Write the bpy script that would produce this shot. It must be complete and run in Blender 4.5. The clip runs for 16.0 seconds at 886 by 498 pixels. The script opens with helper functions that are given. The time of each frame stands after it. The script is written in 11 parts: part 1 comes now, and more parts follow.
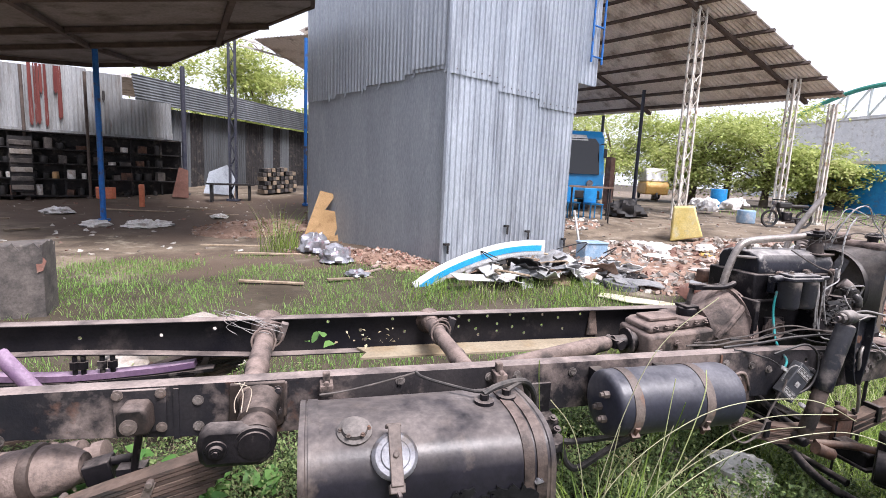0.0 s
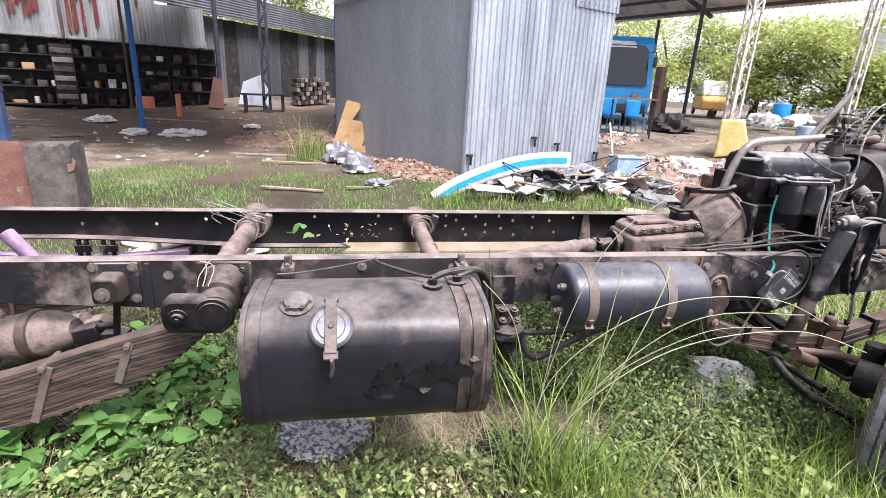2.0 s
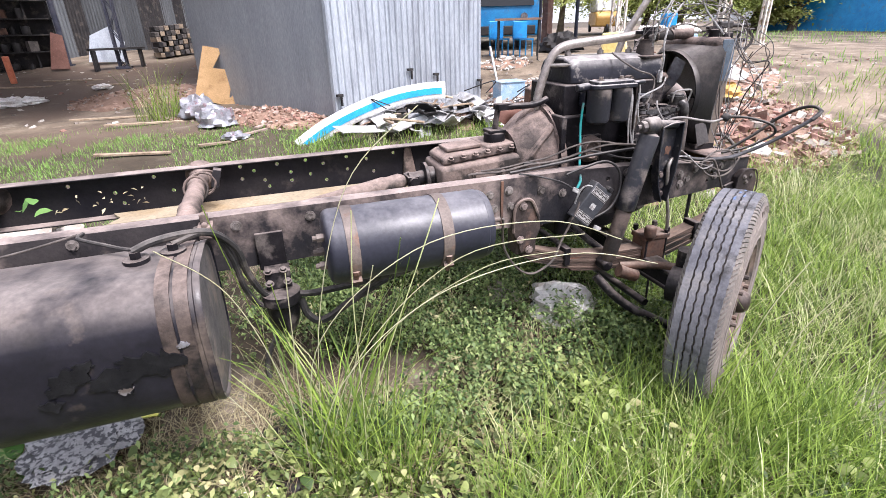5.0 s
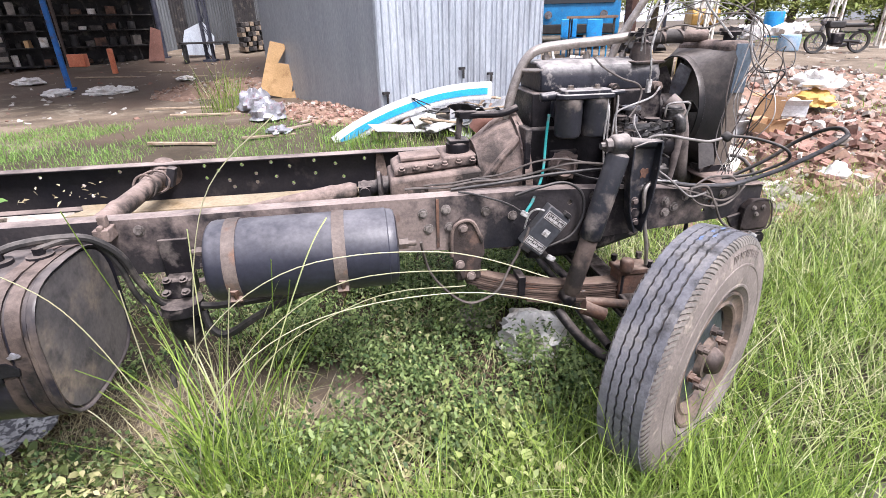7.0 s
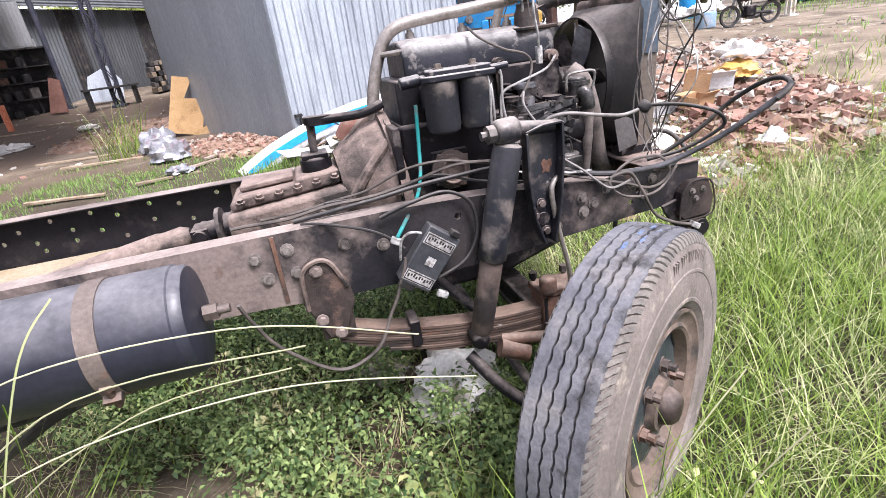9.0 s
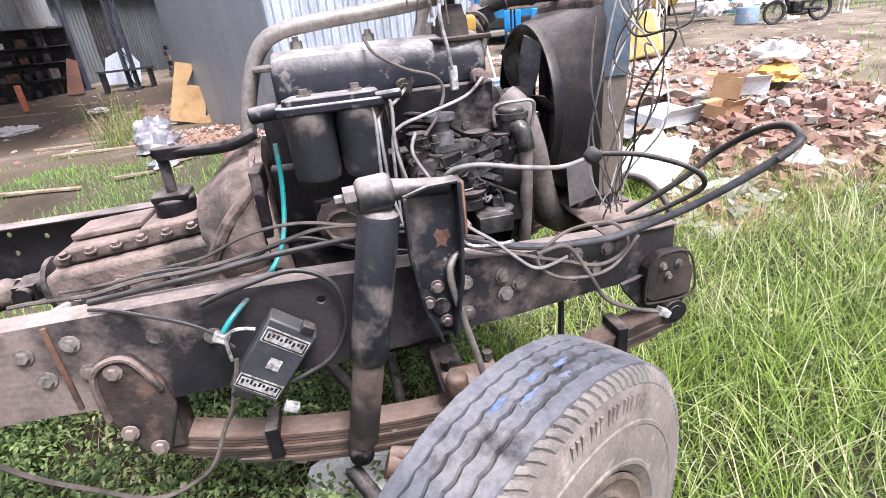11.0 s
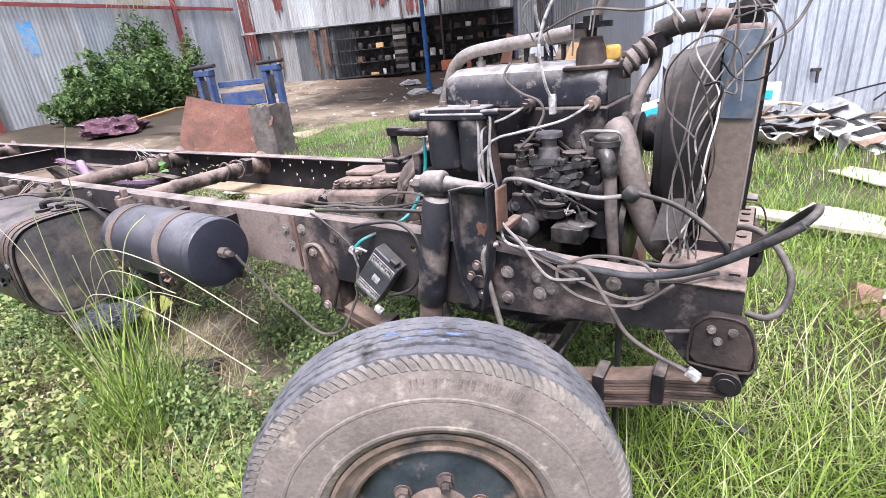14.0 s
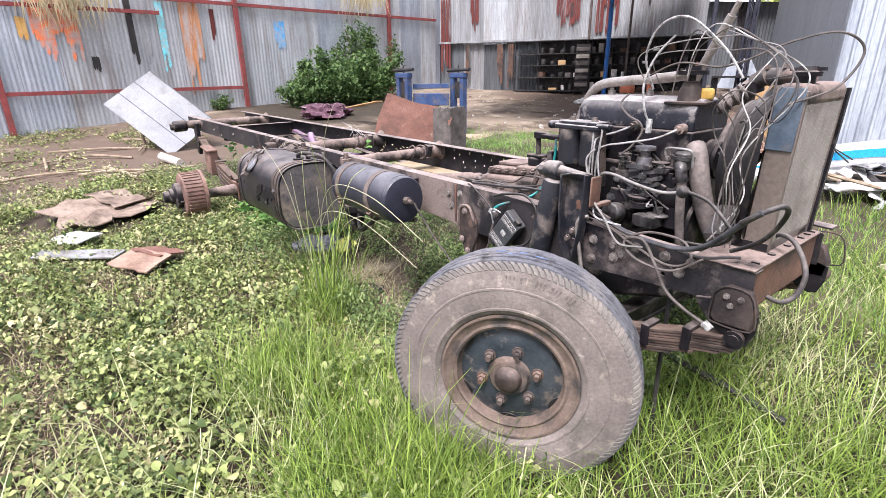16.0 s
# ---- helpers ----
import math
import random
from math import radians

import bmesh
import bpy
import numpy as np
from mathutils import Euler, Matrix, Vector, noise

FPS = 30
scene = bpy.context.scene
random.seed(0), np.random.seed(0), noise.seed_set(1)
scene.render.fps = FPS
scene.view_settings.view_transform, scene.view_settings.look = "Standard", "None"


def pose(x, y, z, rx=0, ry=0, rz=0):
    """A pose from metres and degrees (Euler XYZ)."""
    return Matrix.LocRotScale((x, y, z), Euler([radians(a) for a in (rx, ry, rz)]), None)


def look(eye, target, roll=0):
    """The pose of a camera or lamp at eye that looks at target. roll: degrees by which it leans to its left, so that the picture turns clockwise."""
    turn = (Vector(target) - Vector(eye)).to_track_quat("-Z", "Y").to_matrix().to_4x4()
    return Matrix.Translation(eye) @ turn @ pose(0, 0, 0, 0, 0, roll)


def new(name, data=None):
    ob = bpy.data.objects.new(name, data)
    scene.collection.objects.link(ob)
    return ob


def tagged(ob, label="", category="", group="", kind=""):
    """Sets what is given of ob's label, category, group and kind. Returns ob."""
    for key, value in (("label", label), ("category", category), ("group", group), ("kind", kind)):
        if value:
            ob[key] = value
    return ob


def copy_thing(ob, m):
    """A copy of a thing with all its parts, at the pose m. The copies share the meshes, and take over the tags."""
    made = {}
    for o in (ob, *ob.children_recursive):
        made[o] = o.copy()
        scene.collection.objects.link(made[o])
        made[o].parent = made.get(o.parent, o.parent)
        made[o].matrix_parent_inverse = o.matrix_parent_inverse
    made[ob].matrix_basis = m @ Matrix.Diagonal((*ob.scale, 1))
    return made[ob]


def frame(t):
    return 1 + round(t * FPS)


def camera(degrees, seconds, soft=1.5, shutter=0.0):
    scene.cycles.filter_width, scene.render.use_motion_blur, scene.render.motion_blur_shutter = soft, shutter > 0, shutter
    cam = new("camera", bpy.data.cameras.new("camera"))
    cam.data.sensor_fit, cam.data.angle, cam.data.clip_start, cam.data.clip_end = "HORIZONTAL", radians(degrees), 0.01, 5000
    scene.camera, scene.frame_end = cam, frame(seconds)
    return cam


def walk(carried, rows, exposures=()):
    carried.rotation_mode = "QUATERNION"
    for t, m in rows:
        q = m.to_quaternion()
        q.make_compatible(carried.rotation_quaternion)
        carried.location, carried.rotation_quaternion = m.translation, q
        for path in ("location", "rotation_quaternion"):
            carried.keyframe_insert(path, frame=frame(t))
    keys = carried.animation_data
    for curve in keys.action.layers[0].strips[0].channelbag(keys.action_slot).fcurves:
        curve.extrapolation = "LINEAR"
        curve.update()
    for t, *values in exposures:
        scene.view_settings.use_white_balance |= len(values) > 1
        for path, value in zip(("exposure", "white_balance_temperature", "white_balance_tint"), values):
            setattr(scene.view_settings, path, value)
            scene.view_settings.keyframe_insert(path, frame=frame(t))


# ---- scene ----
cam = camera(83.2, 16.0, 0.8)
PATH = [
    (0, (-0.093, -0.144, 1.831), (0.425, 1.767, 1.544), 2.6),
    (0.5, (0.015, -0.171, 1.818), (0.424, 1.762, 1.507), 3.5),
    (1, (0.108, -0.185, 1.784), (0.393, 1.761, 1.422), 3.7),
    (1.5, (0.197, -0.227, 1.758), (0.465, 1.702, 1.302), 3.8),
    (1.7, (0.224, -0.233, 1.746), (0.515, 1.681, 1.242), 3.3),
    (2, (0.267, -0.241, 1.717), (0.616, 1.632, 1.109), 2.9),
    (2.5, (0.354, -0.226, 1.689), (0.781, 1.581, 0.946), 2.2),
    (3, (0.498, -0.18, 1.662), (0.972, 1.596, 0.875), 2.4),
    (3.5, (0.667, -0.125, 1.655), (1.158, 1.636, 0.844), 1.7),
    (4, (0.81, -0.102, 1.659), (1.336, 1.649, 0.848), 1.0),
    (4.5, (0.913, -0.111, 1.653), (1.523, 1.614, 0.847), -0.6),
    (4.7, (0.955, -0.108, 1.638), (1.568, 1.612, 0.823), -1.3),
    (6.8, (1.692, -0.066, 1.607), (2.003, 1.739, 0.804), -1.0),
    (7, (1.736, -0.038, 1.621), (2.024, 1.765, 0.803), -1.3),
    (7.5, (1.854, 0.08, 1.579), (2.168, 1.88, 0.765), -1.4),
    (8, (1.971, 0.216, 1.512), (2.365, 2.012, 0.724), -2.9),
    (8.5, (2.062, 0.306, 1.485), (2.496, 2.108, 0.734), -6.5),
    (9, (2.19, 0.423, 1.448), (2.624, 2.215, 0.673), -7.6),
    (9.5, (2.361, 0.549, 1.444), (2.789, 2.347, 0.681), -5.8),
    (9.7, (2.416, 0.576, 1.448), (2.848, 2.37, 0.675), -5.1),
    (11.8, (2.93, 0.939, 1.495), (3.009, 2.771, 0.697), -8.9),
    (12, (2.985, 0.949, 1.502), (2.964, 2.787, 0.712), -9.5),
    (12.5, (3.179, 0.886, 1.482), (2.846, 2.728, 0.776), -7.5),
    (13, (3.401, 0.771, 1.502), (2.774, 2.512, 0.743), -5.3),
    (13.5, (3.547, 0.694, 1.524), (2.695, 2.321, 0.733), -7.6),
    (14, (3.61, 0.64, 1.543), (2.577, 2.18, 0.794), -5.6),
    (14.5, (3.731, 0.514, 1.563), (2.566, 2.019, 0.947), -2.5),
    (15, (3.899, 0.31, 1.575), (2.593, 1.704, 0.981), -0.8),
    (15.5, (4.049, 0.19, 1.588), (2.66, 1.464, 0.919), -1.1),
    (16, (4.209, 0.1, 1.585), (2.734, 1.27, 0.909), -0.6),
]
walk(cam, [(t, look(eye, target, roll)) for t, eye, target, roll in PATH],
     ((0, 0.73, 6080, 17.5), (1, 0.82, 6080, 17.5), (2.5, 1.04, 6080, 18), (8, 1.05, 6100, 18), (12, 1.18, 5980, 18), (14.5, 1.16, 5960, 18), (16, 1.08, 6100, 18)))

# ---- sky and sun ----
world = bpy.data.worlds.new("hazy_sky")
scene.world = world
world.use_nodes = True
wn = world.node_tree
sky = wn.nodes.new("ShaderNodeTexSky")
sky.sky_type, sky.sun_disc = "NISHITA", False
sky.sun_elevation, sky.sun_rotation = radians(58), radians(151)
sky.air_density, sky.dust_density, sky.ozone_density = 1.0, 6.0, 1.0
haze = wn.nodes.new("ShaderNodeMix")
haze.data_type = "RGBA"
haze.inputs[0].default_value = 0.72
haze.inputs[7].default_value = (10.6, 10.8, 11.4, 1)
wn.links.new(sky.outputs[0], haze.inputs[6])
wn.links.new(haze.outputs[2], wn.nodes["Background"].inputs["Color"])
wn.nodes["Background"].inputs["Strength"].default_value = 0.095
sun = new("sun", bpy.data.lights.new("sun", "SUN"))
sun.data.energy, sun.data.angle, sun.data.color = 4.3, radians(22), (1.0, 0.965, 0.915)
sun.matrix_world = look((0, 0, 0), (-0.30, 0.55, -1.0))


# ---- mesh building ----
class Build:
    """Collects vertices and faces of one mesh."""

    def __init__(self):
        self.v, self.f = [], []

    def add(self, verts, faces):
        n = len(self.v)
        self.v.extend(tuple(p) for p in verts)
        self.f.extend(tuple(i + n for i in q) for q in faces)
        return self

    def box(self, c, s, m=None):
        x, y, z = (a / 2 for a in s)
        pts = [Vector((i * x, j * y, k * z)) for i in (-1, 1) for j in (-1, 1) for k in (-1, 1)]
        m = m.to_3x3() if m else Matrix.Identity(3)
        pts = [m @ p + Vector(c) for p in pts]
        return self.add(pts, [(0, 1, 3, 2), (4, 6, 7, 5), (0, 4, 5, 1), (2, 3, 7, 6), (0, 2, 6, 4), (1, 5, 7, 3)])

    def lathe(self, a, b, prof, n=20, cap=True):
        """A turned body: prof holds (share of the way from a to b in metres, radius)."""
        a, b = Vector(a), Vector(b)
        d = (b - a).normalized()
        u = d.orthogonal().normalized()
        w = d.cross(u)
        pts = []
        for s, r in prof:
            for i in range(n):
                t = 2 * math.pi * i / n
                pts.append(a + d * s + (u * math.cos(t) + w * math.sin(t)) * r)
        faces = []
        for k in range(len(prof) - 1):
            for i in range(n):
                j = (i + 1) % n
                faces.append((k * n + i, k * n + j, (k + 1) * n + j, (k + 1) * n + i))
        if cap:
            faces.append(tuple(range(n))[::-1])
            faces.append(tuple((len(prof) - 1) * n + i for i in range(n)))
        return self.add(pts, faces)

    def cyl(self, a, b, r, n=16, r2=None):
        d = (Vector(b) - Vector(a)).length
        return self.lathe(a, b, [(0, r), (d, r if r2 is None else r2)], n)

    def can(self, a, b, r, e=0.01, n=24):
        """A cylinder with rounded rims."""
        d = (Vector(b) - Vector(a)).length
        return self.lathe(a, b, [(0, r - 2 * e), (e * 0.3, r - e), (e, r - e * 0.3), (2 * e, r), (d - 2 * e, r), (d - e, r - e * 0.3), (d - e * 0.3, r - e), (d, r - 2 * e)], n)

    def tube(self, pts, r, n=7, k=6, closed=False):
        """A bent pipe through the points."""
        path = smooth_line(pts, k, closed)
        rings = []
        up = Vector((0.13, 0.31, 0.94))
        for i, p in enumerate(path):
            d = (path[min(i + 1, len(path) - 1)] - path[max(i - 1, 0)]).normalized()
            u = up - d * up.dot(d)
            if u.length < 1e-3:
                u = d.orthogonal()
            u.normalize()
            up = u
            w = d.cross(u)
            rings += [p + (u * math.cos(2 * math.pi * j / n) + w * math.sin(2 * math.pi * j / n)) * r for j in range(n)]
        m = len(path)
        faces = [(i * n + j, i * n + (j + 1) % n, (i + 1) * n + (j + 1) % n, (i + 1) * n + j) for i in range(m - 1) for j in range(n)]
        faces += [tuple(range(n))[::-1], tuple((m - 1) * n + j for j in range(n))]
        return self.add(rings, faces)

    def prism(self, poly, depth, m):
        """A flat outline in the x-y plane of m, raised by depth along its z."""
        n = len(poly)
        pts = [m @ Vector((x, y, 0)) for x, y in poly] + [m @ Vector((x, y, depth)) for x, y in poly]
        return self.add(pts, [tuple(range(n))[::-1], tuple(range(n, 2 * n))] + [(i, (i + 1) % n, n + (i + 1) % n, n + i) for i in range(n)])

    def bolt(self, p, d, r=0.012, h=0.012):
        p, d = Vector(p), Vector(d).normalized()
        self.cyl(p, p + d * h * 0.3, r * 1.5, 10)
        return self.cyl(p + d * h * 0.2, p + d * h, r, 6)

    def sweep(self, section, path, side):
        """Runs a closed outline (across, up) along a path; side gives the 'across' direction."""
        n = len(section)
        side = Vector(side).normalized()
        pts = []
        path = [Vector(p) for p in path]
        for i, p in enumerate(path):
            d = (path[min(i + 1, len(path) - 1)] - path[max(i - 1, 0)]).normalized()
            s = (side - d * side.dot(d)).normalized()
            u = s.cross(d)
            pts += [p + s * a + u * b for a, b in section]
        m = len(path)
        faces = [(i * n + j, i * n + (j + 1) % n, (i + 1) * n + (j + 1) % n, (i + 1) * n + j) for i in range(m - 1) for j in range(n)]
        faces += [tuple(range(n))[::-1], tuple((m - 1) * n + j for j in range(n))]
        return self.add(pts, faces)

    def jitter(self, a, s, seed=0.0):
        o = Vector((seed, seed * 1.7, 3.1))
        self.v = [tuple(Vector(p) + noise.noise_vector(Vector(p) * s + o) * a) for p in self.v]
        return self


def smooth_line(pts, k=6, closed=False):
    """Catmull-Rom through the points."""
    p = [Vector(q) for q in pts]
    if len(p) < 3:
        return p
    out = []
    m = len(p)
    for i in range(m - 1):
        a, b, c, d = p[max(i - 1, 0)], p[i], p[i + 1], p[min(i + 2, m - 1)]
        for j in range(k):
            t = j / k
            out.append(0.5 * (2 * b + (c - a) * t + (2 * a - 5 * b + 4 * c - d) * t * t + (3 * b - a - 3 * c + d) * t ** 3))
    out.append(p[-1])
    return out


def mesh_of(name, b, material, angle=38):
    me = bpy.data.meshes.new(name)
    me.from_pydata(b.v, [], b.f)
    bm = bmesh.new()
    bm.from_mesh(me)
    if len(bm.faces) < 60000:
        bmesh.ops.recalc_face_normals(bm, faces=bm.faces)
    bm.to_mesh(me)
    bm.free()
    if angle:
        me.shade_smooth()
        me.set_sharp_from_angle(angle=radians(angle))
    me.materials.append(material)
    return me


def part(name, b, material, parent, label="", bevel=0.0, angle=38):
    """One mesh object under a thing or under a part."""
    ob = new(name, mesh_of(name, b, material, angle))
    ob.parent = parent
    if label:
        ob["label"] = label
    if bevel:
        mod = ob.modifiers.new("edge", "BEVEL")
        mod.width, mod.segments, mod.limit_method, mod.angle_limit = bevel, 2, "ANGLE", radians(40)
    return ob


def thing(name, label, category, b=None, material=None, group="", kind="", bevel=0.0, at=None, angle=38):
    """A top-level thing: a mesh of its own, or an Empty that takes parts."""
    ob = new(name, mesh_of(name, b, material, angle) if b else None)
    if at:
        ob.location = at
    if bevel:
        mod = ob.modifiers.new("edge", "BEVEL")
        mod.width, mod.segments, mod.limit_method, mod.angle_limit = bevel, 2, "ANGLE", radians(40)
    return tagged(ob, label, category, group, kind)


# ---- materials ----
def surface(name, c1, c2, scale=3.0, rough=0.6, metal=0.0, bump=0.15, fine=55.0, stain=None, stain_scale=5.0, stain_at=0.58, stain2=None, stain2_at=0.64,
            dust=None, dust_amount=0.8, stretch=(1, 1, 1), random=0.0, soft=0.08, spec=0.35, coat=0.0, towards=None, front=None):
    """Two colours mixed by noise, fine grain, worn patches, dust lying on upward faces."""
    m = bpy.data.materials.new(name)
    m.use_nodes = True
    t = m.node_tree
    link = t.links.new
    bsdf = t.nodes["Principled BSDF"]
    geo = t.nodes.new("ShaderNodeNewGeometry")
    mp = t.nodes.new("ShaderNodeMapping")
    mp.inputs["Scale"].default_value = stretch
    link(geo.outputs["Position"], mp.inputs["Vector"])

    def noise_at(s, detail=5.0, offset=0.0):
        n = t.nodes.new("ShaderNodeTexNoise")
        n.inputs["Scale"].default_value, n.inputs["Detail"].default_value, n.inputs["Roughness"].default_value = s, detail, 0.62
        if offset:
            add = t.nodes.new("ShaderNodeVectorMath")
            add.inputs[1].default_value = (offset, offset * 0.7, -offset)
            link(mp.outputs[0], add.inputs[0])
            link(add.outputs[0], n.inputs["Vector"])
        else:
            link(mp.outputs[0], n.inputs["Vector"])
        return n.outputs["Fac"]

    def ramp(src, lo, hi):
        r = t.nodes.new("ShaderNodeMapRange")
        r.inputs["From Min"].default_value, r.inputs["From Max"].default_value = lo, hi
        link(src, r.inputs["Value"])
        return r.outputs[0]

    def mix(fac, a, b):
        n = t.nodes.new("ShaderNodeMix")
        n.data_type = "RGBA"
        if isinstance(fac, float):
            n.inputs[0].default_value = fac
        else:
            link(fac, n.inputs[0])
        for i, v in ((6, a), (7, b)):
            if isinstance(v, tuple):
                n.inputs[i].default_value = (*v, 1)
            else:
                link(v, n.inputs[i])
        return n.outputs[2]

    col = mix(ramp(noise_at(scale), 0.34, 0.66), c1, c2)
    grain = noise_at(fine, 3.0)
    if stain:
        src = noise_at(stain_scale, 6.0, 7.3)
        if towards:
            sx = t.nodes.new("ShaderNodeSeparateXYZ")
            link(geo.outputs["Position"], sx.inputs[0])
            ad = t.nodes.new("ShaderNodeMath")
            ad.operation, ad.inputs[1].default_value = "MULTIPLY_ADD", towards[2]
            link(ramp(sx.outputs[0], towards[0], towards[1]), ad.inputs[0])
            link(src, ad.inputs[2])
            src = ad.outputs[0]
            if front:
                fr = t.nodes.new("ShaderNodeMath")
                fr.operation, fr.inputs[1].default_value = "MULTIPLY_ADD", -0.17
                link(ramp(sx.outputs[0], *front), fr.inputs[0])
                link(src, fr.inputs[2])
                src = fr.outputs[0]
        col = mix(ramp(src, stain_at - soft, stain_at + soft), col, stain)
    if stain2:
        col = mix(ramp(noise_at(stain_scale * 2.3, 6.0, 23.1), stain2_at - soft, stain2_at + soft), col, stain2)
    if dust:
        sep = t.nodes.new("ShaderNodeSeparateXYZ")
        link(geo.outputs["Normal"], sep.inputs[0])
        up = ramp(sep.outputs[2], 0.25, 0.95)
        mul = t.nodes.new("ShaderNodeMath")
        mul.operation = "MULTIPLY"
        link(up, mul.inputs[0])
        link(ramp(noise_at(scale * 2.0, 4.0, 3.7), 0.25, 0.6), mul.inputs[1])
        mul2 = t.nodes.new("ShaderNodeMath")
        mul2.operation, mul2.inputs[1].default_value = "MULTIPLY", dust_amount
        link(mul.outputs[0], mul2.inputs[0])
        col = mix(mul2.outputs[0], col, dust)
    hsv = t.nodes.new("ShaderNodeHueSaturation")
    val = ramp(grain, 0.2, 0.8)
    r = t.nodes.new("ShaderNodeMapRange")
    r.inputs["To Min"].default_value, r.inputs["To Max"].default_value = 0.72, 1.28
    link(val, r.inputs["Value"])
    v = r.outputs[0]
    if random:
        info = t.nodes.new("ShaderNodeObjectInfo")
        rr = t.nodes.new("ShaderNodeMapRange")
        rr.inputs["To Min"].default_value, rr.inputs["To Max"].default_value = 1 - random, 1 + random
        link(info.outputs["Random"], rr.inputs["Value"])
        mm = t.nodes.new("ShaderNodeMath")
        mm.operation = "MULTIPLY"
        link(v, mm.inputs[0])
        link(rr.outputs[0], mm.inputs[1])
        v = mm.outputs[0]
    link(v, hsv.inputs["Value"])
    link(col, hsv.inputs["Color"])
    link(hsv.outputs[0], bsdf.inputs["Base Color"])
    rg = t.nodes.new("ShaderNodeMapRange")
    rg.inputs["To Min"].default_value, rg.inputs["To Max"].default_value = max(0.05, rough - 0.14), min(1.0, rough + 0.14)
    link(noise_at(scale * 3.0, 4.0, 11.0), rg.inputs["Value"])
    link(rg.outputs[0], bsdf.inputs["Roughness"])
    bsdf.inputs["Metallic"].default_value = metal
    bsdf.inputs["Specular IOR Level"].default_value = spec
    bsdf.inputs["Coat Weight"].default_value = coat
    if bump:
        bp = t.nodes.new("ShaderNodeBump")
        bp.inputs["Strength"].default_value, bp.inputs["Distance"].default_value = bump, 0.01
        link(grain, bp.inputs["Height"])
        link(bp.outputs[0], bsdf.inputs["Normal"])
    return m


def leafy(name, c1, c2, dry=None, dry_at=0.62, scale=2.0, rough=0.55, gloss=0.3, through_light=0.42):
    """Leaves: colour varies from leaf to leaf and patch to patch, some light passes through."""
    m = bpy.data.materials.new(name)
    m.use_nodes = True
    t = m.node_tree
    link = t.links.new
    geo = t.nodes.new("ShaderNodeNewGeometry")
    n = t.nodes.new("ShaderNodeTexNoise")
    n.inputs["Scale"].default_value, n.inputs["Detail"].default_value = scale, 4
    link(geo.outputs["Position"], n.inputs["Vector"])

    def mix(fac, a, b):
        k = t.nodes.new("ShaderNodeMix")
        k.data_type = "RGBA"
        link(fac, k.inputs[0])
        for i, v in ((6, a), (7, b)):
            if isinstance(v, tuple):
                k.inputs[i].default_value = (*v, 1)
            else:
                link(v, k.inputs[i])
        return k.outputs[2]

    col = mix(geo.outputs["Random Per Island"], c1, c2)
    if dry:
        add = t.nodes.new("ShaderNodeMath")
        add.operation = "MULTIPLY_ADD"
        add.inputs[1].default_value, add.inputs[2].default_value = 0.25, 0.0
        link(geo.outputs["Random Per Island"], add.inputs[0])
        s = t.nodes.new("ShaderNodeMath")
        link(add.outputs[0], s.inputs[0])
        link(n.outputs["Fac"], s.inputs[1])
        r = t.nodes.new("ShaderNodeMapRange")
        r.inputs["From Min"].default_value, r.inputs["From Max"].default_value = dry_at, dry_at + 0.12
        link(s.outputs[0], r.inputs["Value"])
        col = mix(r.outputs[0], col, dry)
    bsdf = t.nodes["Principled BSDF"]
    link(col, bsdf.inputs["Base Color"])
    bsdf.inputs["Roughness"].default_value = rough
    bsdf.inputs["Specular IOR Level"].default_value = gloss
    tr = t.nodes.new("ShaderNodeBsdfTranslucent")
    link(col, tr.inputs["Color"])
    ms = t.nodes.new("ShaderNodeMixShader")
    ms.inputs[0].default_value = through_light
    link(bsdf.outputs[0], ms.inputs[1])
    link(tr.outputs[0], ms.inputs[2])
    link(ms.outputs[0], t.nodes["Material Output"].inputs["Surface"])
    return m


M_rail = surface("rail_steel", (0.011, 0.011, 0.014), (0.040, 0.035, 0.035), 2.4, 0.5, 0.0, 0.16, 70, stain=(0.172, 0.137, 0.124), stain_scale=2.8, stain_at=0.61, stain2=(0.105, 0.058, 0.042), stain2_at=0.69, dust=(0.30, 0.245, 0.22), dust_amount=0.9, soft=0.06, spec=0.16, towards=(0.7, 1.8, 0.19), front=(2.18, 2.5))
# darker copy of rail_steel: the far rail's shade is put into its colour
M_rail_far = surface("shaded_rail_steel", (0.006, 0.006, 0.009), (0.020, 0.018, 0.019), 2.4, 0.5, 0.0, 0.16, 70, stain=(0.060, 0.050, 0.046), stain_scale=2.8, stain_at=0.62, dust=(0.30, 0.245, 0.22), dust_amount=0.9, soft=0.06, spec=0.16)
M_black = surface("black_paint", (0.005, 0.005, 0.007), (0.014, 0.013, 0.015), 3.0, 0.36, 0.0, 0.08, 60, stain=(0.055, 0.046, 0.041), stain_scale=4.0, stain_at=0.62, dust=(0.17, 0.145, 0.125), dust_amount=0.6, soft=0.05, spec=0.25)
M_tank = surface("tank_paint", (0.005, 0.005, 0.008), (0.014, 0.013, 0.018), 2.5, 0.36, 0.0, 0.08, 50, stain=(0.085, 0.067, 0.056), stain_scale=3.4, stain_at=0.63, stain2=(0.006, 0.006, 0.008), stain2_at=0.62, dust=(0.20, 0.17, 0.155), dust_amount=0.7, soft=0.06, spec=0.26)
M_air = surface("air_tank_paint", (0.011, 0.012, 0.020), (0.024, 0.025, 0.036), 3.0, 0.40, 0.0, 0.06, 60, stain=(0.075, 0.071, 0.074), stain_scale=3.5, stain_at=0.60, dust=(0.14, 0.135, 0.145), dust_amount=0.9)
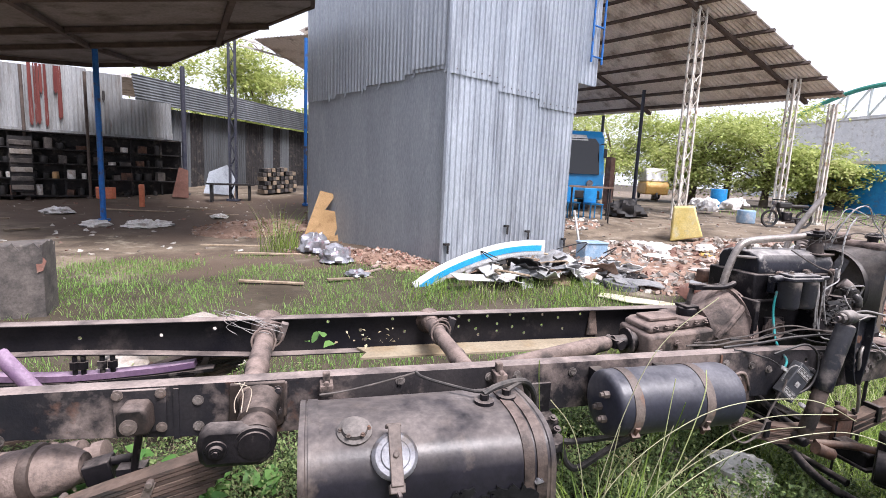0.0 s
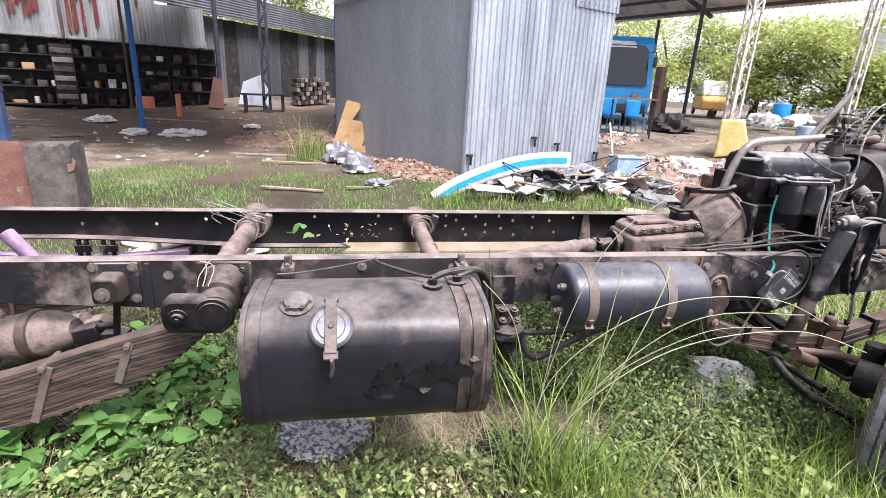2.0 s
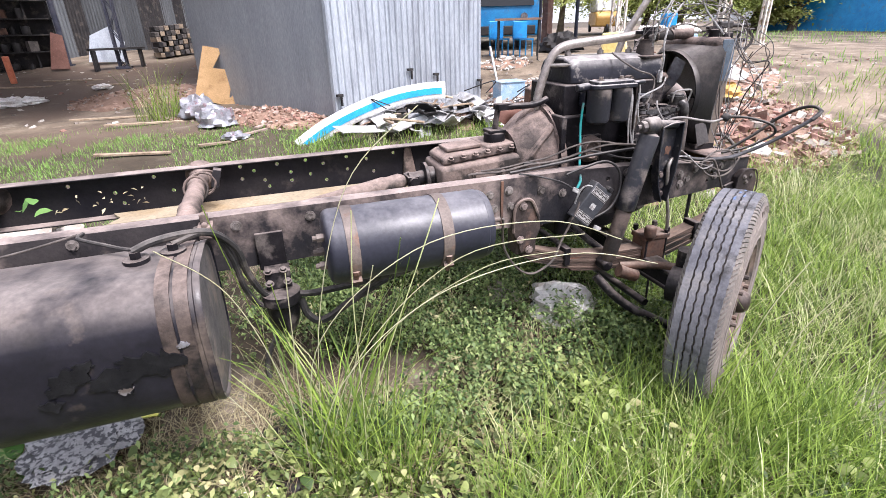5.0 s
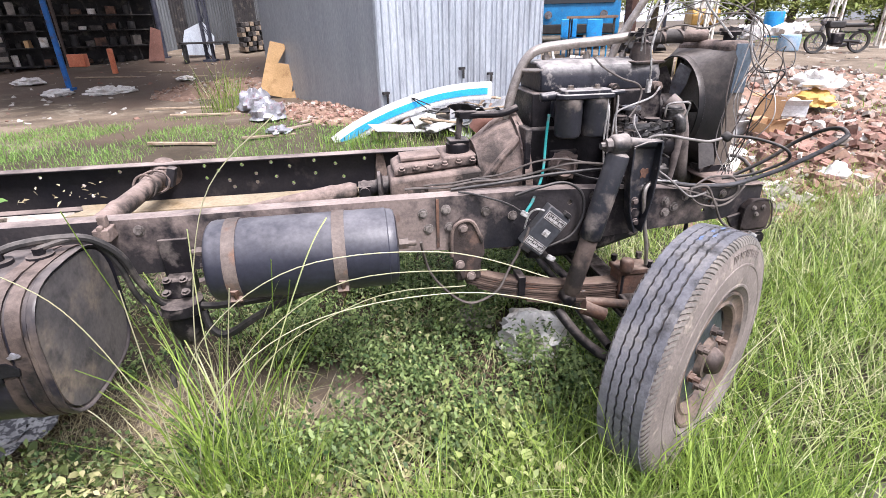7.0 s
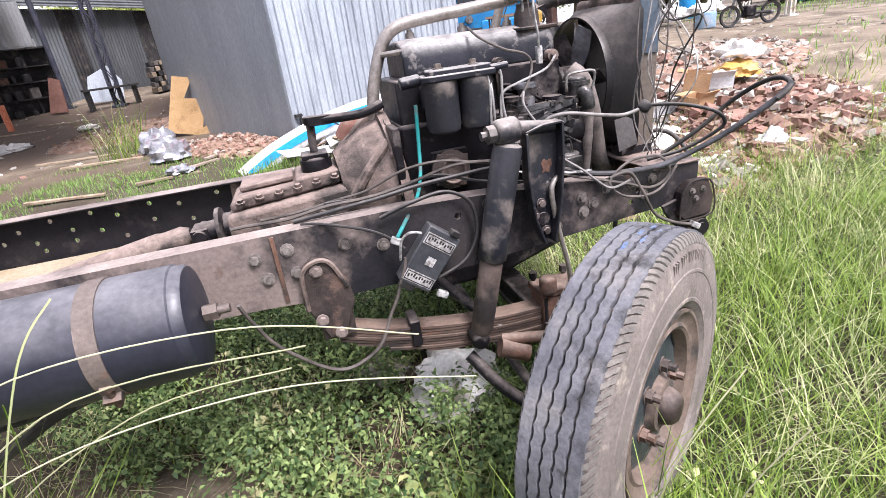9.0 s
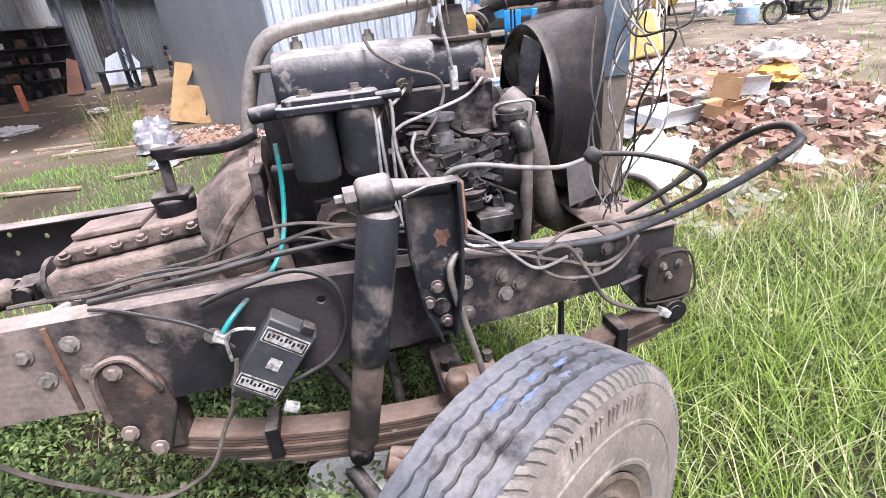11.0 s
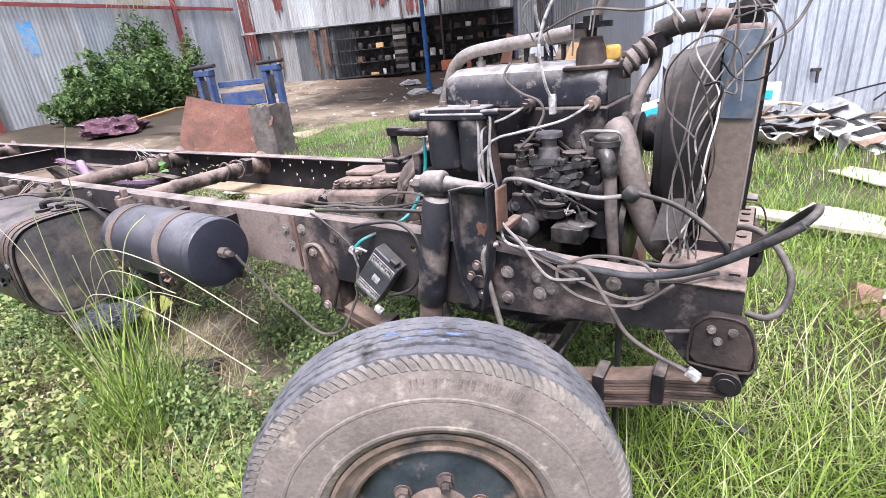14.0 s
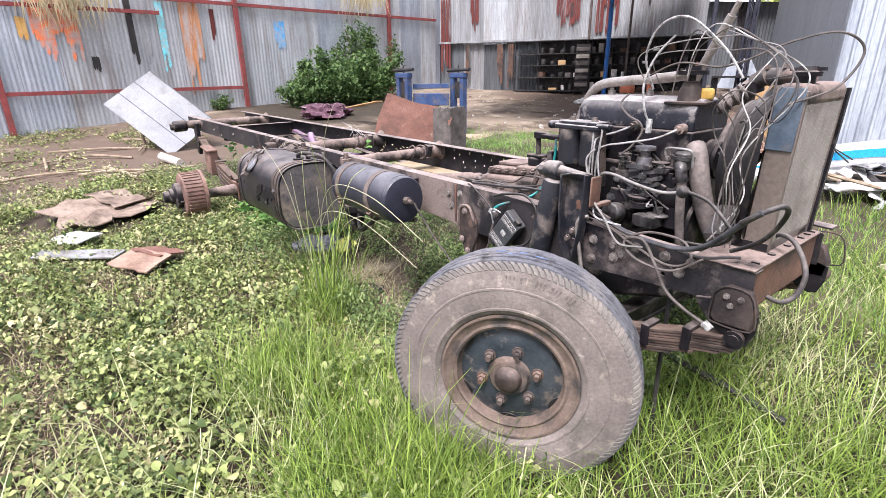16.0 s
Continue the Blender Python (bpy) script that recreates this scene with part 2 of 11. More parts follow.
M_grime = surface("oily_cast_iron", (0.004, 0.004, 0.005), (0.017, 0.015, 0.017), 7.0, 0.38, 0.0, 0.18, 80, stain=(0.085, 0.073, 0.068), stain_scale=7.0, stain_at=0.60, dust=(0.24, 0.20, 0.18), dust_amount=0.6, soft=0.05, spec=0.14)
M_castiron = surface("dusty_cast_iron", (0.095, 0.069, 0.058), (0.185, 0.140, 0.120), 6.0, 0.75, 0.0, 0.45, 70, stain=(0.022, 0.018, 0.016), stain_scale=6.0, stain_at=0.53, dust=(0.25, 0.188, 0.162), dust_amount=0.8, soft=0.06)
M_cover = surface("rocker_cover_paint", (0.006, 0.007, 0.011), (0.016, 0.016, 0.022), 6.0, 0.36, 0.0, 0.15, 60, stain=(0.11, 0.10, 0.095), stain_scale=22.0, stain_at=0.62, dust=(0.34, 0.315, 0.30), dust_amount=1.0, soft=0.04, spec=0.25)
M_rust = surface("rusty_steel", (0.070, 0.036, 0.025), (0.14, 0.075, 0.050), 6.0, 0.82, 0.0, 0.35, 60, stain=(0.035, 0.027, 0.024), stain_scale=5.0, stain_at=0.55, dust=(0.26, 0.20, 0.165), dust_amount=0.7)
M_spring = surface("leaf_spring_steel", (0.038, 0.026, 0.021), (0.092, 0.062, 0.049), 5.0, 0.75, 0.0, 0.3, 60, stain=(0.024, 0.020, 0.018), stain_scale=6.0, stain_at=0.54, stain2=(0.12, 0.062, 0.042), stain2_at=0.63, dust=(0.155, 0.112, 0.088), dust_amount=0.8, soft=0.05, stretch=(0.4, 1, 2.5), random=0.3)
M_strap = surface("strap_steel", (0.085, 0.068, 0.060), (0.15, 0.12, 0.105), 8.0, 0.6, 0.2, 0.15, 80, stain=(0.15, 0.075, 0.045), stain_scale=9.0, stain_at=0.62)
M_rubber = surface("hose_rubber", (0.008, 0.008, 0.008), (0.022, 0.020, 0.020), 9.0, 0.65, 0.0, 0.15, 90, stain=(0.085, 0.072, 0.064), stain_scale=8.0, stain_at=0.6, dust=(0.16, 0.14, 0.125), dust_amount=0.6)
M_wire_black = surface("black_cable", (0.007, 0.007, 0.008), (0.02, 0.018, 0.018), 9.0, 0.5, 0, 0.0, 60, dust=(0.13, 0.115, 0.105), dust_amount=0.6)
M_wire_grey = surface("grey_wire", (0.27, 0.255, 0.24), (0.44, 0.42, 0.40), 14.0, 0.55, 0, 0.0, 60, stain=(0.09, 0.08, 0.075), stain_scale=18.0, stain_at=0.56)
M_wire_mid = surface("dusty_grey_wire", (0.11, 0.10, 0.095), (0.21, 0.195, 0.185), 14.0, 0.6, 0, 0.0, 60)
M_wire_brown = surface("muddy_wire", (0.045, 0.038, 0.034), (0.11, 0.092, 0.082), 14.0, 0.65, 0, 0.0, 60)
M_teal = surface("teal_hose", (0.006, 0.13, 0.13), (0.015, 0.20, 0.195), 9.0, 0.45, 0, 0.0, 60, stain=(0.09, 0.10, 0.095), stain_scale=14.0, stain_at=0.58)
M_pipe = surface("bare_steel_pipe", (0.19, 0.168, 0.152), (0.33, 0.30, 0.275), 8.0, 0.42, 0.55, 0.08, 90, stain=(0.14, 0.11, 0.09), stain_scale=9.0, stain_at=0.60, dust=(0.36, 0.325, 0.30), dust_amount=0.6)
M_line = surface("fuel_line_steel", (0.22, 0.21, 0.205), (0.38, 0.37, 0.36), 12.0, 0.4, 0.4, 0.0, 60, stain=(0.12, 0.10, 0.09), stain_scale=16.0, stain_at=0.57)
M_alu = surface("dull_aluminium_cap", (0.12, 0.12, 0.135), (0.24, 0.24, 0.255), 12.0, 0.5, 0.3, 0.1, 80, stain=(0.085, 0.070, 0.062), stain_scale=12.0, stain_at=0.53)
M_tyre = surface("tyre_rubber", (0.072, 0.072, 0.083), (0.140, 0.138, 0.150), 5.0, 0.85, 0, 0.25, 90, stain=(0.165, 0.155, 0.150), stain_scale=5.0, stain_at=0.60, stain2=(0.033, 0.032, 0.034), stain2_at=0.60)
M_sidewall = surface("muddy_sidewall", (0.120, 0.100, 0.091), (0.185, 0.156, 0.141), 4.0, 0.88, 0, 0.3, 80, stain=(0.10, 0.086, 0.075), stain_scale=6.0, stain_at=0.60, stain2=(0.31, 0.265, 0.22), stain2_at=0.66)
M_lug = surface("shoulder_rubber", (0.095, 0.086, 0.080), (0.165, 0.148, 0.132), 7.0, 0.88, 0, 0.3, 90, stain=(0.24, 0.208, 0.178), stain_scale=5.0, stain_at=0.60)
M_rim = surface("rusty_rim", (0.085, 0.060, 0.046), (0.15, 0.11, 0.088), 7.0, 0.75, 0, 0.25, 70, stain=(0.03, 0.028, 0.028), stain_scale=7.0, stain_at=0.55)
M_disc = surface("dark_wheel_disc", (0.012, 0.017, 0.022), (0.036, 0.042, 0.048), 7.0, 0.45, 0, 0.2, 70, stain=(0.10, 0.083, 0.072), stain_scale=9.0, stain_at=0.59, soft=0.04)
M_rad = surface("radiator_paint", (0.022, 0.029, 0.042), (0.055, 0.056, 0.060), 5.0, 0.5, 0, 0.15, 60, stain=(0.105, 0.084, 0.070), stain_scale=3.0, stain_at=0.44, dust=(0.30, 0.275, 0.255), dust_amount=0.9, soft=0.05)
M_rad_blue = surface("blue_grey_radiator_paint", (0.045, 0.066, 0.095), (0.095, 0.118, 0.145), 5.0, 0.5, 0, 0.1, 60, stain=(0.10, 0.085, 0.075), stain_scale=5.0, stain_at=0.60, soft=0.08)
M_fins = surface("radiator_fins", (0.19, 0.172, 0.155), (0.27, 0.246, 0.22), 4.0, 0.7, 0.1, 0.3, 160, stain=(0.14, 0.12, 0.105), stain_scale=5.0, stain_at=0.60)
M_module = surface("module_plastic", (0.026, 0.028, 0.033), (0.048, 0.049, 0.055), 8.0, 0.45, 0, 0.05, 60, dust=(0.12, 0.11, 0.10), dust_amount=0.5)
M_label = surface("pale_sticker", (0.26, 0.255, 0.25), (0.38, 0.37, 0.36), 30.0, 0.5, 0, 0.0, 60, stain=(0.12, 0.11, 0.105), stain_scale=60.0, stain_at=0.54)
M_shock = surface("dusty_worn_black_paint", (0.008, 0.009, 0.013), (0.024, 0.024, 0.029), 5.0, 0.45, 0.0, 0.15, 70, stain=(0.125, 0.105, 0.094), stain_scale=5.0, stain_at=0.54, stain2=(0.30, 0.28, 0.265), stain2_at=0.71, dust=(0.30, 0.265, 0.24), dust_amount=0.8, soft=0.06)
M_shroud = surface("dusty_shroud_steel", (0.008, 0.008, 0.009), (0.022, 0.019, 0.019), 3.5, 0.42, 0.0, 0.10, 70, stain=(0.060, 0.050, 0.044), stain_scale=3.2, stain_at=0.60, stain2=(0.010, 0.010, 0.011), stain2_at=0.60, dust=(0.22, 0.19, 0.17), dust_amount=0.6, soft=0.07, spec=0.25)
M_yellow_cap = surface("yellow_plastic_cap", (0.36, 0.22, 0.045), (0.46, 0.30, 0.08), 20.0, 0.5, 0, 0.05)

# corrugated sheets of the yard
M_tin = surface("galvanised_sheet", (0.295, 0.325, 0.365), (0.415, 0.446, 0.487), 1.2, 0.36, 0.45, 0.05, 40, stain=(0.25, 0.27, 0.30), stain_scale=2.0, stain_at=0.57, stretch=(1.6, 1.6, 0.25), random=0.10)
M_tin_dark = surface("flat_and_shaded_sheet", (0.255, 0.280, 0.308), (0.335, 0.360, 0.388), 0.8, 0.42, 0.3, 0.05, 40, stain=(0.36, 0.385, 0.41), stain_scale=3.0, stain_at=0.64, stretch=(1.5, 1.5, 0.30), random=0.08)
M_tin_old = surface("weathered_sheet", (0.22, 0.225, 0.23), (0.34, 0.345, 0.35), 1.4, 0.55, 0.25, 0.06, 40, stain=(0.20, 0.195, 0.19), stain_scale=2.2, stain_at=0.55, stain2=(0.15, 0.105, 0.085), stain2_at=0.68, stretch=(2.2, 2.2, 0.22), random=0.16)
M_fence = surface("faded_fence_sheet", (0.27, 0.285, 0.295), (0.40, 0.415, 0.425), 1.2, 0.55, 0.2, 0.05, 40, stain=(0.24, 0.235, 0.23), stain_scale=1.8, stain_at=0.58, stain2=(0.22, 0.16, 0.13), stain2_at=0.70, stretch=(2.2, 2.2, 0.3), random=0.16)
M_tin_rust = surface("rust_red_sheet", (0.075, 0.013, 0.012), (0.125, 0.030, 0.024), 2.0, 0.8, 0, 0.1, 40, stain=(0.36, 0.35, 0.345), stain_scale=2.6, stain_at=0.66, stretch=(2.5, 2.5, 0.2), random=0.1)
# shade under the eaves and the wall lip is put into this dark tone
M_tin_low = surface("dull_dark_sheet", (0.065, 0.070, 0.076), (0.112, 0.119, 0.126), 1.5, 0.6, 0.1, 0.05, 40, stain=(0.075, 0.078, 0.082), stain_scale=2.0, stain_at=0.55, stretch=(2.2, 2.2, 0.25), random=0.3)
M_roof_under = surface("brown_grey_roof_sheet", (0.19, 0.172, 0.165), (0.27, 0.248, 0.24), 0.8, 0.8, 0, 0.1, 20, stain=(0.11, 0.095, 0.085), stain_scale=1.2, stain_at=0.58)
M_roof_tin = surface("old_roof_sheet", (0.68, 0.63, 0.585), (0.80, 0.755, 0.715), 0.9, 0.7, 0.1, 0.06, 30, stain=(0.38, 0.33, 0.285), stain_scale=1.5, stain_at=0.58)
M_steel_brown = surface("brown_purlin_steel", (0.055, 0.04, 0.034), (0.10, 0.075, 0.062), 4.0, 0.7, 0, 0.1, 40)
M_post_blue = surface("blue_painted_post", (0.012, 0.10, 0.34), (0.02, 0.14, 0.42), 5.0, 0.5, 0, 0.08, 40, stain=(0.07, 0.06, 0.06), stain_scale=6.0, stain_at=0.62)
M_navy = surface("faded_navy_paint", (0.020, 0.042, 0.115), (0.045, 0.075, 0.16), 5.0, 0.5, 0, 0.1, 40, stain=(0.10, 0.085, 0.08), stain_scale=6.0, stain_at=0.58)
M_post_dark = surface("dark_painted_post", (0.025, 0.028, 0.045), (0.05, 0.05, 0.065), 5.0, 0.55, 0, 0.08, 40)
M_post_pale = surface("pale_painted_post", (0.46, 0.43, 0.38), (0.62, 0.59, 0.53), 4.0, 0.6, 0, 0.1, 40, stain=(0.22, 0.14, 0.09), stain_scale=5.0, stain_at=0.60)
M_red_frame = surface("red_oxide_frame", (0.16, 0.03, 0.03), (0.23, 0.05, 0.045), 5.0, 0.6, 0, 0.08, 40, stain=(0.10, 0.05, 0.04), stain_scale=6.0, stain_at=0.6)
M_shelf = surface("dark_shelving", (0.012, 0.011, 0.012), (0.03, 0.027, 0.027), 4.0, 0.75, 0, 0.1, 40, stain=(0.09, 0.075, 0.065), stain_scale=5.0, stain_at=0.62)
M_blue = surface("bright_blue_paint", (0.012, 0.17, 0.42), (0.02, 0.24, 0.52), 4.0, 0.4, 0, 0.05, 40, stain=(0.10, 0.14, 0.17), stain_scale=4.0, stain_at=0.66)
M_white = surface("scuffed_white_paint", (0.54, 0.55, 0.56), (0.66, 0.66, 0.66), 3.0, 0.45, 0, 0.05, 40, stain=(0.42, 0.40, 0.37), stain_scale=4.0, stain_at=0.62)
M_stripe = surface("blue_stripe_paint", (0.02, 0.27, 0.55), (0.03, 0.33, 0.62), 6.0, 0.4, 0, 0.03, 40)
M_card = surface("brown_board", (0.40, 0.25, 0.115), (0.50, 0.32, 0.16), 3.0, 0.8, 0, 0.1, 60, stain=(0.30, 0.18, 0.08), stain_scale=4.0, stain_at=0.62)
M_tan = surface("pale_yellow_board", (0.235, 0.190, 0.130), (0.335, 0.280, 0.20), 3.0, 0.8, 0, 0.15, 60, stain=(0.26, 0.19, 0.11), stain_scale=3.0, stain_at=0.60)
M_wood = surface("weathered_wood", (0.20, 0.15, 0.105), (0.34, 0.27, 0.195), 3.0, 0.8, 0, 0.25, 60, stain=(0.16, 0.115, 0.075), stain_scale=5.0, stain_at=0.6, stretch=(2, 2, 2), random=0.2)
M_foil = surface("crumpled_foil", (0.24, 0.24, 0.265), (0.42, 0.42, 0.45), 9.0, 0.35, 0.5, 0.3, 50, stain=(0.28, 0.06, 0.07), stain_scale=6.0, stain_at=0.66)
M_bag = surface("pale_plastic_bag", (0.60, 0.57, 0.54), (0.74, 0.72, 0.69), 9.0, 0.5, 0, 0.2, 50, stain=(0.40, 0.33, 0.27), stain_scale=7.0, stain_at=0.6)
M_yellow = surface("yellow_plastic", (0.46, 0.25, 0.06), (0.55, 0.34, 0.12), 4.0, 0.5, 0, 0.05, 40, stain=(0.50, 0.33, 0.08), stain_scale=4.0, stain_at=0.64)
M_yellow_pale = surface("faded_yellow_plastic", (0.58, 0.44, 0.13), (0.68, 0.56, 0.24), 4.0, 0.5, 0, 0.05, 40, stain=(0.62, 0.56, 0.36), stain_scale=4.0, stain_at=0.6)
M_print = surface("printed_wrapper", (0.24, 0.235, 0.235), (0.38, 0.375, 0.37), 12.0, 0.5, 0, 0.1, 60, stain=(0.06, 0.06, 0.065), stain_scale=44.0, stain_at=0.51, soft=0.03)
M_lemon = surface("lemon_plastic", (0.62, 0.60, 0.10), (0.72, 0.70, 0.20), 8.0, 0.45, 0, 0.1)
M_brick = surface("broken_brick", (0.15, 0.078, 0.060), (0.255, 0.145, 0.113), 5.0, 0.9, 0, 0.4, 50, stain=(0.27, 0.195, 0.155), stain_scale=6.0, stain_at=0.60, random=0.35)
M_stone = surface("grey_rubble", (0.22, 0.195, 0.17), (0.34, 0.305, 0.27), 5.0, 0.9, 0, 0.4, 50, stain=(0.22, 0.185, 0.155), stain_scale=6.0, stain_at=0.56, random=0.25)
M_dark_metal = surface("dark_machinery", (0.012, 0.012, 0.013), (0.034, 0.030, 0.028), 6.0, 0.6, 0, 0.1, 40)
M_rust_sheet = surface("rust_brown_plate", (0.13, 0.060, 0.045), (0.20, 0.10, 0.075), 3.0, 0.8, 0, 0.15, 40, stain=(0.10, 0.055, 0.042), stain_scale=3.0, stain_at=0.6, stain2=(0.33, 0.25, 0.21), stain2_at=0.7)
M_stump = surface("grey_box_steel", (0.065, 0.057, 0.053), (0.13, 0.112, 0.10), 5.0, 0.8, 0, 0.25, 40, stain=(0.05, 0.045, 0.042), stain_scale=4.0, stain_at=0.56)

M_leaf_weed = leafy("weed_leaves", (0.026, 0.052, 0.012), (0.31, 0.355, 0.120), dry=(0.40, 0.37, 0.19), dry_at=0.69, scale=2.6, through_light=0.14)
M_leaf_dark = leafy("shade_weed_leaves", (0.030, 0.066, 0.020), (0.26, 0.335, 0.12), dry=(0.40, 0.36, 0.20), dry_at=0.78, scale=3.0, through_light=0.25)
M_grass = leafy("grass_blades", (0.050, 0.100, 0.014), (0.30, 0.41, 0.075), dry=(0.52, 0.50, 0.30), dry_at=0.73, scale=1.6, through_light=0.34)
M_grass_short = leafy("short_grass", (0.12, 0.25, 0.045), (0.30, 0.46, 0.13), dry=(0.36, 0.31, 0.17), dry_at=0.78, scale=1.5)
M_straw = leafy("dry_stalks", (0.30, 0.24, 0.14), (0.62, 0.56, 0.36))
M_reed = leafy("reed_blades", (0.38, 0.37, 0.22), (0.54, 0.52, 0.36), through_light=0.3)
M_twig = leafy("brown_stems", (0.12, 0.075, 0.045), (0.34, 0.245, 0.165), through_light=0.1)
M_flower = leafy("tiny_pale_flowers", (0.60, 0.60, 0.50), (0.75, 0.75, 0.66), through_light=0.2)
M_pale_blade = leafy("pale_grass", (0.34, 0.38, 0.16), (0.52, 0.54, 0.30), through_light=0.3)
M_flake = surface("bare_black_metal", (0.004, 0.004, 0.005), (0.010, 0.010, 0.011), 20.0, 0.5, 0, 0.2, 90, spec=0.15)
M_tank_end = surface("muddy_tank_end", (0.052, 0.048, 0.050), (0.105, 0.093, 0.088), 5.0, 0.7, 0, 0.2, 60, stain=(0.17, 0.135, 0.105), stain_scale=4.0, stain_at=0.58, stain2=(0.03, 0.028, 0.03), stain2_at=0.6)
M_cream = surface("cream_board", (0.40, 0.365, 0.27), (0.52, 0.48, 0.37), 3.0, 0.7, 0, 0.1, 40, stain=(0.28, 0.24, 0.17), stain_scale=4.0, stain_at=0.58)
M_grime_brown = surface("greasy_brown_casting", (0.022, 0.016, 0.014), (0.060, 0.045, 0.038), 7.0, 0.55, 0.0, 0.25, 70, stain=(0.010, 0.009, 0.009), stain_scale=6.0, stain_at=0.55, dust=(0.20, 0.155, 0.135), dust_amount=0.7, soft=0.06, spec=0.2)
M_hanger = surface("worn_brown_black_plate", (0.020, 0.016, 0.016), (0.050, 0.038, 0.034), 9.0, 0.6, 0.0, 0.3, 70, stain=(0.095, 0.062, 0.050), stain_scale=9.0, stain_at=0.58, soft=0.05, spec=0.2)
M_rust_dark = surface("muddy_brown_steel", (0.050, 0.036, 0.030), (0.105, 0.078, 0.066), 6.0, 0.75, 0.0, 0.25, 60, stain=(0.022, 0.018, 0.017), stain_scale=6.0, stain_at=0.58, dust=(0.20, 0.16, 0.14), dust_amount=0.6, soft=0.06)
M_drum = surface("rust_brown_drum", (0.105, 0.058, 0.045), (0.19, 0.112, 0.088), 6.0, 0.85, 0.0, 0.3, 60, stain=(0.055, 0.036, 0.030), stain_scale=6.0, stain_at=0.58, dust=(0.25, 0.18, 0.15), dust_amount=0.5)
M_straw_wire = surface("dusty_binding_wire", (0.26, 0.21, 0.16), (0.40, 0.34, 0.27), 14.0, 0.7, 0, 0.0, 60)
M_bolt = surface("dusty_bolt_heads", (0.11, 0.095, 0.088), (0.20, 0.175, 0.16), 20.0, 0.6, 0.1, 0.1, 80, stain=(0.05, 0.042, 0.038), stain_scale=20.0, stain_at=0.56)
M_hose_brown = surface("dusty_brown_hose", (0.085, 0.070, 0.064), (0.165, 0.138, 0.125), 8.0, 0.8, 0, 0.25, 70, stain=(0.045, 0.038, 0.036), stain_scale=9.0, stain_at=0.57, dust=(0.26, 0.22, 0.20), dust_amount=0.7)
M_dry_sheet = surface("dull_white_sheet", (0.15, 0.155, 0.165), (0.21, 0.215, 0.225), 1.5, 0.6, 0.0, 0.05, 40, stain=(0.13, 0.128, 0.125), stain_scale=2.5, stain_at=0.6)
M_cream_sheet = surface("creased_cream_plastic", (0.50, 0.475, 0.41), (0.64, 0.615, 0.55), 5.0, 0.5, 0, 0.2, 40, stain=(0.56, 0.50, 0.36), stain_scale=3.0, stain_at=0.60)
M_card_dark = surface("brown_carton", (0.30, 0.175, 0.09), (0.40, 0.245, 0.13), 4.0, 0.8, 0, 0.1, 60, stain=(0.22, 0.13, 0.07), stain_scale=4.0, stain_at=0.62)
M_hose_dark = surface("greyed_black_hose", (0.030, 0.027, 0.026), (0.065, 0.058, 0.054), 8.0, 0.7, 0, 0.25, 70, stain=(0.11, 0.095, 0.086), stain_scale=9.0, stain_at=0.6, dust=(0.20, 0.175, 0.16), dust_amount=0.6)
M_creeper = leafy("creeper_leaves", (0.08, 0.20, 0.045), (0.17, 0.31, 0.085), scale=3.0, gloss=0.4)
M_tree = leafy("tree_leaves", (0.22, 0.28, 0.060), (0.58, 0.62, 0.25), dry=(0.50, 0.50, 0.22), dry_at=0.74, scale=0.5, through_light=0.45)
M_bush = leafy("bush_leaves", (0.022, 0.055, 0.016), (0.16, 0.245, 0.085), scale=1.5)
M_bark = surface("bark", (0.10, 0.075, 0.055), (0.17, 0.135, 0.10), 6.0, 0.9, 0, 0.5, 40)


# ---- ground ----
def clamp(v, a, b):
    return max(a, min(b, v))


def ground_z(x, y):
    """Height of the yard: it rises gently towards the sheds and the fence."""
    k = clamp((x - 1) / 4, 0, 1)
    z = -0.08 + 0.02 * clamp(3 - x, -1, 16) + 0.03 * clamp(y - 1.35, -2, 16) + (0.09 + 0.045 * k) * clamp(0.6 * x + 0.8 * y - 8 - 2 * k, 0, 6.4 - 2.1 * k)
    z += 0.2 * math.exp(-((x - 2.0) / 3.0) ** 2 - ((y - 8.3) / 2.0) ** 2) + 0.03 * clamp(-x - 5, 0, 9) * clamp(y / 5, 0, 1)
    return z


def rough_z(x, y):
    z = ground_z(x, y)
    if abs(x) < 30 and abs(y) < 35:
        z += 0.05 * noise.noise(Vector((x * 0.5, y * 0.5, 1.3))) + 0.022 * noise.noise(Vector((x * 1.9, y * 1.9, 4.3)))
    return z


def patch(x, y, cx, cy, rx, ry, edge=0.35):
    """1 inside an uneven oval, 0 outside."""
    d = math.hypot((x - cx) / rx, (y - cy) / ry) + 0.45 * noise.noise(Vector((x * 0.9, y * 0.9, 9.1)))
    return clamp((1.0 - d) / edge + 0.5, 0, 1)


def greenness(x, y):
    """How much of the soil is overgrown, and so darkened in colour."""
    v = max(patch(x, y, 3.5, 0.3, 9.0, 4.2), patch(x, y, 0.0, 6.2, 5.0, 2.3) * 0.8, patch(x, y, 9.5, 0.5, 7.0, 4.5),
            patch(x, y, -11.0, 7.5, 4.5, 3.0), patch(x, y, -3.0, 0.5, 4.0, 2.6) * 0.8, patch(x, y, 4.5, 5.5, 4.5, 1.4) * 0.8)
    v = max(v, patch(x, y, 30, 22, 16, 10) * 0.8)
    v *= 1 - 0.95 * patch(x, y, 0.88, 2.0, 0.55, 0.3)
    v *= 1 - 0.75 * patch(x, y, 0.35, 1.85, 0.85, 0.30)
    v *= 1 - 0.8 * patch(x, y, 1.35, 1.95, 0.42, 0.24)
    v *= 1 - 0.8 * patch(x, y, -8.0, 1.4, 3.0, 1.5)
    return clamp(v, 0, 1)


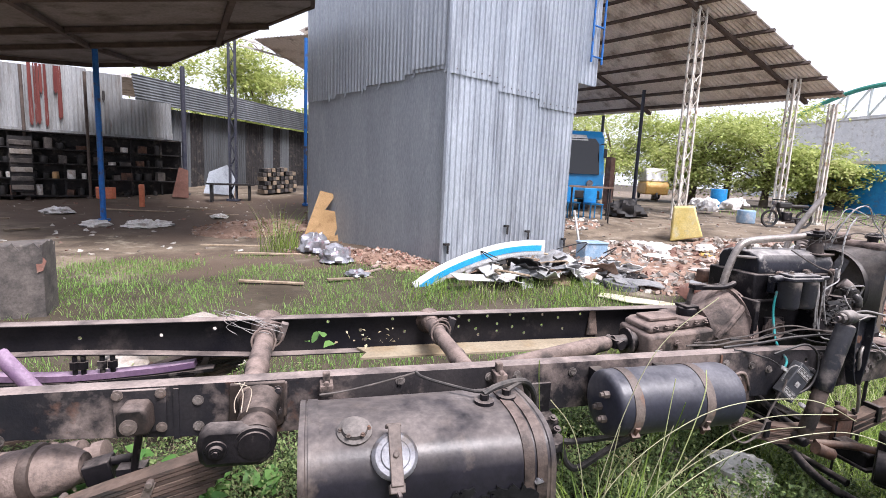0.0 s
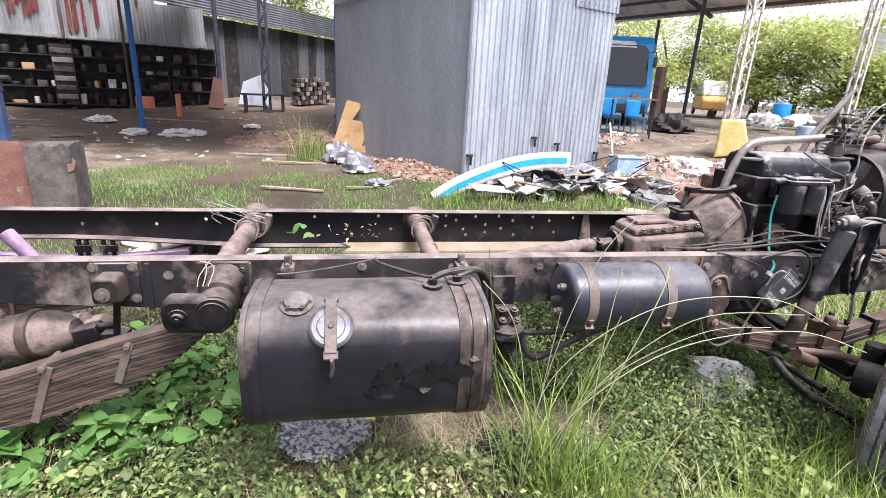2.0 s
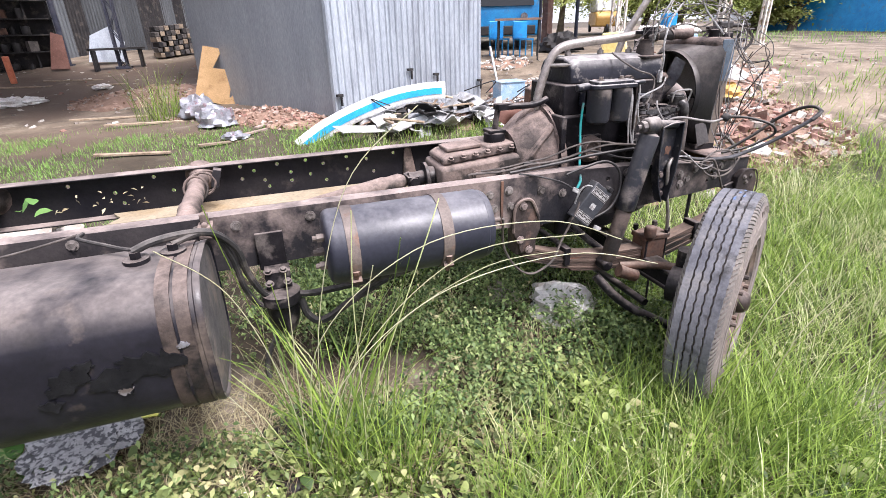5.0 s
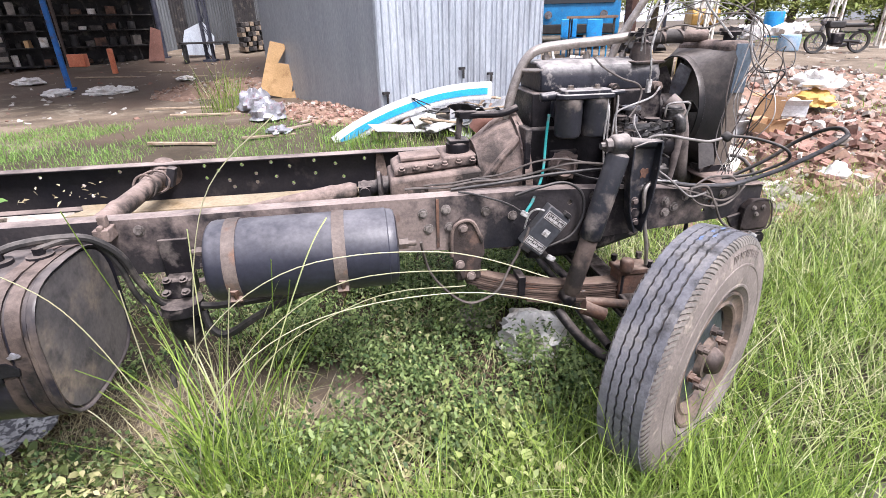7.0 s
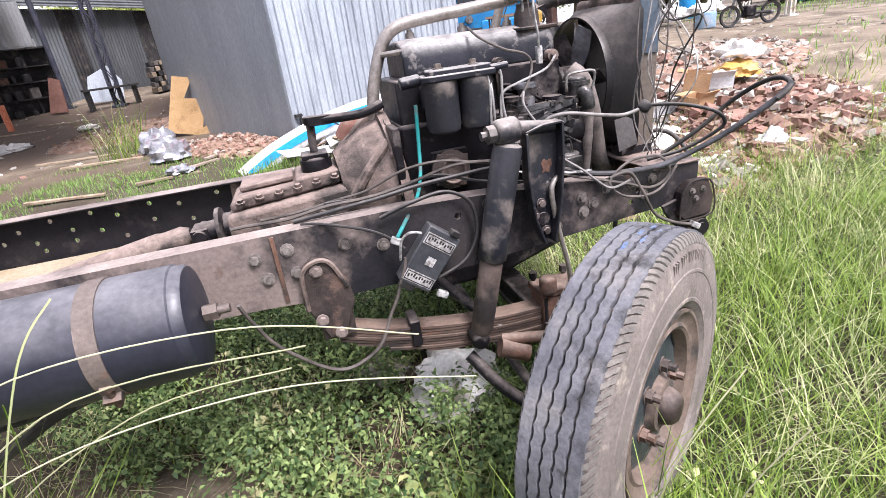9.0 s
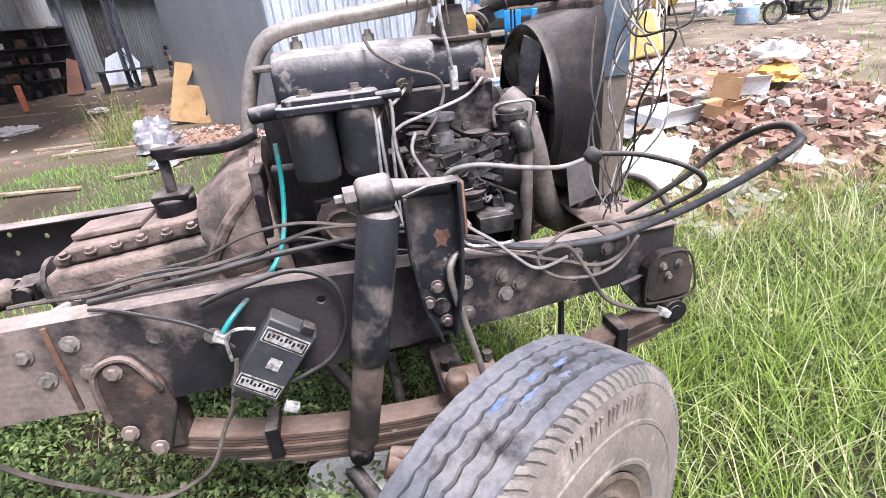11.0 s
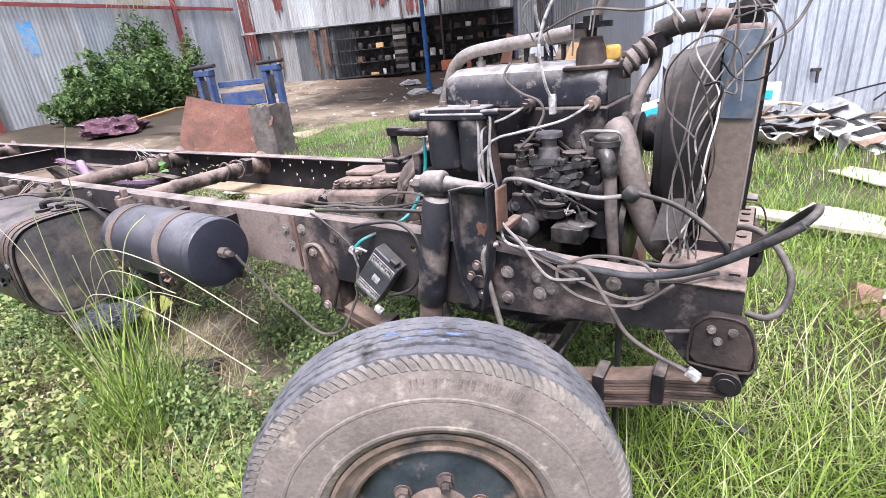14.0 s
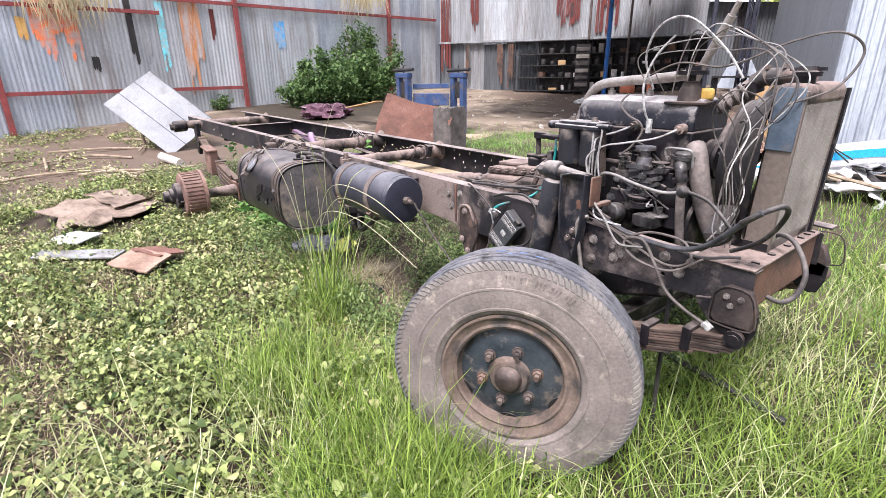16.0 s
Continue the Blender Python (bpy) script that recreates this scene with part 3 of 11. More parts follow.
def spread(lo, hi, step, reach, grow=1.32):
    mid = list(np.arange(lo, hi + step / 2, step))
    out, s = [], step
    a, b = lo, hi
    left, right = [], []
    while b < reach:
        s *= grow
        a, b = a - s, b + s
        left.append(a)
        right.append(b)
    return [float(v) for v in left[::-1] + mid + right]


gx, gy = spread(-17, 21, 0.24, 900), spread(-4, 27, 0.24, 900)
gb = Build()
gb.v = [(x, y, rough_z(x, y)) for y in gy for x in gx]
nx = len(gx)
gb.f = [(j * nx + i, j * nx + i + 1, (j + 1) * nx + i + 1, (j + 1) * nx + i) for j in range(len(gy) - 1) for i in range(nx - 1)]
M_ground = surface("yard_soil", (0.118, 0.090, 0.064), (0.215, 0.170, 0.124), 0.9, 0.9, 0, 0.5, 28, stain=(0.075, 0.055, 0.038), stain_scale=1.1, stain_at=0.55, stain2=(0.31, 0.265, 0.205), stain2_at=0.64)
t = M_ground.node_tree
att = t.nodes.new("ShaderNodeAttribute")
att.attribute_name = "overgrown"
mx = t.nodes.new("ShaderNodeMix")
mx.data_type = "RGBA"
n1 = t.nodes.new("ShaderNodeTexNoise")
n1.inputs["Scale"].default_value, n1.inputs["Detail"].default_value = 9.0, 6
geo1 = t.nodes.new("ShaderNodeNewGeometry")
t.links.new(geo1.outputs["Position"], n1.inputs["Vector"])
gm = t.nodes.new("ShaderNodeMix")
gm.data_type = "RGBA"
# near-black soil: the shade between the plants is put into this colour
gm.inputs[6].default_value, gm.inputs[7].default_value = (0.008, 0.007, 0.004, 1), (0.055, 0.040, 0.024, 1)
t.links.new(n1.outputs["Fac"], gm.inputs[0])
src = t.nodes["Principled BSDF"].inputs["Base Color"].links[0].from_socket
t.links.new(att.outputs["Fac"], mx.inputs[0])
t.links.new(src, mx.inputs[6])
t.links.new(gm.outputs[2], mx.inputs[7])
att2 = t.nodes.new("ShaderNodeAttribute")
att2.attribute_name = "damp"
n2 = t.nodes.new("ShaderNodeTexNoise")
n2.inputs["Scale"].default_value, n2.inputs["Detail"].default_value = 1.7, 7
t.links.new(geo1.outputs["Position"], n2.inputs["Vector"])
dm = t.nodes.new("ShaderNodeMapRange")
dm.inputs["From Min"].default_value, dm.inputs["From Max"].default_value = 0.22, 0.42
t.links.new(n2.outputs["Fac"], dm.inputs["Value"])
dk = t.nodes.new("ShaderNodeMath")
dk.operation = "MULTIPLY"
t.links.new(dm.outputs[0], dk.inputs[0])
t.links.new(att2.outputs["Fac"], dk.inputs[1])
m2 = t.nodes.new("ShaderNodeMix")
m2.data_type = "RGBA"
m2.inputs[7].default_value = (0.095, 0.066, 0.047, 1)
t.links.new(dk.outputs[0], m2.inputs[0])
t.links.new(mx.outputs[2], m2.inputs[6])
t.links.new(m2.outputs[2], t.nodes["Principled BSDF"].inputs["Base Color"])
ground = thing("ground", "muddy brown yard soil with patches of grass and weeds", "ground", gb, M_ground, kind="structure", angle=0)
ground.data.shade_smooth()
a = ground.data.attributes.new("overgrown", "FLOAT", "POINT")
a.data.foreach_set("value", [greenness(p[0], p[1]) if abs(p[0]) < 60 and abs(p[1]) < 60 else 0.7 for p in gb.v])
a = ground.data.attributes.new("damp", "FLOAT", "POINT")
a.data.foreach_set("value", [max(patch(p[0], p[1], -2.4, 14.2, 5.0, 3.2), patch(p[0], p[1], -9.0, 1.6, 5.6, 3.0), patch(p[0], p[1], -7.5, 15.2, 3.0, 1.6), 0.7 * patch(p[0], p[1], 0.8, 9.4, 1.6, 1.2), 0.8 * patch(p[0], p[1], -1.0, 8.6, 2.4, 1.0), 0.5 * patch(p[0], p[1], 1.15, 2.0, 0.3, 0.25)) if abs(p[0]) < 30 and abs(p[1]) < 30 else 0.0 for p in gb.v])


# ---- corrugated sheets ----
def sheet(b, w, h, m, pitch=0.19, amp=0.018, kind="wave", thick=0.002, sag=0.0):
    """A corrugated sheet w wide and h high, ribs upright, in the x-z plane of m; kind: wave, rib or flat."""
    xs = [0.0]
    if kind == "wave":
        n = max(2, int(w / pitch * 8))
        prof = [(w * i / n, amp * math.sin(2 * math.pi * w * i / n / pitch)) for i in range(n + 1)]
    elif kind == "rib":
        prof, x = [], 0.0
        while x < w - 1e-6:
            for dx, d in ((0.0, 0.0), (0.56, 0.0), (0.68, amp), (0.88, amp), (1.0, 0.0)):
                if x + dx * pitch <= w and (not prof or x + dx * pitch > prof[-1][0] + 1e-5):
                    prof.append((x + dx * pitch, d))
            x += pitch
        if prof[-1][0] < w - 1e-4:
            prof.append((w, 0.0))
    else:
        prof = [(w * i / 8, amp * math.sin(i * 2.1)) for i in range(9)]
    n = len(prof)
    pts = []
    for dy in (0, thick):
        for z in (0.0, h * 0.5, h):
            pts += [m @ Vector((x, -d - dy + sag * math.sin(3 * x + z), z)) for x, d in prof]
    f = []
    for k in (0, 1):
        o = k * 3 * n
        for r in range(2):
            f += [(o + r * n + i, o + r * n + i + 1, o + (r + 1) * n + i + 1, o + (r + 1) * n + i) for i in range(n - 1)]
    f += [(i, i + 1, 3 * n + i + 1, 3 * n + i) for i in range(n - 1)] + [(2 * n + i, 2 * n + i + 1, 5 * n + i + 1, 5 * n + i) for i in range(n - 1)]
    f += [(r * n, (r + 1) * n, 3 * n + (r + 1) * n, 3 * n + r * n) for r in range(2)]
    f += [(r * n + n - 1, (r + 1) * n + n - 1, 3 * n + (r + 1) * n + n - 1, 3 * n + r * n + n - 1) for r in range(2)]
    return b.add(pts, f)


def along(p, q, z=0.0, out=0.0):
    """A frame at p whose x axis runs level towards q and whose -y faces the right of that way."""
    p, q = Vector((p[0], p[1], 0)), Vector((q[0], q[1], 0))
    d = (q - p).normalized()
    s = Vector((-d.y, d.x, 0))
    m = Matrix((d, s, Vector((0, 0, 1)))).transposed().to_4x4()
    o = p - s * out
    m.translation = (o.x, o.y, z)
    return m


def sheet_wall(parent, p, q, z0, z1, width, mats, pitch, amp, kind="wave", seed=1, out=0.0, ragged=0.0, gap=0.0, name="sheet"):
    """A wall of single sheets, side by side, each a piece of its own."""
    rnd = random.Random(seed)
    L = math.hypot(q[0] - p[0], q[1] - p[1])
    x = 0.0
    while x < L - 0.05:
        w = min(width * rnd.uniform(0.9, 1.08), L - x)
        m = along(p, q, 0.0, out) @ Matrix.Translation((x, -0.004 * rnd.random(), z0 - ragged * 0.4 * rnd.random())) @ Matrix.Rotation(radians(rnd.uniform(-0.5, 0.5)), 4, "Y")
        b = Build()
        sheet(b, w + (0.05 if gap == 0 else -gap), z1 - z0 + ragged * rnd.uniform(-1, 1), m, pitch, amp, kind)
        part(name, b, mats[rnd.randrange(len(mats))], parent)
        x += w


# ---- tall tin shed ----
SC, SL, SR = (2.12, 8.1), (-0.13, 12.0), (5.17, 9.45)
SB = (SL[0] + SR[0] - SC[0], SL[1] + SR[1] - SC[1])
SHED_TOP = 8.6
shed = thing("tin_shed", "tall shed clad in grey galvanised corrugated sheets", "shed", kind="structure")
zs = ground_z(*SC)
for p, q in ((SC, SL), (SC, SR)):
    for k in (0.06, 0.94):
        c = Vector((p[0], p[1], 0)).lerp(Vector((q[0], q[1], 0)), k)
        core = Build()
        core.box((c.x + 0.05, c.y + 0.22, (zs + SHED_TOP) / 2), (0.08, 0.08, SHED_TOP - zs))
        part("frame_post", core, M_steel_brown, shed)
# dull face: big flat sheets below, finely ribbed sheets above with their shade put into a darker tin
for x0, w in ((0.0, 2.28), (2.24, 2.26)):
    b = Build()
    sheet(b, w, 3.72 - zs + 0.3, along(SL, SC, zs - 0.3) @ Matrix.Translation((x0, 0.004 if x0 else 0.0, 0)), 0.4, 0.005, "flat")
    part("sheet", b, M_tin_dark, shed)
for x0, w, z0 in ((0.0, 1.15, 3.36), (1.1, 1.15, 3.44), (2.2, 1.2, 3.52), (3.35, 1.15, 3.60)):
    b = Build()
    sheet(b, w, SHED_TOP - z0, along(SL, SC, z0, 0.02 + 0.004 * (x0 > 1)) @ Matrix.Translation((x0, 0, 0)), 0.105, 0.012)
    part("sheet", b, M_tin_dark, shed)
b = Build()
sheet(b, 0.85, 3.6, along(SL, SC, 3.66, 0.055) @ Matrix.Translation((3.6, 0, 0)), 0.105, 0.012)
part("sheet", b, M_tin_dark, shed)
# bright face: tall lower sheets, the upper row overlapping them and running past the corner
for x0, w, z1 in ((0.0, 1.12, 3.68), (1.08, 1.14, 3.55), (2.18, 1.17, 3.45)):
    b = Build()
    sheet(b, w, z1 - zs + 0.3, along(SC, SR, zs - 0.3) @ Matrix.Translation((x0, 0.004 * (x0 > 1), 0)), 0.125, 0.026, "rib")
    part("sheet", b, M_tin, shed)
for x0, w, z0 in ((-0.02, 1.16, 3.52), (1.12, 1.14, 3.38), (2.22, 1.16, 3.24), (3.34, 0.62, 3.86)):
    b = Build()
    sheet(b, w, SHED_TOP - z0, along(SC, SR, z0, 0.03) @ Matrix.Translation((x0, 0, 0)), 0.125, 0.026, "rib")
    part("sheet", b, M_tin, shed)
b = Build()
b.box((SC[0] - 0.01, SC[1] - 0.01, (zs + SHED_TOP) / 2), (0.05, 0.05, SHED_TOP - zs), Matrix.Rotation(radians(45), 3, "Z"))
part("corner_strip", b, M_tin, shed)
lm = along(SC, SR, 0.0, 0.12)
b = Build()
for x in (3.62, 3.98):
    b.cyl(lm @ Vector((x, 0, 4.30)), lm @ Vector((x, 0, SHED_TOP)), 0.024, 8)
for k in range(7):
    b.cyl(lm @ Vector((3.62, 0, 4.42 + 0.60 * k)), lm @ Vector((3.98, 0, 4.42 + 0.60 * k)), 0.018, 8)
part("ladder", b, M_post_blue, shed, "blue painted steel ladder")
for x, z in ((0.05, 0.34), (1.5, 0.62), (2.1, 0.5), (3.25, 0.30)):
    b = Build()
    b.box(lm @ Vector((x, 0.06, zs + z)), (0.10, 0.06, 0.04), lm)
    b.box(lm @ Vector((x + 0.02, 0.045, zs + z - 0.08)), (0.025, 0.03, 0.16), lm)
    part("latch", b, M_dark_metal, shed)
# bolt heads and torn edges along the overlaps
for k in range(18):
    b = Build()
    p = lm @ Vector((0.1 + 0.185 * k, 0.055, 3.60 - 0.14 * (k * 0.185 > 1.1) - 0.14 * (k * 0.185 > 2.2)))
    b.cyl(p, p - lm.to_3x3().col[1] * 0.012, 0.014, 6)
    part("bolt", b, M_alu, shed)
tm_ = along(SL, SC, 0.0, 0.05)
for x, z in ((0.9, 3.34), (1.5, 3.40), (2.1, 3.42), (2.62, 3.46), (3.62, 3.56), (4.42, 3.58)):
    b = Build()
    b.prism([(0, 0), (0.05, 0.03), (0.035, 0.24), (0.01, 0.22)], 0.006, tm_ @ Matrix.Translation((x, 0, z - 0.06)) @ Matrix.Rotation(radians(78), 4, "X"))
    part("torn_tab", b, M_tin, shed)
b = Build()
b.prism([SC, SR, SB, SL], 0.06, Matrix.Translation((0, 0, SHED_TOP - 0.02)))
part("roof", b, M_roof_tin, shed)
for p, q in ((SL, SB), (SB, SR)):
    b = Build()
    L = math.hypot(q[0] - p[0], q[1] - p[1])
    sheet(b, L, SHED_TOP - 0.4, along(p, q, 0.4), 0.155, 0.02, "wave")
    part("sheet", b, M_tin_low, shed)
# timber and a dark board leaning at the open corner
b = Build()
b.box(Vector((SR[0] + 0.30, SR[1] - 0.05, zs + 0.42)), (0.035, 0.035, 1.0), Matrix.Rotation(radians(-14), 3, "Y"))
thing("timber_prop", "pale timber leaning against the tin shed corner", "timber", b, M_white)


# ---- open shed with blue posts: roof, posts, back wall, racks ----
def plane_z(p0, n, x, y):
    return p0[2] - (n[0] * (x - p0[0]) + n[1] * (y - p0[1])) / n[2]


LR0, LRN = (-4.74, 13.06, 4.42), (0.1397, 0.0677, -0.9879)
WA, WB = (-14.0, 13.57), (-4.46, 18.09)
roof1 = thing("shed_roof", "flat brown-grey sheet roof of the open shed on steel beams", "roof", kind="structure")
RIM = [(-0.05, 8.6), (-0.06, 10.2), (-4.45, 17.45), (-4.75, 17.4), (-5.9, 16.4), (-7.9, 13.4), (-6.7, 10.2), (-6.0, 8.0)]
b = Build()
top = [(x, y, plane_z(LR0, LRN, x, y) + 0.06) for x, y in RIM]
bot = [(x, y, plane_z(LR0, LRN, x, y) + 0.02) for x, y in RIM]
k = len(RIM)
b.add(bot + top, [tuple(range(k)), tuple(range(2 * k - 1, k - 1, -1))] + [(i, (i + 1) % k, k + (i + 1) % k, k + i) for i in range(k)])
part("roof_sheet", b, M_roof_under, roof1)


def beam(parent, p, q, s=0.09, mat=None, name="beam", n=1):
    b = Build()
    P, Q = Vector(p), Vector(q)
    d = (Q - P).normalized()
    u = d.cross(Vector((0, 0, 1))).normalized()
    sec = [(-s / 2, -s / 2), (s / 2, -s / 2), (s / 2, s / 2), (-s / 2, s / 2)]
    b.sweep(sec, [P, Q], u)
    return part(name, b, mat or M_steel_brown, parent)


def under(x, y, d=0.05):
    return (x, y, plane_z(LR0, LRN, x, y) - d)


for p, q in (((-6.3, 9.0), (-0.1, 9.2)), ((-7.0, 11.4), (-0.95, 11.6)), ((-4.9, 13.2), (-2.1, 13.4)), ((-7.8, 13.0), (-4.9, 13.2)), ((-5.9, 16.2), (-4.0, 16.6)), ((-4.9, 13.2), (-4.6, 17.3)), ((-4.9, 13.2), (-4.3, 8.0)),
             ((-1.2, 8.6), (-2.3, 13.7)), ((-7.8, 13.2), (-5.9, 16.2)), ((-6.2, 8.6), (-7.7, 13.2))):
    beam(roof1, under(*p), under(*q), 0.10)
for p, q in (((-0.05, 8.6), (-0.06, 10.2)), ((-0.06, 10.2), (-4.45, 17.45))):
    beam(roof1, under(*p, -0.03), under(*q, -0.03), 0.08)


def post(name, label, x, y, z1, s, mat, group, lattice=0.0, lean=(0, 0)):
    ob = thing(name, label, "post", group=group)
    z0 = ground_z(x, y) - 0.1
    if not lattice:
        b = Build()
        b.cyl((x, y, z0), (x + lean[0], y + lean[1], z1), s / 2, 12)
        part("shaft", b, mat, ob)
    else:
        for i in (-1, 1):
            for j in (-1, 1):
                b = Build()
                b.box((x + i * lattice, y + j * lattice, (z0 + z1) / 2), (0.05, 0.05, z1 - z0))
                part("upright", b, mat, ob)
        n = int((z1 - z0) / 0.35)
        for i in range(n):
            za, zb = z0 + (z1 - z0) * i / n, z0 + (z1 - z0) * (i + 1) / n
            sg = 1 if i % 2 else -1
            b = Build()
            for j in (-1, 1):
                b.cyl((x - sg * lattice, y + j * lattice, za), (x + sg * lattice, y + j * lattice, zb), 0.014, 6)
                b.cyl((x + j * lattice, y - sg * lattice, za), (x + j * lattice, y + sg * lattice, zb), 0.014, 6)
            part("lacing", b, mat, ob)
    b = Build()
    b.box((x, y, z0 + 0.12), (s * 1.8 + 2 * lattice, s * 1.8 + 2 * lattice, 0.06))
    part("base_plate", b, mat, ob)
    return ob


post("roof_post", "slim blue painted steel post carrying the open shed", -4.8, 13.3, 4.45, 0.12, M_post_blue, "posts of the open shed")
post("roof_post", "dark blue steel post under the shed roof edge", -3.95, 17.6, 4.85, 0.14, M_post_dark, "posts of the open shed")
post("roof_post", "dark lattice steel post beside the tin shed", -2.35, 16.4, 6.2, 0.10, M_post_dark, "posts of the open shed", lattice=0.09)
post("roof_post", "blue steel post at the tin shed's side", -0.22, 15.5, 5.6, 0.10, M_post_blue, "posts of the open shed")
post("roof_post", "thin rusty post in front of the wall", -6.25, 16.6, 4.3, 0.08, M_steel_brown, "posts of the open shed")
post("roof_post", "thin rusty post in front of the wall", -7.6, 16.2, 4.3, 0.08, M_steel_brown, "posts of the open shed")

roof3 = thing("lean_to_roof", "small pale sheet roof behind the tin shed on a lattice beam", "roof", kind="structure")
b = Build()
sheet(b, 2.6, 4.6, Matrix.Translation((-1.9, 18.0, 6.0)) @ Matrix.Rotation(radians(-38), 4, "Z") @ Matrix.Rotation(radians(80), 4, "X") @ Matrix.Translation((0, 0, -4.6)), 0.13, 0.018)
part("roof_sheet", b, M_roof_tin, roof3)
for dz in (0.0, 0.22):
    beam(roof3, (-2.3, 17.9, 5.96 - dz), (0.2, 20.0, 5.9 - dz), 0.05, M_post_pale)
for k in range(9):
    x, y = -2.3 + 0.28 * k, 17.9 + 0.235 * k
    beam(roof3, (x, y, 5.95 if k % 2 else 5.73), (x + 0.28, y + 0.235, 5.73 if k % 2 else 5.95), 0.03, M_post_pale, "lacing")

wall_back = thing("wall_back", "high wall of weathered corrugated sheets with rust red streaks", "wall", kind="structure")
LIP = 2.62
sheet_wall(wall_back, WA, (-9.9, 15.51), LIP, 5.1, 0.95, [M_tin_old, M_fence], 0.105, 0.014, "wave", 7, ragged=0.3)
sheet_wall(wall_back, (-9.9, 15.51), (-5.66, 17.52), LIP, 4.45, 0.95, [M_tin_old, M_tin_old, M_tin_old], 0.105, 0.014, "wave", 8, ragged=0.12)
# lower sheets mostly in darker tin: shade below the lip put into colour
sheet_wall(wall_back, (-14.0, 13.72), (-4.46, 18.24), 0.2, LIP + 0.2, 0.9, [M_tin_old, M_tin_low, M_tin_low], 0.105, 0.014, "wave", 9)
sheet_wall(wall_back, (-5.66, 17.52), WB, LIP, 3.75, 0.6, [M_tin_old], 0.105, 0.014, "wave", 10)
wm = along(WA, WB, 0.0, 0.06)


def streaks(seed, x0, w, z0, z1, mat):
    """Peeling rust red paint that runs down the sheets."""
    rnd = random.Random(seed)
    x = x0
    while x < x0 + w:
        ww = rnd.uniform(0.03, 0.10)
        b = Build()
        zb = z0 + (z1 - z0) * rnd.random() ** 2 * 0.6
        pts = [(0, zb + 0.1), (ww * 0.5, zb), (ww, zb + 0.14), (ww * 0.9, z1), (0.01, z1)]
        b.prism(pts, 0.004, wm @ Matrix.Translation((x, -0.012 - 0.004 * rnd.random(), 0)) @ Matrix.Rotation(radians(90), 4, "X"))
        part("paint_streak", b, mat, wall_back)
        x += ww * rnd.uniform(0.8, 1.3)


for i, (x0, w, z0, z1, mt) in enumerate(((5.62, 0.85, 3.0, 4.42, M_tin_rust), (6.15, 0.08, 3.0, 3.8, M_dark_metal), (7.05, 0.36, 2.7, 4.42, M_tin_rust), (7.62, 0.16, 2.75, 4.42, M_tin_rust),
                                         (8.75, 0.09, 3.3, 3.9, M_dark_metal), (2.2, 0.3, 2.9, 4.3, M_tin_rust), (0.9, 0.35, 1.4, 4.2, M_tin_rust))):
    streaks(20 + i, x0, w, z0, z1, mt)
for i, (x0, w) in enumerate(((3.35, 0.2), (3.8, 0.2), (2.0, 0.12))):
    streaks(40 + i, x0, w, 0.8, 2.5, M_rust)
b = Build()
b.box(wm @ Vector((5.2, 0.0, LIP)), (10.3, 0.05, 0.07), wm)
part("lip_rail", b, M_tin_old, wall_back)

# racks below the lip; the dark under the roof is put into their colour
rack_wall = thing("storage_rack", "long dark steel rack stacked with scrap under the wall", "rack")
rm = along(WA, WB, 0.0, 0.35)
zr = 0.55
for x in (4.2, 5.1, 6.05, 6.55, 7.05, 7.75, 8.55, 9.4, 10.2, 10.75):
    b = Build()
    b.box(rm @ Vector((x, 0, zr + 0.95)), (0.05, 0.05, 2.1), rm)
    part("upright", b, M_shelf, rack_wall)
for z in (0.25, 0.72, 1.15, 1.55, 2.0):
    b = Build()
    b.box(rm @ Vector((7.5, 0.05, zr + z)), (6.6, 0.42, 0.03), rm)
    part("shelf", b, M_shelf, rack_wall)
# near-black panel that fills the back of the rack with painted shade
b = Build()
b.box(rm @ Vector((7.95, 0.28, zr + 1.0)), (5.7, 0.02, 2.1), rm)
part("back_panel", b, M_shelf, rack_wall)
rnd = random.Random(5)
KINDS = (("scrap_box", "small grey box of parts on the rack", M_stump), ("paint_tin", "dented pale tin standing on the rack", M_bag), ("carton", "brown cardboard carton on the rack", M_card), ("oil_can", "black oil can on the rack", M_dark_metal), ("spare_part", "rusty spare part lying on the rack", M_rust))
for z in (0.27, 0.74, 1.17, 1.57):
    x = 5.2
    while x < 10.1:
        nm, lb, mt = KINDS[rnd.choice((0, 3, 1, 3, 3, 3, 4, 4, 4, 3, 2, 0))]
        w, h, d = rnd.uniform(0.1, 0.3), rnd.uniform(0.08, 0.3), rnd.uniform(0.12, 0.3)
        p = rm @ Vector((x + w / 2, -0.02, zr + z + (h / 2 if nm in ("scrap_box", "carton", "spare_part") else 0)))
        b = Build()
        if nm in ("paint_tin", "oil_can"):
            r = min(w, 0.2) / 2
            b.can(p, p + Vector((0, 0, h)), r, 0.006, 14)
            if nm == "oil_can":
                b.cyl(p + Vector((0, 0, h)), p + Vector((0, 0, h + 0.04)), 0.02, 8)
        else:
            b.box(p, (w, d, h), rm @ Matrix.Rotation(rnd.uniform(-0.3, 0.3), 4, "Z"))
            b.jitter(0.02, 9, x)
        thing(nm, lb, "clutter", b, mt, group="things on the rack", bevel=0.004 if nm == "carton" else 0)
        x += w + rnd.uniform(0.03, 0.25)
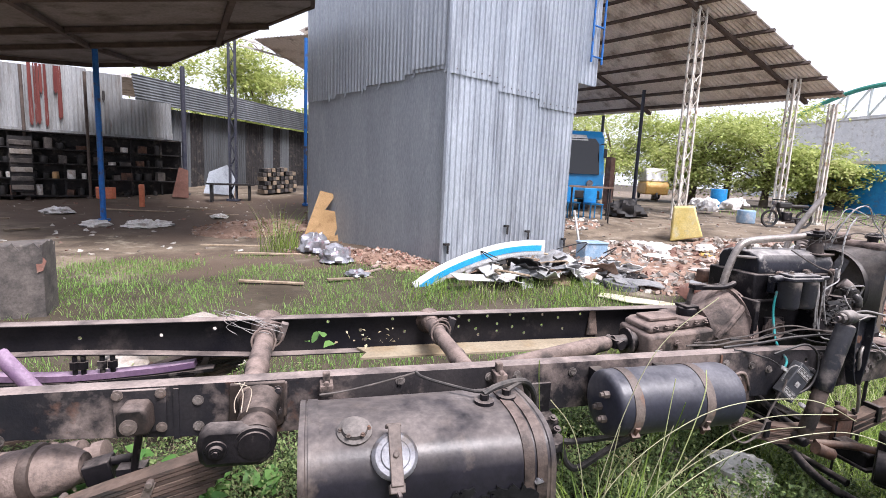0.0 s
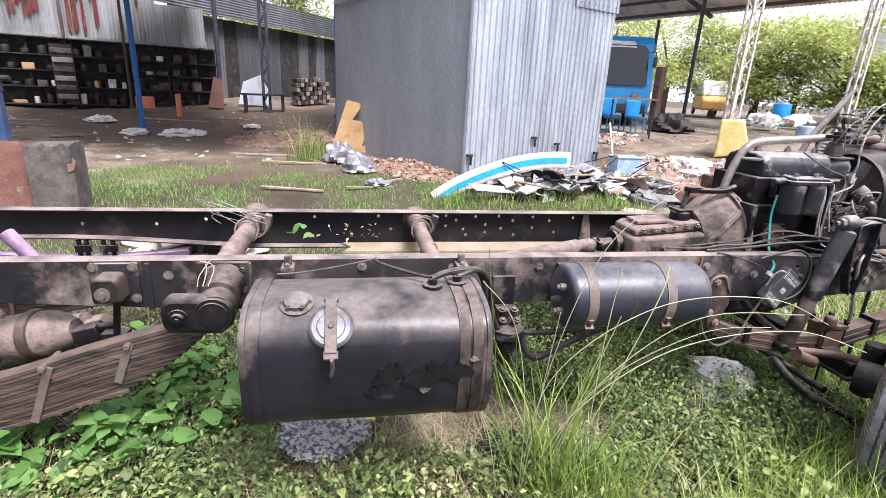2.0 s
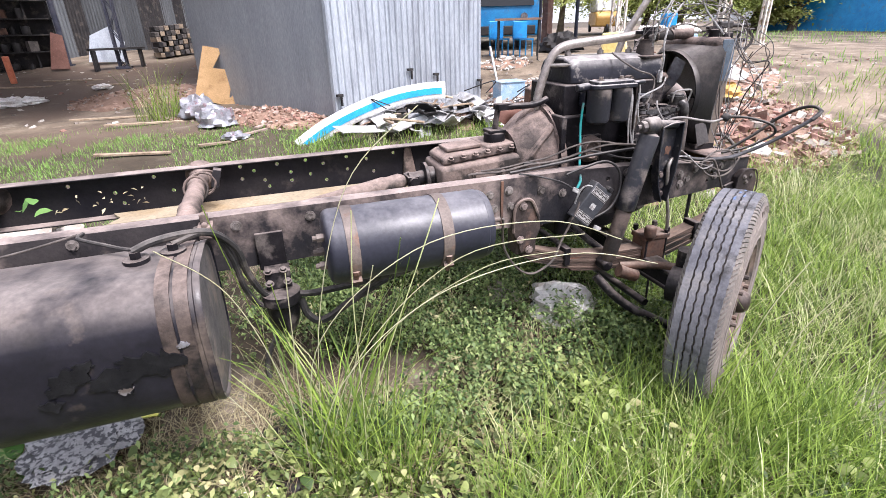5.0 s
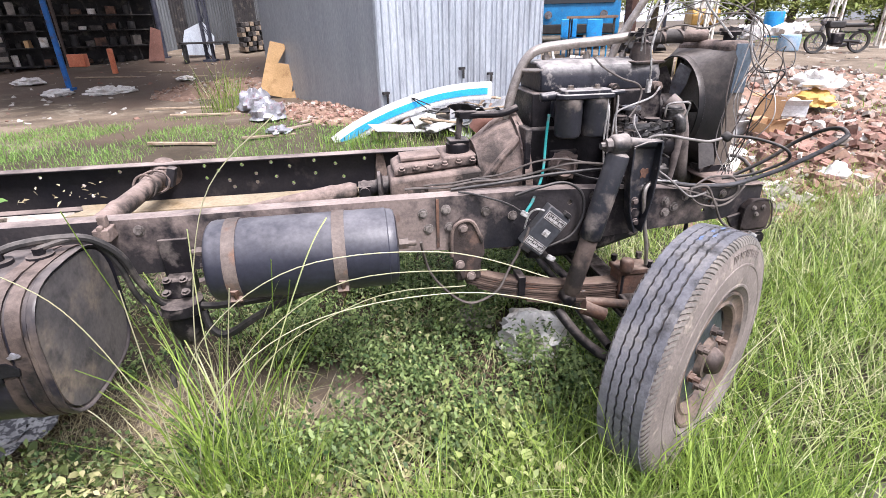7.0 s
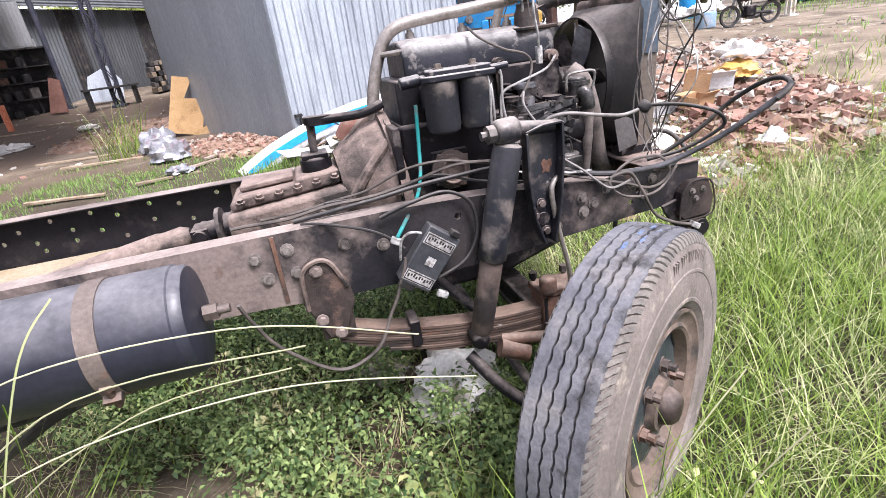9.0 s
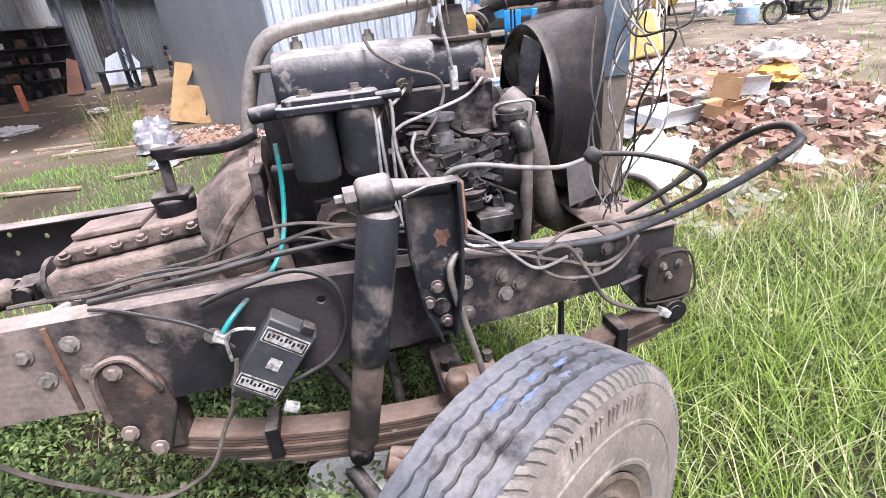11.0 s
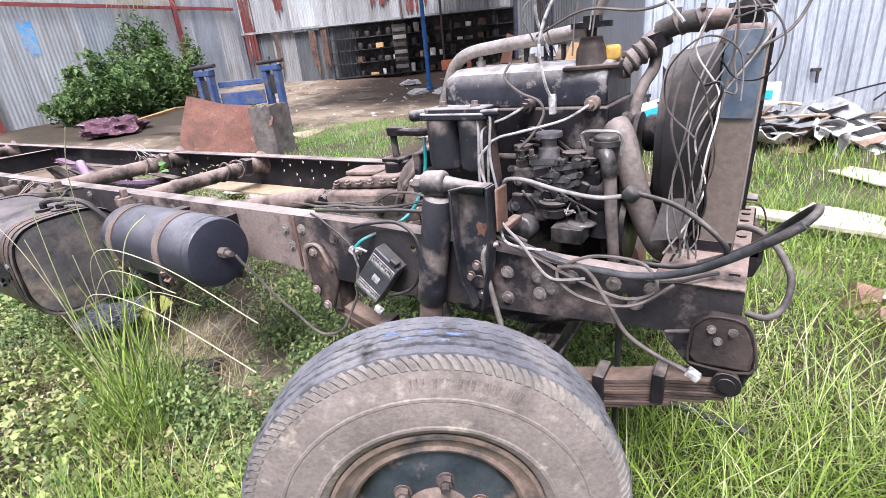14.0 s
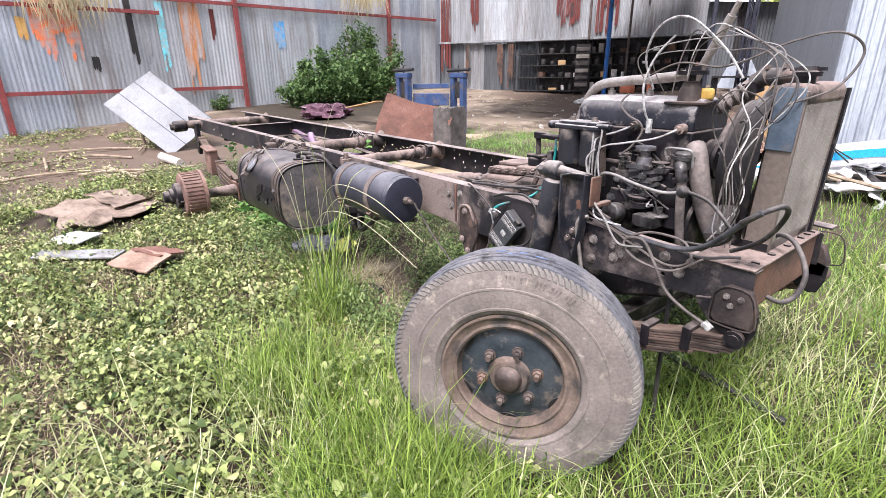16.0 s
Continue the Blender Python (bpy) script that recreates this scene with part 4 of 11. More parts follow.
for x, z in ((6.58, 0),):
    cab = thing("parts_cabinet", "open pale steel cabinet with small drawers of parts", "cabinet")
    b = Build()
    cm = rm @ Matrix.Translation((6.8, -0.12, zr + 1.1))
    b.box(cm.translation + Vector((0, 0, 0)), (0.5, 0.25, 1.5), rm)
    part("body", b, M_shelf, cab)
    for k in range(6):
        b = Build()
        b.box(cm @ Vector((0, -0.14, -0.62 + 0.24 * k)), (0.46, 0.03, 0.13), rm)
        part("drawer", b, M_stump if k % 2 else M_stone, cab, bevel=0.01)

# ---- low building with a corrugated fascia ----
FA, FB = (-5.62, 17.95), (0.4, 27.5)
low = thing("low_building", "long low building of dull corrugated sheets with a sloping front", "building", kind="structure")
# the M_shelf sheets stand in for dark openings in the wall
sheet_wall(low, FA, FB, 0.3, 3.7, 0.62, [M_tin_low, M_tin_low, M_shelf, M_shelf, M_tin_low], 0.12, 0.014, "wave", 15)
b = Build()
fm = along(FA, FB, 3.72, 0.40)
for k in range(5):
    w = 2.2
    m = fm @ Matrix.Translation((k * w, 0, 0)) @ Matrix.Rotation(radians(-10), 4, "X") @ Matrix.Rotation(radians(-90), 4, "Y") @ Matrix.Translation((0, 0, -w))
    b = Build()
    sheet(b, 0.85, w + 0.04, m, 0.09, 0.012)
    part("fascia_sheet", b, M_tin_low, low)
b = Build()
b.prism([(0, 0), (11.2, 0), (11.2, 4), (0, 4)], 0.08, along(FA, FB, 4.45))
part("roof", b, M_roof_tin, low)

# ---- fence with red frames ----
NA, NB = (-11.3, -5.2), (-13.25, 13.85)
fence = thing("fence", "tall fence of weathered corrugated sheets on red steel frames", "fence", kind="structure")
sheet_wall(fence, NA, NB, 0.1, 5.0, 0.92, [M_fence, M_fence, M_fence, M_tin], 0.105, 0.0035, "wave", 31, ragged=0.15)
nm_ = along(NA, NB, 0.0, 0.09)
nl = math.hypot(NA[0] - NB[0], NA[1] - NB[1])
for y in (11.2, 5.45, -0.35, -4.6):
    s = nl * (y + 5.2) / (13.85 + 5.2)
    b = Build()
    b.box(nm_ @ Vector((s, 0, 2.3)), (0.12, 0.1, 5.0), nm_)
    part("red_post", b, M_red_frame, fence)
for z, s0, s1 in ((1.14, 0.2, 10.7), (3.46, 8.6, 18.9), (3.1, 0.2, 8.6)):
    b = Build()
    b.box(nm_ @ Vector(((s0 + s1) / 2, 0, z)), (s1 - s0, 0.06, 0.09), nm_)
    part("red_rail", b, M_red_frame, fence)
M_paint_orange = surface("orange_paint", (0.62, 0.14, 0.05), (0.72, 0.22, 0.09), 5.0, 0.7, 0, 0.05, 40, stain=(0.34, 0.335, 0.33), stain_scale=5.0, stain_at=0.53, soft=0.14)
M_paint_rust = surface("orange_rust", (0.34, 0.13, 0.045), (0.46, 0.20, 0.075), 5.0, 0.8, 0, 0.05, 40, stain=(0.34, 0.335, 0.33), stain_scale=4.0, stain_at=0.53, soft=0.14, stretch=(2, 2, 0.3))
M_paint_cyan = surface("cyan_paint", (0.10, 0.48, 0.55), (0.2, 0.58, 0.63), 5.0, 0.7, 0, 0.05, 40, stain=(0.34, 0.335, 0.33), stain_scale=6.0, stain_at=0.53, soft=0.14)
M_paint_blue = surface("sky_blue_paint", (0.06, 0.27, 0.55), (0.12, 0.36, 0.62), 5.0, 0.7, 0, 0.05, 40, stain=(0.34, 0.335, 0.33), stain_scale=6.0, stain_at=0.53, soft=0.14)
for (y, w, z0, z1, mt, sd) in ((1.0, 0.95, 1.9, 4.3, M_paint_orange, 1), (0.35, 0.18, 2.25, 2.85, M_yellow, 2), (4.1, 0.46, 1.0, 4.6, M_paint_rust, 3), (4.75, 0.10, 2.4, 3.3, M_tin_rust, 9), (2.95, 0.16, 1.5, 4.4, M_tin_old, 10), (3.35, 0.12, 1.6, 3.4, M_paint_cyan, 4), (6.8, 0.3, 2.3, 3.1, M_paint_blue, 5),
                               (2.6, 0.1, 1.5, 3.9, M_dark_metal, 6), (1.65, 0.10, 1.6, 2.0, M_dark_metal, 8)):
    rnd = random.Random(sd)
    s = nl * (y + 5.2) / (13.85 + 5.2)
    x = s - w / 2
    while x < s + w / 2:
        ww = min(rnd.uniform(0.04, 0.1), w)
        zb = z0 + rnd.random() * 0.3 * (z1 - z0)
        b = Build()
        b.prism([(0, zb), (ww * 0.5, zb - 0.06), (ww, zb + 0.05), (ww, z1 - rnd.random() * 0.15), (0, z1)], 0.004, nm_ @ Matrix.Translation((x, 0.07 - 0.003 * rnd.random(), 0)) @ Matrix.Rotation(radians(90), 4, "X"))
        part("paint_patch", b, mt, fence)
        x += ww * rnd.uniform(0.85, 1.1)

# ---- open shed with pale lattice posts and a pitched roof ----
RB = Vector((15.8, 12.0, 4.87))
rn = Vector((0.41495, 0.21027, 0.88521))
ru = Vector((-0.4452, 0.8954, -0.004)).normalized()
rv = rn.cross(ru).normalized()
if rv.z < 0:
    rv = -rv
roof2 = thing("pitched_shed_roof", "pitched corrugated sheet roof on brown purlins", "roof", kind="structure")
rv = (rv + ru * 0.395) * 1.0
rmat = Matrix((ru, rv, rn)).transposed().to_4x4()
rmat.translation = RB + ru * 0.8
for k in range(9):
    b = Build()
    m = rmat @ Matrix.Translation((k * 2.0 - 0.5, 0, 0.14)) @ Matrix.Rotation(radians(-90), 4, "X")
    sheet(b, 2.05, 9.0, rmat @ Matrix.Translation((k * 2.0 - 0.6, -0.3, 0.14)) @ Matrix(((1, 0, 0, 0), (0, 0, 1, 0), (0, 1, 0, 0), (0, 0, 0, 1))), 0.13, 0.018)
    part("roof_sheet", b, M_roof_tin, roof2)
for k in range(12):
    b = Build()
    b.box(rmat @ Vector((8.0, 0.05 + k * 0.78, 0.06)), (17.4, 0.06, 0.10), rmat)
    part("purlin", b, M_steel_brown, roof2)
for s in (0.35, 5.6, 11.0, 16.0):
    b = Build()
    b.box(rmat @ Vector((s, 4.2, -0.06)), (0.10, 8.8, 0.12), rmat)
    part("rafter", b, M_steel_brown, roof2)
for x, y, lat in ((10.84, 12.83, 0.13), (14.48, 12.68, 0.10), (15.98, 12.53, 0.07)):
    z = plane_z(RB, rn, x, y)
    post("roof_post", "tall pale lattice steel post of the pitched shed", x, y, z, 0.10, M_post_pale, "posts of the pitched shed", lattice=lat)
for x, y in ((12.15, 16.9), (12.19, 19.6)):
    post("roof_post", "thin dark steel post of the pitched shed", x, y, plane_z(RB, rn, x, y), 0.13, M_post_dark, "posts of the pitched shed")


# ---- stripped lorry chassis ----
truck = thing("lorry_chassis", "stripped lorry chassis with engine, no cab, one wheel, standing in weeds", "lorry")
Y0, Y1 = 1.93, 2.90


def rail_top(x):
    return 0.967 - 0.075 * clamp((x - 2.5) / 1.0, 0, 1) ** 1.15


def rail_bottom(x):
    return 0.735 + 0.06 * clamp((-0.35 - x) / 0.9, 0, 1) - 0.024 * clamp((x - 1.9) / 0.25, 0, 1) + 0.034 * clamp((x - 2.75) / 0.3, 0, 1)


def rail(name, y, inward, x0, x1, holes, mat):
    """A channel with real bolt holes through the web; inward is the side of the flanges."""
    xs = sorted({x0, x1, *[v for v in np.linspace(x0, x1, 34)]})
    t = 0.009
    bm = bmesh.new()
    outline = [(float(x), rail_top(float(x))) for x in xs] + [(float(x), rail_bottom(float(x))) for x in xs[::-1]]
    edges = []

    def loop(pts):
        vs = [bm.verts.new((px, y, pz)) for px, pz in pts]
        for i in range(len(vs)):
            edges.append(bm.edges.new((vs[i], vs[(i + 1) % len(vs)])))

    loop(outline)
    for hx, hz, hr in holes:
        loop([(hx + hr * math.cos(2 * math.pi * i / 10), hz + hr * math.sin(2 * math.pi * i / 10)) for i in range(10)])
    bmesh.ops.triangle_fill(bm, use_beauty=True, use_dissolve=False, edges=edges)
    ret = bmesh.ops.extrude_face_region(bm, geom=bm.faces[:])
    for v in ret["geom"]:
        if isinstance(v, bmesh.types.BMVert):
            v.co.y += inward * t
    bmesh.ops.recalc_face_normals(bm, faces=bm.faces)
    me = bpy.data.meshes.new(name)
    bm.to_mesh(me)
    bm.free()
    me.materials.append(mat)
    web = new(name, me)
    web.parent = truck
    for nm, fz, s in (("top_flange", rail_top, 0.0), ("bottom_flange", rail_bottom, 0.0)):
        b = Build()
        sgn = -1 if nm == "top_flange" else 1
        path = [(float(x), y + inward * 0.041, fz(float(x)) + sgn * 0.0048) for x in xs]
        b.sweep([(-0.0375, -0.0047), (0.0375, -0.0047), (0.0375, 0.0047), (-0.0375, 0.0047)], path, (0, 1, 0))
        part(nm, b, mat, web, "dust covered top flange" if sgn < 0 else "", bevel=0.003)
    return web


rnd = random.Random(11)
far_holes = []
for hx, hz in ((-2.6, 0.9), (-2.2, 0.86), (-1.75, 0.9), (-1.3, 0.87), (0.02, 0.92), (0.22, 0.86), (0.25, 0.80), (0.42, 0.925), (0.5, 0.84), (0.86, 0.93), (0.86, 0.86), (0.93, 0.90), (0.98, 0.84), (1.0, 0.80), (1.06, 0.925), (1.13, 0.87),
               (1.13, 0.82), (1.22, 0.93), (1.24, 0.845), (1.32, 0.90), (1.33, 0.80), (1.46, 0.925), (1.46, 0.85), (1.58, 0.9), (1.62, 0.82), (1.75, 0.92), (-0.62, 0.9), (-0.9, 0.87)):
    far_holes.append((hx, hz, 0.0105))
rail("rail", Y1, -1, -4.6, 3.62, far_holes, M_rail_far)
near_rail = rail("rail", Y0, 1, -4.25, 3.62, [(0.30, 0.86, 0.008), (0.95, 0.84, 0.008), (0.95, 0.79, 0.008), (1.02, 0.80, 0.008), (2.62, 0.90, 0.012), (3.30, 0.80, 0.010), (3.33, 0.84, 0.010)], M_rail)


def bolts(parent, places, d=(0, -1, 0), r=0.012, h=0.013, mat=None, name="bolt"):
    for p in places:
        b = Build()
        b.bolt(p, d, r, h)
        part(name, b, mat or M_rail, parent)


bolts(near_rail, [(x, Y0, z) for x, z in ((-2.9, 0.87), (-2.6, 0.82), (-2.1, 0.88), (-1.45, 0.80), (-1.2, 0.79), (-0.52, 0.90), (-0.52, 0.79), (0.72, 0.92), (0.86, 0.92), (1.15, 0.92), (0.30, 0.93), (1.967, 0.90), (1.99, 0.83), (2.066, 0.91), (2.08, 0.83), (2.24, 0.89), (2.36, 0.86),
                                          (2.73, 0.92), (3.087, 0.815), (3.083, 0.87), (3.127, 0.84), (3.183, 0.885), (3.30, 0.915 - 0.04), (3.36, 0.82), (3.40, 0.87), (2.98, 0.87), (2.98, 0.78))], r=0.0145, mat=M_bolt)
# riveted joint plate
b = Build()
b.box((2.03, Y0 - 0.003, 0.85), (0.012, 0.006, 0.22))
part("joint_strip", b, M_rust, near_rail)
b = Build()
b.box((-0.60, Y0 - 0.003, 0.85), (0.02, 0.006, 0.21))
part("joint_strip", b, M_rail, near_rail)

# square flange plate where the thick cross tube meets the rail
b = Build()
b.box((-0.275, Y0 - 0.010, 0.885), (0.195, 0.018, 0.150))
fp = part("flange_plate", b, M_rust_dark, near_rail, "rusty square flange plate", bevel=0.005)
bolts(fp, [(-0.335, Y0 - 0.020, 0.930), (-0.215, Y0 - 0.020, 0.930), (-0.335, Y0 - 0.020, 0.838), (-0.215, Y0 - 0.020, 0.838)], r=0.013)

# cross tubes
for i, (x, ya, yb, z, r) in enumerate(((0.655, 1.94, 2.89, 0.905, 0.043), (-0.325, 1.90, 2.89, 0.905, 0.050), (-3.62, 1.68, 2.92, 0.90, 0.052))):
    b = Build()
    L = yb - ya
    b.lathe((x, ya, z), (x, yb, z), [(0, r * 0.9), (0.01, r), (L * 0.3, r), (L * 0.31, r * 1.12), (L * 0.34, r * 1.12), (L * 0.35, r), (L * 0.72, r), (L * 0.73, r * 1.15), (L * 0.77, r * 1.15), (L * 0.78, r), (L - 0.01, r), (L, r * 0.9)], 20)
    tb = part("cross_tube", b, M_castiron, truck, "dusty cross tube")
    b = Build()
    b.lathe((x, 2.80, z), (x, 2.895, z), [(0, r * 1.05), (0.03, r * 1.3), (0.07, r * 1.5), (0.095, r * 2.0)], 20)
    b.box((x, 2.72, z - 0.03), (0.03, 0.16, 0.05))
    part("tube_flange", b, M_castiron, tb)
    if i == 2:
        b = Build()
        b.can((x, 1.58, z - 0.02), (x, 1.76, z - 0.01), r * 1.45, 0.012, 20)
        b.cyl((x, 1.55, z - 0.02), (x, 1.59, z - 0.02), r * 0.9, 8)
        part("end_cap", b, M_grime, tb)
        b = Build()
        b.prism([(-0.07, 0.02), (0.06, 0.02), (0.09, -0.30), (0.03, -0.42), (-0.05, -0.40)], 0.05, Matrix.Translation((x + 0.02, 1.90, z)) @ Matrix.Rotation(radians(90), 4, "X"))
        part("drop_hanger", b, M_grime, tb, bevel=0.01)
b = Build()
for dz in (0.085, -0.085):
    b.box((-2.55, 2.415, 0.85 + dz), (0.07, 0.94, 0.008))
b.box((-2.583, 2.415, 0.85), (0.006, 0.94, 0.17))
part("cross_channel", b, M_rail, truck, bevel=0.003)
b = Build()
b.prism([(0, 0), (0.09, 0), (0.055, 0.19), (0.02, 0.19)], 0.012, Matrix.Translation((1.80, 2.885, 0.77)) @ Matrix.Rotation(radians(90), 4, "X"))
part("gusset", b, M_castiron, truck, bevel=0.003)

# front cross member and corner hangers
b = Build()
b.box((3.555, 2.415, 0.797), (0.09, 0.96, 0.185))
fx = part("front_cross_member", b, M_rust, truck, "rusty front cross member", bevel=0.012)
b = Build()
b.prism([(3.40, 1.92), (3.62, 1.92), (3.615, 2.87), (3.44, 2.88), (3.42, 2.5), (3.40, 2.2)], 0.008, Matrix.Translation((0, 0, 0.897)))
part("top_plate", b, M_castiron, fx, bevel=0.003)
for y in (2.05, 2.2, 2.36, 2.52, 2.68, 2.8):
    b = Build()
    b.cyl((3.59, y, 0.905), (3.59, y, 0.911), 0.014, 10)
    part("rivet", b, M_grime, fx)
for y, s in ((Y0 - 0.008, -1), (Y1 + 0.008, 1)):
    b = Build()
    m = Matrix.Translation((0, y, 0)) @ Matrix.Rotation(radians(90), 4, "X")
    b.prism([(3.44, 0.752), (3.455, 0.722), (3.505, 0.660), (3.575, 0.612), (3.612, 0.600), (3.642, 0.610), (3.664, 0.675), (3.664, 0.745), (3.55, 0.775)], 0.016 * -s, m)
    hg = part("spring_hanger", b, M_grime, truck, "black front spring hanger", bevel=0.004)
    b = Build()
    b.prism([(3.512, 0.795), (3.507, 0.702), (3.528, 0.680), (3.655, 0.686), (3.662, 0.76), (3.632, 0.832), (3.55, 0.836)], 0.040 * -s, m)
    part("hanger_plate", b, M_hanger, hg, bevel=0.008)
    b = Build()
    b.tube([(3.512, y + 0.042 * s, 0.795), (3.507, y + 0.042 * s, 0.702), (3.530, y + 0.042 * s, 0.681), (3.655, y + 0.042 * s, 0.688), (3.661, y + 0.042 * s, 0.76), (3.632, y + 0.042 * s, 0.830), (3.55, y + 0.042 * s, 0.834), (3.512, y + 0.042 * s, 0.795)], 0.0038, 6, 3)
    part("plate_lip", b, M_hanger, hg)
    if s < 0:
        bolts(hg, [(3.557, y - 0.040, 0.797), (3.607, y - 0.040, 0.798), (3.575, y - 0.040, 0.765)], r=0.0078, mat=M_bolt)
        b = Build()
        b.cyl((3.608, 1.87, 0.638), (3.608, 2.05, 0.638), 0.022, 16)
        b.cyl((3.608, 1.875, 0.638), (3.608, 1.885, 0.638), 0.036, 16)
        part("spring_pin", b, M_grime, hg)


# leaf springs
def spring(y, pts, n, width, t, mat, label, shrink=0.075, full=0):
    """A pack of bent leaves, longest on top; pts give the upper line."""
    line = smooth_line(pts, 8)
    sp = None
    for k in range(n):
        a = int(len(line) * min(0.44, shrink * max(0, k - full)))
        seg = line[a:len(line) - a] if a else line
        path = [p + Vector((0, 0, -k * t)) for p in seg]
        b = Build()
        b.sweep([(-width / 2 + 0.003 * (k % 3), -t / 2 + 0.0035), (width / 2 - 0.003 * (k % 3), -t / 2 + 0.0035), (width / 2 - 0.003 * (k % 3), t / 2 - 0.0005), (-width / 2 + 0.003 * (k % 3), t / 2 - 0.0005)], path, (0, 1, 0))
        if sp is None:
            for e in (line[0], line[-1]):
                b.cyl((e.x, y - width / 2, e.z), (e.x, y + width / 2, e.z), 0.03, 14)
            sp = part("leaf_spring", b, mat, truck, label)
        else:
            part("leaf", b, mat, sp)
    return sp


fs_pts = [(2.16, 1.975, 0.60), (2.35, 1.975, 0.535), (2.65, 1.975, 0.478), (2.98, 1.975, 0.470), (3.25, 1.975, 0.535), (3.45, 1.975, 0.598), (3.608, 1.975, 0.64)]
fsp = spring(1.975, fs_pts, 8, 0.075, 0.0135, M_spring, "rusty front leaf spring", 0.075, 4)
for x in (2.42, 3.27, 3.44):
    z = 0.50 if x < 3 else 0.515 + 0.33 * (x - 3.27)
    b = Build()
    b.box((x, 1.975, z), (0.035, 0.095, 0.10))
    part("spring_clip", b, M_grime, fsp, bevel=0.004)
b = Build()
b.box((2.985, 1.975, 0.435), (0.15, 0.11, 0.16))
b.box((2.985, 1.975, 0.525), (0.17, 0.12, 0.03))
b.can((2.93, 1.92, 0.53), (2.93, 1.92, 0.60), 0.032, 0.008, 16)
part("axle_seat", b, M_rust, fsp, "rust red spring seat", bevel=0.006)
for x in (2.92, 3.05):
    for y in (1.925, 2.025):
        b = Build()
        b.cyl((x, y, 0.33), (x, y, 0.56), 0.009, 8)
        b.cyl((x, y, 0.55), (x, y, 0.575), 0.016, 6)
        part("u_bolt", b, M_grime, fsp)
fsp2 = copy_thing(fsp, Matrix.Translation((0, 0.92, 0)))
fsp2.parent = truck
# rear hanger of the front spring
b = Build()
b.prism([(2.075, 0.72), (2.09, 0.84), (2.13, 0.875), (2.18, 0.86), (2.225, 0.78), (2.235, 0.70), (2.19, 0.58), (2.13, 0.58)], 0.02, Matrix.Translation((0, 1.928, 0)) @ Matrix.Rotation(radians(90), 4, "X"))
b.box((2.165, 1.97, 0.64), (0.11, 0.10, 0.14))
hg = part("spring_hanger", b, M_hanger, truck, bevel=0.006)
b = Build()
b.tube([(2.085, 1.905, 0.70), (2.09, 1.905, 0.82), (2.13, 1.905, 0.86), (2.18, 1.905, 0.85), (2.22, 1.905, 0.76)], 0.008, 6)
part("hanger_rim", b, M_castiron, hg)
bolts(hg, [(2.135, 1.908, 0.828), (2.17, 1.9, 0.60), (2.12, 1.9, 0.66)], r=0.014)

# dusty steel with the violet of a lens flare put into its colour
M_violet0 = surface("violet_tinted_dusty_steel", (0.10, 0.055, 0.11), (0.17, 0.11, 0.16), 5.0, 0.6, 0, 0.2, 60, stain=(0.05, 0.036, 0.045), stain_scale=5.0, stain_at=0.58, dust=(0.36, 0.26, 0.34), dust_amount=0.8)
# pipe hoops and loose wires at the cross tubes
for x, r in ((-0.325, 0.050), (0.655, 0.043)):
    for k, y in enumerate((2.58, 2.66, 2.72)):
        b = Build()
        b.tube([(x + 0.02 * k + (r + 0.012 + 0.012 * (k % 2)) * math.cos(i * 0.785), y + 0.02 * math.sin(i * 0.785 + k), 0.915 + (r + 0.014) * math.sin(i * 0.785)) for i in range(9)], 0.006, 6)
        part("pipe_hoop", b, M_castiron, truck)
    b = Build()
    b.box((x + 0.09, 2.70, 0.93), (0.04, 0.05, 0.10), Matrix.Rotation(0.3, 3, "Y"))
    part("hose_bracket", b, M_rail, truck, bevel=0.004)
for k in range(4):
    rnd3 = random.Random(300 + k)
    b = Build()
    b.tube([(-0.32 + 0.03 * k, 2.66, 0.965), (-0.40 - 0.05 * k, 2.62 + rnd3.uniform(-0.05, 0.05), 1.03 + 0.02 * k), (-0.52, 2.66, 1.0 + rnd3.uniform(-0.05, 0.04)), (-0.46 + 0.08 * k, 2.6, 0.95)], 0.0016, 5)
    part("loose_wire", b, M_wire_grey, truck)
# far helper spring with its bolt ends
b = Build()
b.sweep([(-0.035, -0.022), (0.035, -0.022), (0.035, 0.010), (-0.035, 0.010)], smooth_line([(-0.72, 2.86, 0.715), (-0.95, 2.86, 0.690), (-1.38, 2.86, 0.672), (-1.80, 2.86, 0.705), (-1.96, 2.86, 0.755), (-2.5, 2.86, 0.83)], 6), (0, 1, 0))
hs = part("helper_spring", b, M_violet0, truck, "violet tinted helper spring")
for k in range(6):
    b = Build()
    zk = -0.02 * k
    b.sweep([(-0.036, -0.0095), (0.036, -0.0095), (0.036, 0.0095), (-0.036, 0.0095)], smooth_line([(-0.62 - 0.10 * k, 2.86, 0.675 + zk), (-1.0, 2.86, 0.645 + zk), (-1.4, 2.86, 0.632 + zk), (-1.8, 2.86, 0.655 + zk), (-2.3 + 0.08 * k, 2.86, 0.735 + zk)], 6), (0, 1, 0))
    part("leaf", b, M_grime, hs)
for x in (-1.31, -1.27, -1.18, -1.13):
    b = Build()
    b.cyl((x, 2.84, 0.60), (x, 2.84, 0.785), 0.013, 10)
    b.cyl((x, 2.84, 0.715), (x, 2.84, 0.755), 0.026, 6)
    part("u_bolt_end", b, M_grime, hs)
b = Build()
b.lathe((-1.56, 2.66, 0.885), (-1.26, 2.62, 0.50), [(0, 0.030), (0.01, 0.037), (0.40, 0.037), (0.42, 0.045), (0.48, 0.045)], 18)
part("torque_rod", b, M_violet0, truck, "violet tinted torque rod")

